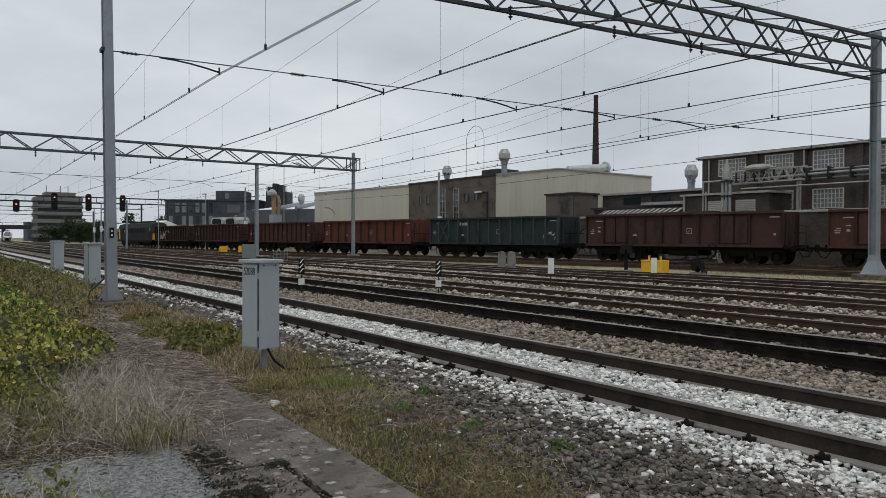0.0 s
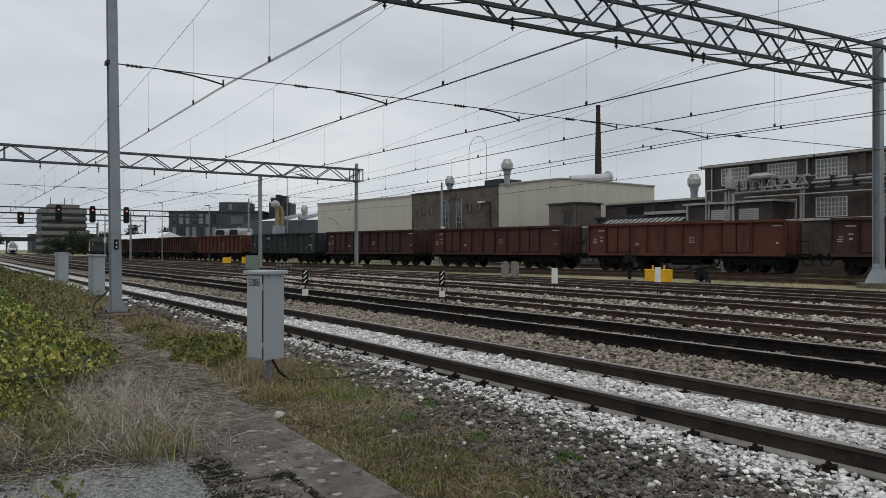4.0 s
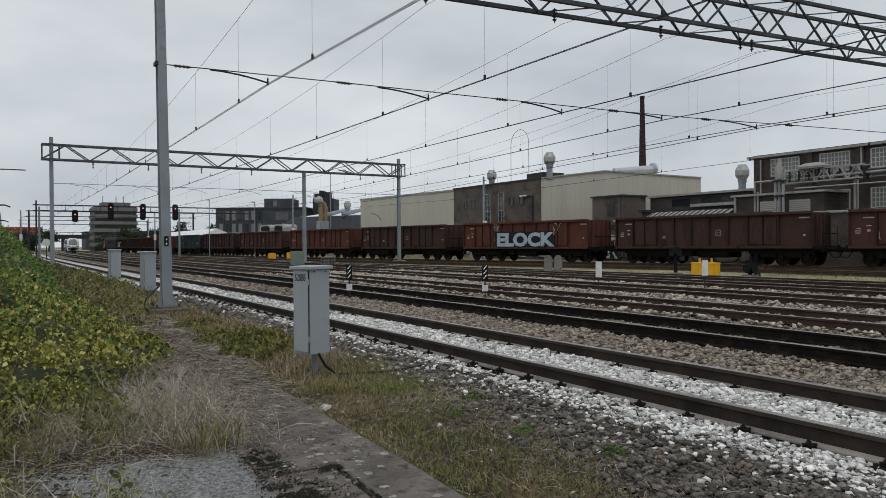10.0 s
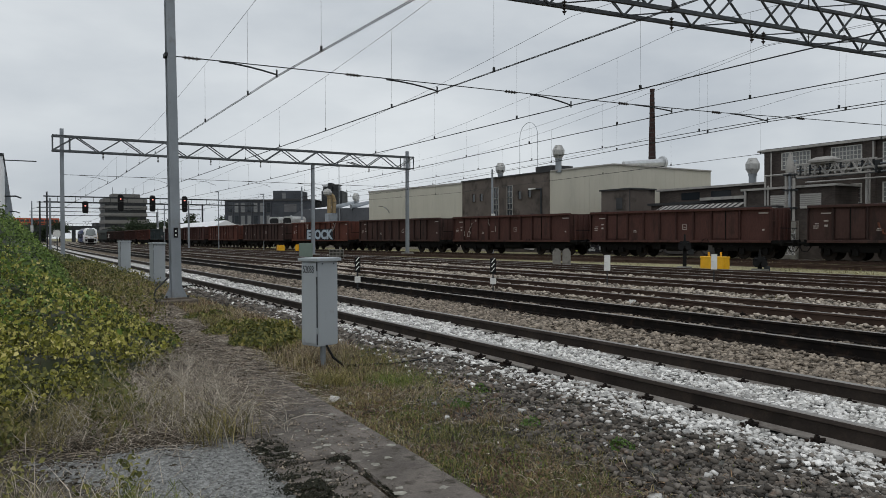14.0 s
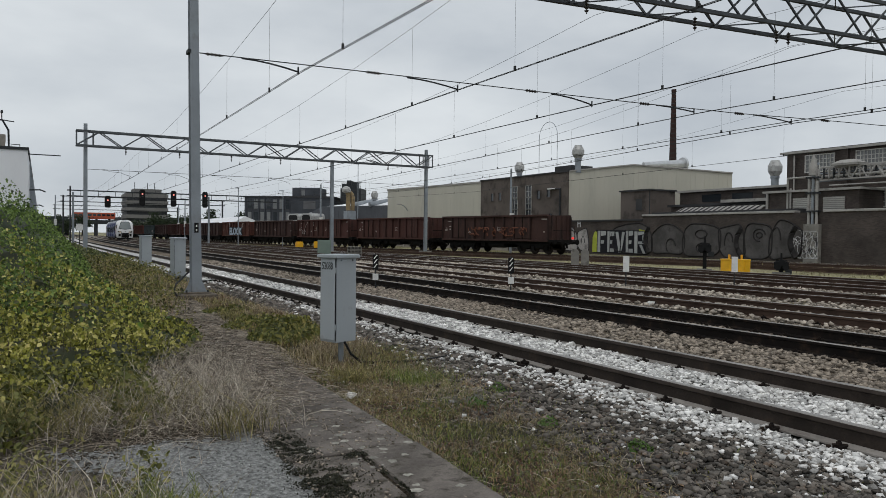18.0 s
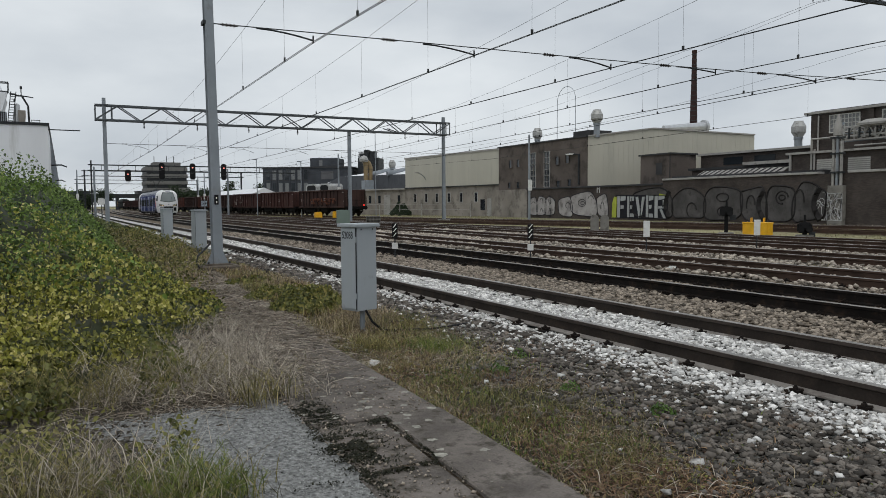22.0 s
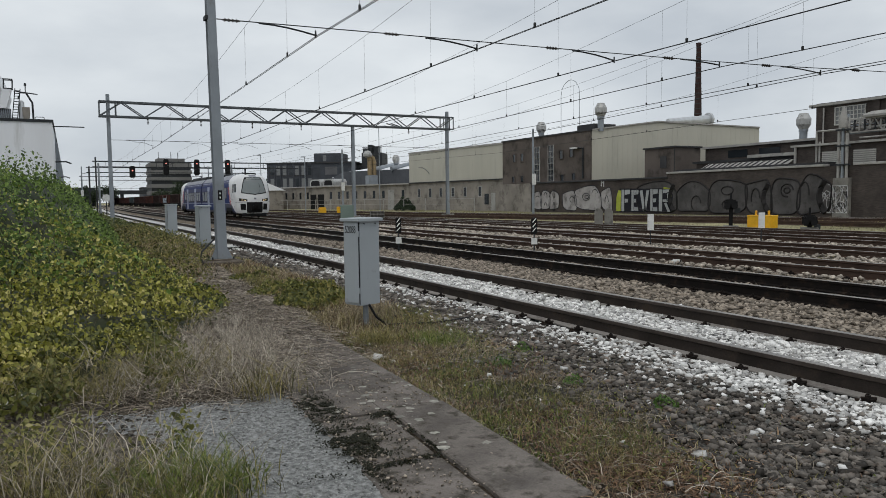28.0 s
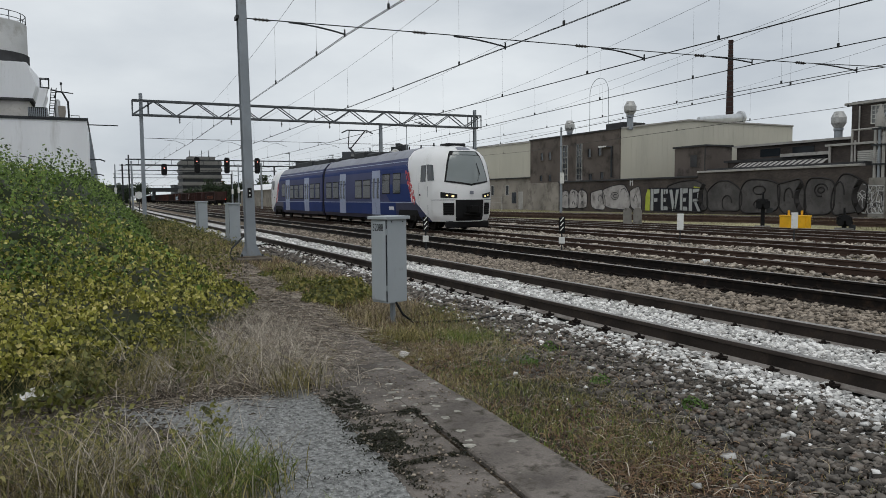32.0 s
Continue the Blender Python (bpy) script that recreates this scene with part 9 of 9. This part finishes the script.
# pale lichen discs
spots = []
while len(spots) < 95:
    x, y = RNG.choice([RNG.uniform(1.6, 2.6), RNG.normal(2.12, 0.12)]), RNG.normal(5.7, 0.9)
    z = slab_top(x, y)
    if z is not None:
        spots.append((x, y, z + 0.003))
spots = np.array(spots)
n = len(spots)
ang = np.linspace(0, 2 * np.pi, 11, endpoint=False)
rad = (0.01 + 0.036 * RNG.random(n) ** 1.7)[:, None] * RNG.uniform(0.6, 1.25, (n, 11))
v = np.stack([spots[:, 0, None] + rad * np.cos(ang), spots[:, 1, None] + rad * np.sin(ang) * 0.9, np.repeat(spots[:, 2, None], 11, 1)], -1).reshape(-1, 3)
stuff("lichen", v, (np.arange(n) * 11)[:, None] + np.arange(11)[None], mat("pale_lichen", (0.27, 0.26, 0.225), 0.9, 0, 0.3, 30, 120, 0.1, spread=-0.3), "pale lichen spots on the slabs", "lichen")
# tufts
for cx, cy, n, r, h, m_, nm in ((1.5, 5.95, 130, 0.24, 0.4, OLIVE, "tuft"), (1.45, 6.1, 60, 0.26, 0.42, STRAW, "tuft"), (0.62, 3.95, 240, 0.2, 0.36, FRESH, "green"), (0.42, 4.05, 180, 0.26, 0.36, FRESH, "green"), (0.85, 4.1, 110, 0.12, 0.24, FRESH, "green"), (0.5, 4.0, 160, 0.3, 0.42, STRAW, "tuft"), (0.55, 3.95, 200, 0.3, 0.36, OLIVE, "tuft"), (0.0, 4.15, 350, 0.33, 0.46, OLIVE, "tuft"), (0.1, 4.3, 230, 0.36, 0.5, STRAW, "tuft"), (-0.45, 4.35, 220, 0.3, 0.4, DRY, "tuft"), (-0.05, 4.3, 160, 0.36, 0.42, STRAW, "tuft"), (-0.4, 4.55, 320, 0.42, 0.34, OLIVE, "tuft"), (0.95, 3.2, 240, 0.1, 0.26, FRESH, "green"), (-1.0, 5.2, 400, 0.5, 0.3, OLIVE, "tuft"), (3.15, 7.6, 500, 0.25, 0.22, OLIVE, "tuft"), (3.75, 7.2, 500, 0.3, 0.2, FRESH, "tuft"), (3.6, 9.4, 700, 0.35, 0.25, DRY, "tuft")):
    xy = RNG.normal((cx, cy), r * 0.6, (n, 2))
    if nm == "green":
        twigs("green_weed", xy[:n // 3], RNG.uniform(0.4, 1.0, n // 3) * h, m_, "fresh green feathery weed", 16, 0.003, 0.45, 0.4, category="grass")
    else:
        twigs("weed_tuft", xy[:n // 5], RNG.uniform(0.3, 1.0, n // 5) * h, m_, "dry olive weed tuft", 6, 0.0026, 1.0, 0.5, category="grass")
        blades("grass_tuft", xy[n // 5:], RNG.uniform(0.3, 1.0, n - n // 5) * h, m_, "dry olive grass tuft", 0.0027, 1.1)
xy = np.concatenate([clumped(9000, 28.5, 47.5, 12, 110, 0.4, 1.4, 2.2, 1.0), clumped(1500, 15.3, 27, 9, 30, 0.5, 2.0, 8.8)])
blades("yard_grass", xy, RNG.uniform(0.05, 0.2, len(xy)), leaf_mat("yard_weeds", (0.12, 0.11, 0.045), (0.26, 0.23, 0.1), (0.36, 0.31, 0.16), 0.4), "thin dry grass by the factory wall", 0.011, 0.9)


def make_thicket():
    xs, ys = np.arange(-9, 3.3, 0.3), np.concatenate([np.arange(6.6, 20, 0.3), np.arange(20, 60, 1.0)])
    hull, faces = [], []
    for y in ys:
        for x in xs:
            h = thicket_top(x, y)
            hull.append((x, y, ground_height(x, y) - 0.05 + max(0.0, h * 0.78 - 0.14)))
    nx = len(xs)
    for j in range(len(ys) - 1):
        for i in range(nx - 1):
            a = j * nx + i
            faces += [(a, a + 1, a + nx + 1), (a, a + nx + 1, a + nx)]
    # filler hull under the leaves; shade in the gaps is painted as near-black green
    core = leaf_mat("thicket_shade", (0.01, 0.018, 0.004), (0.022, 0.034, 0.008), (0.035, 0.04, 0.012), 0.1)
    stuff("thicket_shade_hull", np.array(hull), np.array(faces), core, "dark filler hull under the thicket leaves, shade of the gaps in its colour", "bush")
    for name, n, y0, y1, power, s0, s1, material, label in (
            ("bramble_leaves", 185000, 6.6, 19, 1.45, 0.022, 0.056, leaf_mat("yellowing_leaves", (0.036, 0.045, 0.009), (0.38, 0.37, 0.06), (0.72, 0.63, 0.24), 0.35), "yellow-green bramble and bindweed leaves"),
            ("thicket_leaves", 165000, 10.5, 62, 1.8, 0.03, 0.072, leaf_mat("green_thicket_leaves", (0.026, 0.048, 0.011), (0.19, 0.29, 0.055), (0.42, 0.47, 0.14), 0.2), "dense green bramble thicket leaves")):
        xy = scatter(n, -8.5, 3.1, y0, y1, power)
        h = np.array([thicket_top(x, y) for x, y in xy])
        gap = np.array([noise.noise(Vector((x * 2.1, y * 2.1, 30))) + 0.6 * noise.noise(Vector((x * 5, y * 5, 33))) for x, y in xy])
        ok = (h > 0.06) & (RNG.random(len(xy)) < np.clip(0.85 + 2.2 * gap, 0.15, 1))
        xy, h = xy[ok], h[ok]
        if name == "bramble_leaves":
            ok = RNG.random(len(xy)) < np.interp(xy[:, 1] - 1.5 * xy[:, 0], (9, 12, 15, 19), (1, 0.8, 0.3, 0.06))
        else:
            ok = RNG.random(len(xy)) < np.interp(xy[:, 1] - 1.5 * xy[:, 0], (9.5, 14), (0.1, 1))
        xy, h = xy[ok], h[ok]
        m = len(xy)
        g = np.array([ground_height(x, y) for x, y in xy])
        z = g + h * 0.97 - np.minimum(0.42 * h, 0.34) * RNG.random(m) ** 1.3 + RNG.uniform(-0.04, 0.02, m)
        pos = np.stack([xy[:, 0] + RNG.normal(0, 0.05, m), xy[:, 1] + RNG.normal(0, 0.05, m), z], 1)
        nrm = np.stack([RNG.normal(0.2, 0.75, m), RNG.normal(-0.4, 0.75, m), np.abs(RNG.normal(0.7, 0.5, m))], 1)
        size = (s0 + (s1 * 1.25 - s0) * RNG.random(m) ** 1.6) * np.interp(xy[:, 1], (8, 20, 58), (1, 1.1, 1.9))
        v, f = leaves(pos, nrm, size, 0.78)
        stuff(name, v, f, material, label, "bush")
    # dark upright stems and dry seed heads that stick out
    xy = scatter(1500, -5, 2.0, 6.8, 14)
    h = np.array([thicket_top(x, y) for x, y in xy])
    xy, h = xy[h > 0.1], h[h > 0.1]
    blades("thicket_stems", xy, h + RNG.uniform(0.02, 0.22, len(h)), leaf_mat("brown_stems", (0.04, 0.03, 0.018), (0.09, 0.07, 0.04), (0.2, 0.16, 0.1), 0.4), "thin brown stems rising out of the thicket", 0.004, 0.35, category="bush")


make_thicket()


def leafy_mound(name, c, r, h, n, s, material, label):
    """A low shrub: leaves gathered over a lumpy dome."""
    a, k = RNG.uniform(0, 2 * np.pi, n), RNG.random(n) ** 0.5
    x, y = c[0] + r * k * np.cos(a), c[1] + r * k * np.sin(a)
    lump = np.array([noise.noise(Vector((u * 2.5 / max(r, 0.3), w * 2.5 / max(r, 0.3), 1))) for u, w in zip(x, y)])
    z = np.array([ground_height(u, w) for u, w in zip(x, y)]) + h * (1 - k ** 2 * 0.8) * (0.8 + 0.5 * lump) * (1 - 0.7 * RNG.random(n) ** 1.6)
    nrm = np.stack([np.cos(a) * k + RNG.normal(0, 0.4, n), np.sin(a) * k - 0.2 + RNG.normal(0, 0.4, n), np.abs(RNG.normal(0.7, 0.4, n))], 1)
    v, f = leaves(np.stack([x, y, z], 1), nrm, RNG.uniform(0.6, 1.3, n) * s)
    return stuff(name, v, f, material, label, "bush")


WEED = leaf_mat("verge_weed_leaves", (0.05, 0.062, 0.014), (0.19, 0.19, 0.04), (0.34, 0.29, 0.09), 0.35)
leafy_mound("weed_clump", (3.45, 10.9), 0.62, 0.5, 2600, 0.062, WEED, "low olive weed clump by the path")
leafy_mound("weed_clump", (3.3, 12.4), 0.55, 0.3, 1200, 0.06, WEED, "low olive weed clump by the path")
leafy_mound("weed_clump", (3.5, 15.0), 0.6, 0.22, 600, 0.06, WEED, "low olive weed clump by the path")
leafy_mound("yard_shrub", (43.2, 93.5), 1.5, 2.1, 1600, 0.3, leaf_mat("dark_shrub", (0.015, 0.03, 0.012), (0.03, 0.05, 0.02), (0.05, 0.06, 0.03), 0.1), "dark green shrub in front of the store")
for x, y in ((4.1, 4.1), (3.9, 5.0), (4.3, 6.4), (3.75, 5.9)):
    leafy_mound("seedling", (x, y), 0.1, 0.12, 90, 0.03, leaf_mat("seedling_leaves", (0.06, 0.12, 0.02), (0.12, 0.2, 0.04), (0.2, 0.2, 0.06), 0.1), "small bright green seedling among stones")


def make_far_trees():
    """The wooded rise beyond the station: many small clumps of leaves over trunks."""
    bark = mat("dark_bark", (0.04, 0.033, 0.028), 0.9, 0, 0.3, 3, 20, 0.3)
    green = leaf_mat("far_tree_leaves", (0.018, 0.03, 0.014), (0.04, 0.06, 0.025), (0.06, 0.075, 0.035), 0.1)
    spots = [(38 + i * 4.3 + RNG.uniform(-1, 1), 255 + RNG.uniform(-14, 10), RNG.uniform(6.5, 9.5)) for i in range(9)] + [(-4 + i * 5.2, 300 + RNG.uniform(-10, 10), RNG.uniform(7, 9)) for i in range(5)] + [(30 + i * 3.5, 240 + RNG.uniform(-4, 4), RNG.uniform(4, 6)) for i in range(4)]
    for x, y, h in spots:
        t = thing("tree", "dark green broadleaf tree beyond the tracks", "tree", pose(x, y, -0.2), group="far trees")
        tb = bm_new()
        tube(tb, (0, 0, 0), (0.1, 0, h * 0.55), 0.28, 0.14, 7)
        for k in range(4):
            a = k * 1.6
            tube(tb, (0.05, 0, h * (0.3 + 0.06 * k)), (1.5 * math.cos(a), 1.5 * math.sin(a), h * (0.55 + 0.08 * k)), 0.1, 0.04, 5)
        part("trunk", tb, bark, t)
        n = 900
        c = RNG.normal(size=(9, 3)) * [1.5, 1.5, h * 0.16] + [0, 0, h * 0.64]
        p = c[RNG.integers(0, 9, n)] + RNG.normal(size=(n, 3)) * [0.8, 0.8, 0.7]
        p[:, 2] = np.clip(p[:, 2], 0.8, h * 1.1)
        v, f = leaves(p, RNG.normal(size=(n, 3)) + [0, -0.3, 0.5], RNG.uniform(0.4, 0.8, n))
        me = bpy.data.meshes.new("crown")
        me.from_pydata(v.tolist(), [], f.tolist())
        me.materials.append(green)
        part("crown", me, None, t)


make_far_trees()




def bus_pose(t):
    """The bus creeps, then crosses and stops beyond the tower block."""
    return pose(float(np.interp(t, (0, 12, 14, 17, 19, 21, 22.4, 32), (-1.5, 0.2, 2.2, 11, 19.5, 30.5, 37.5, 37.6))), 348.5, 6.6)


def motions():
    ts = [0.5 * k for k in range(65)]
    for ob, s in TRAIN:
        walk(ob, [(t, freight_pose(freight_at(t) + s)) for t in ts])
    walk(FLIRT, [(t, flirt_pose(t)) for t in ts])
    walk(BUS, [(t, bus_pose(t)) for t in ts])


motions()
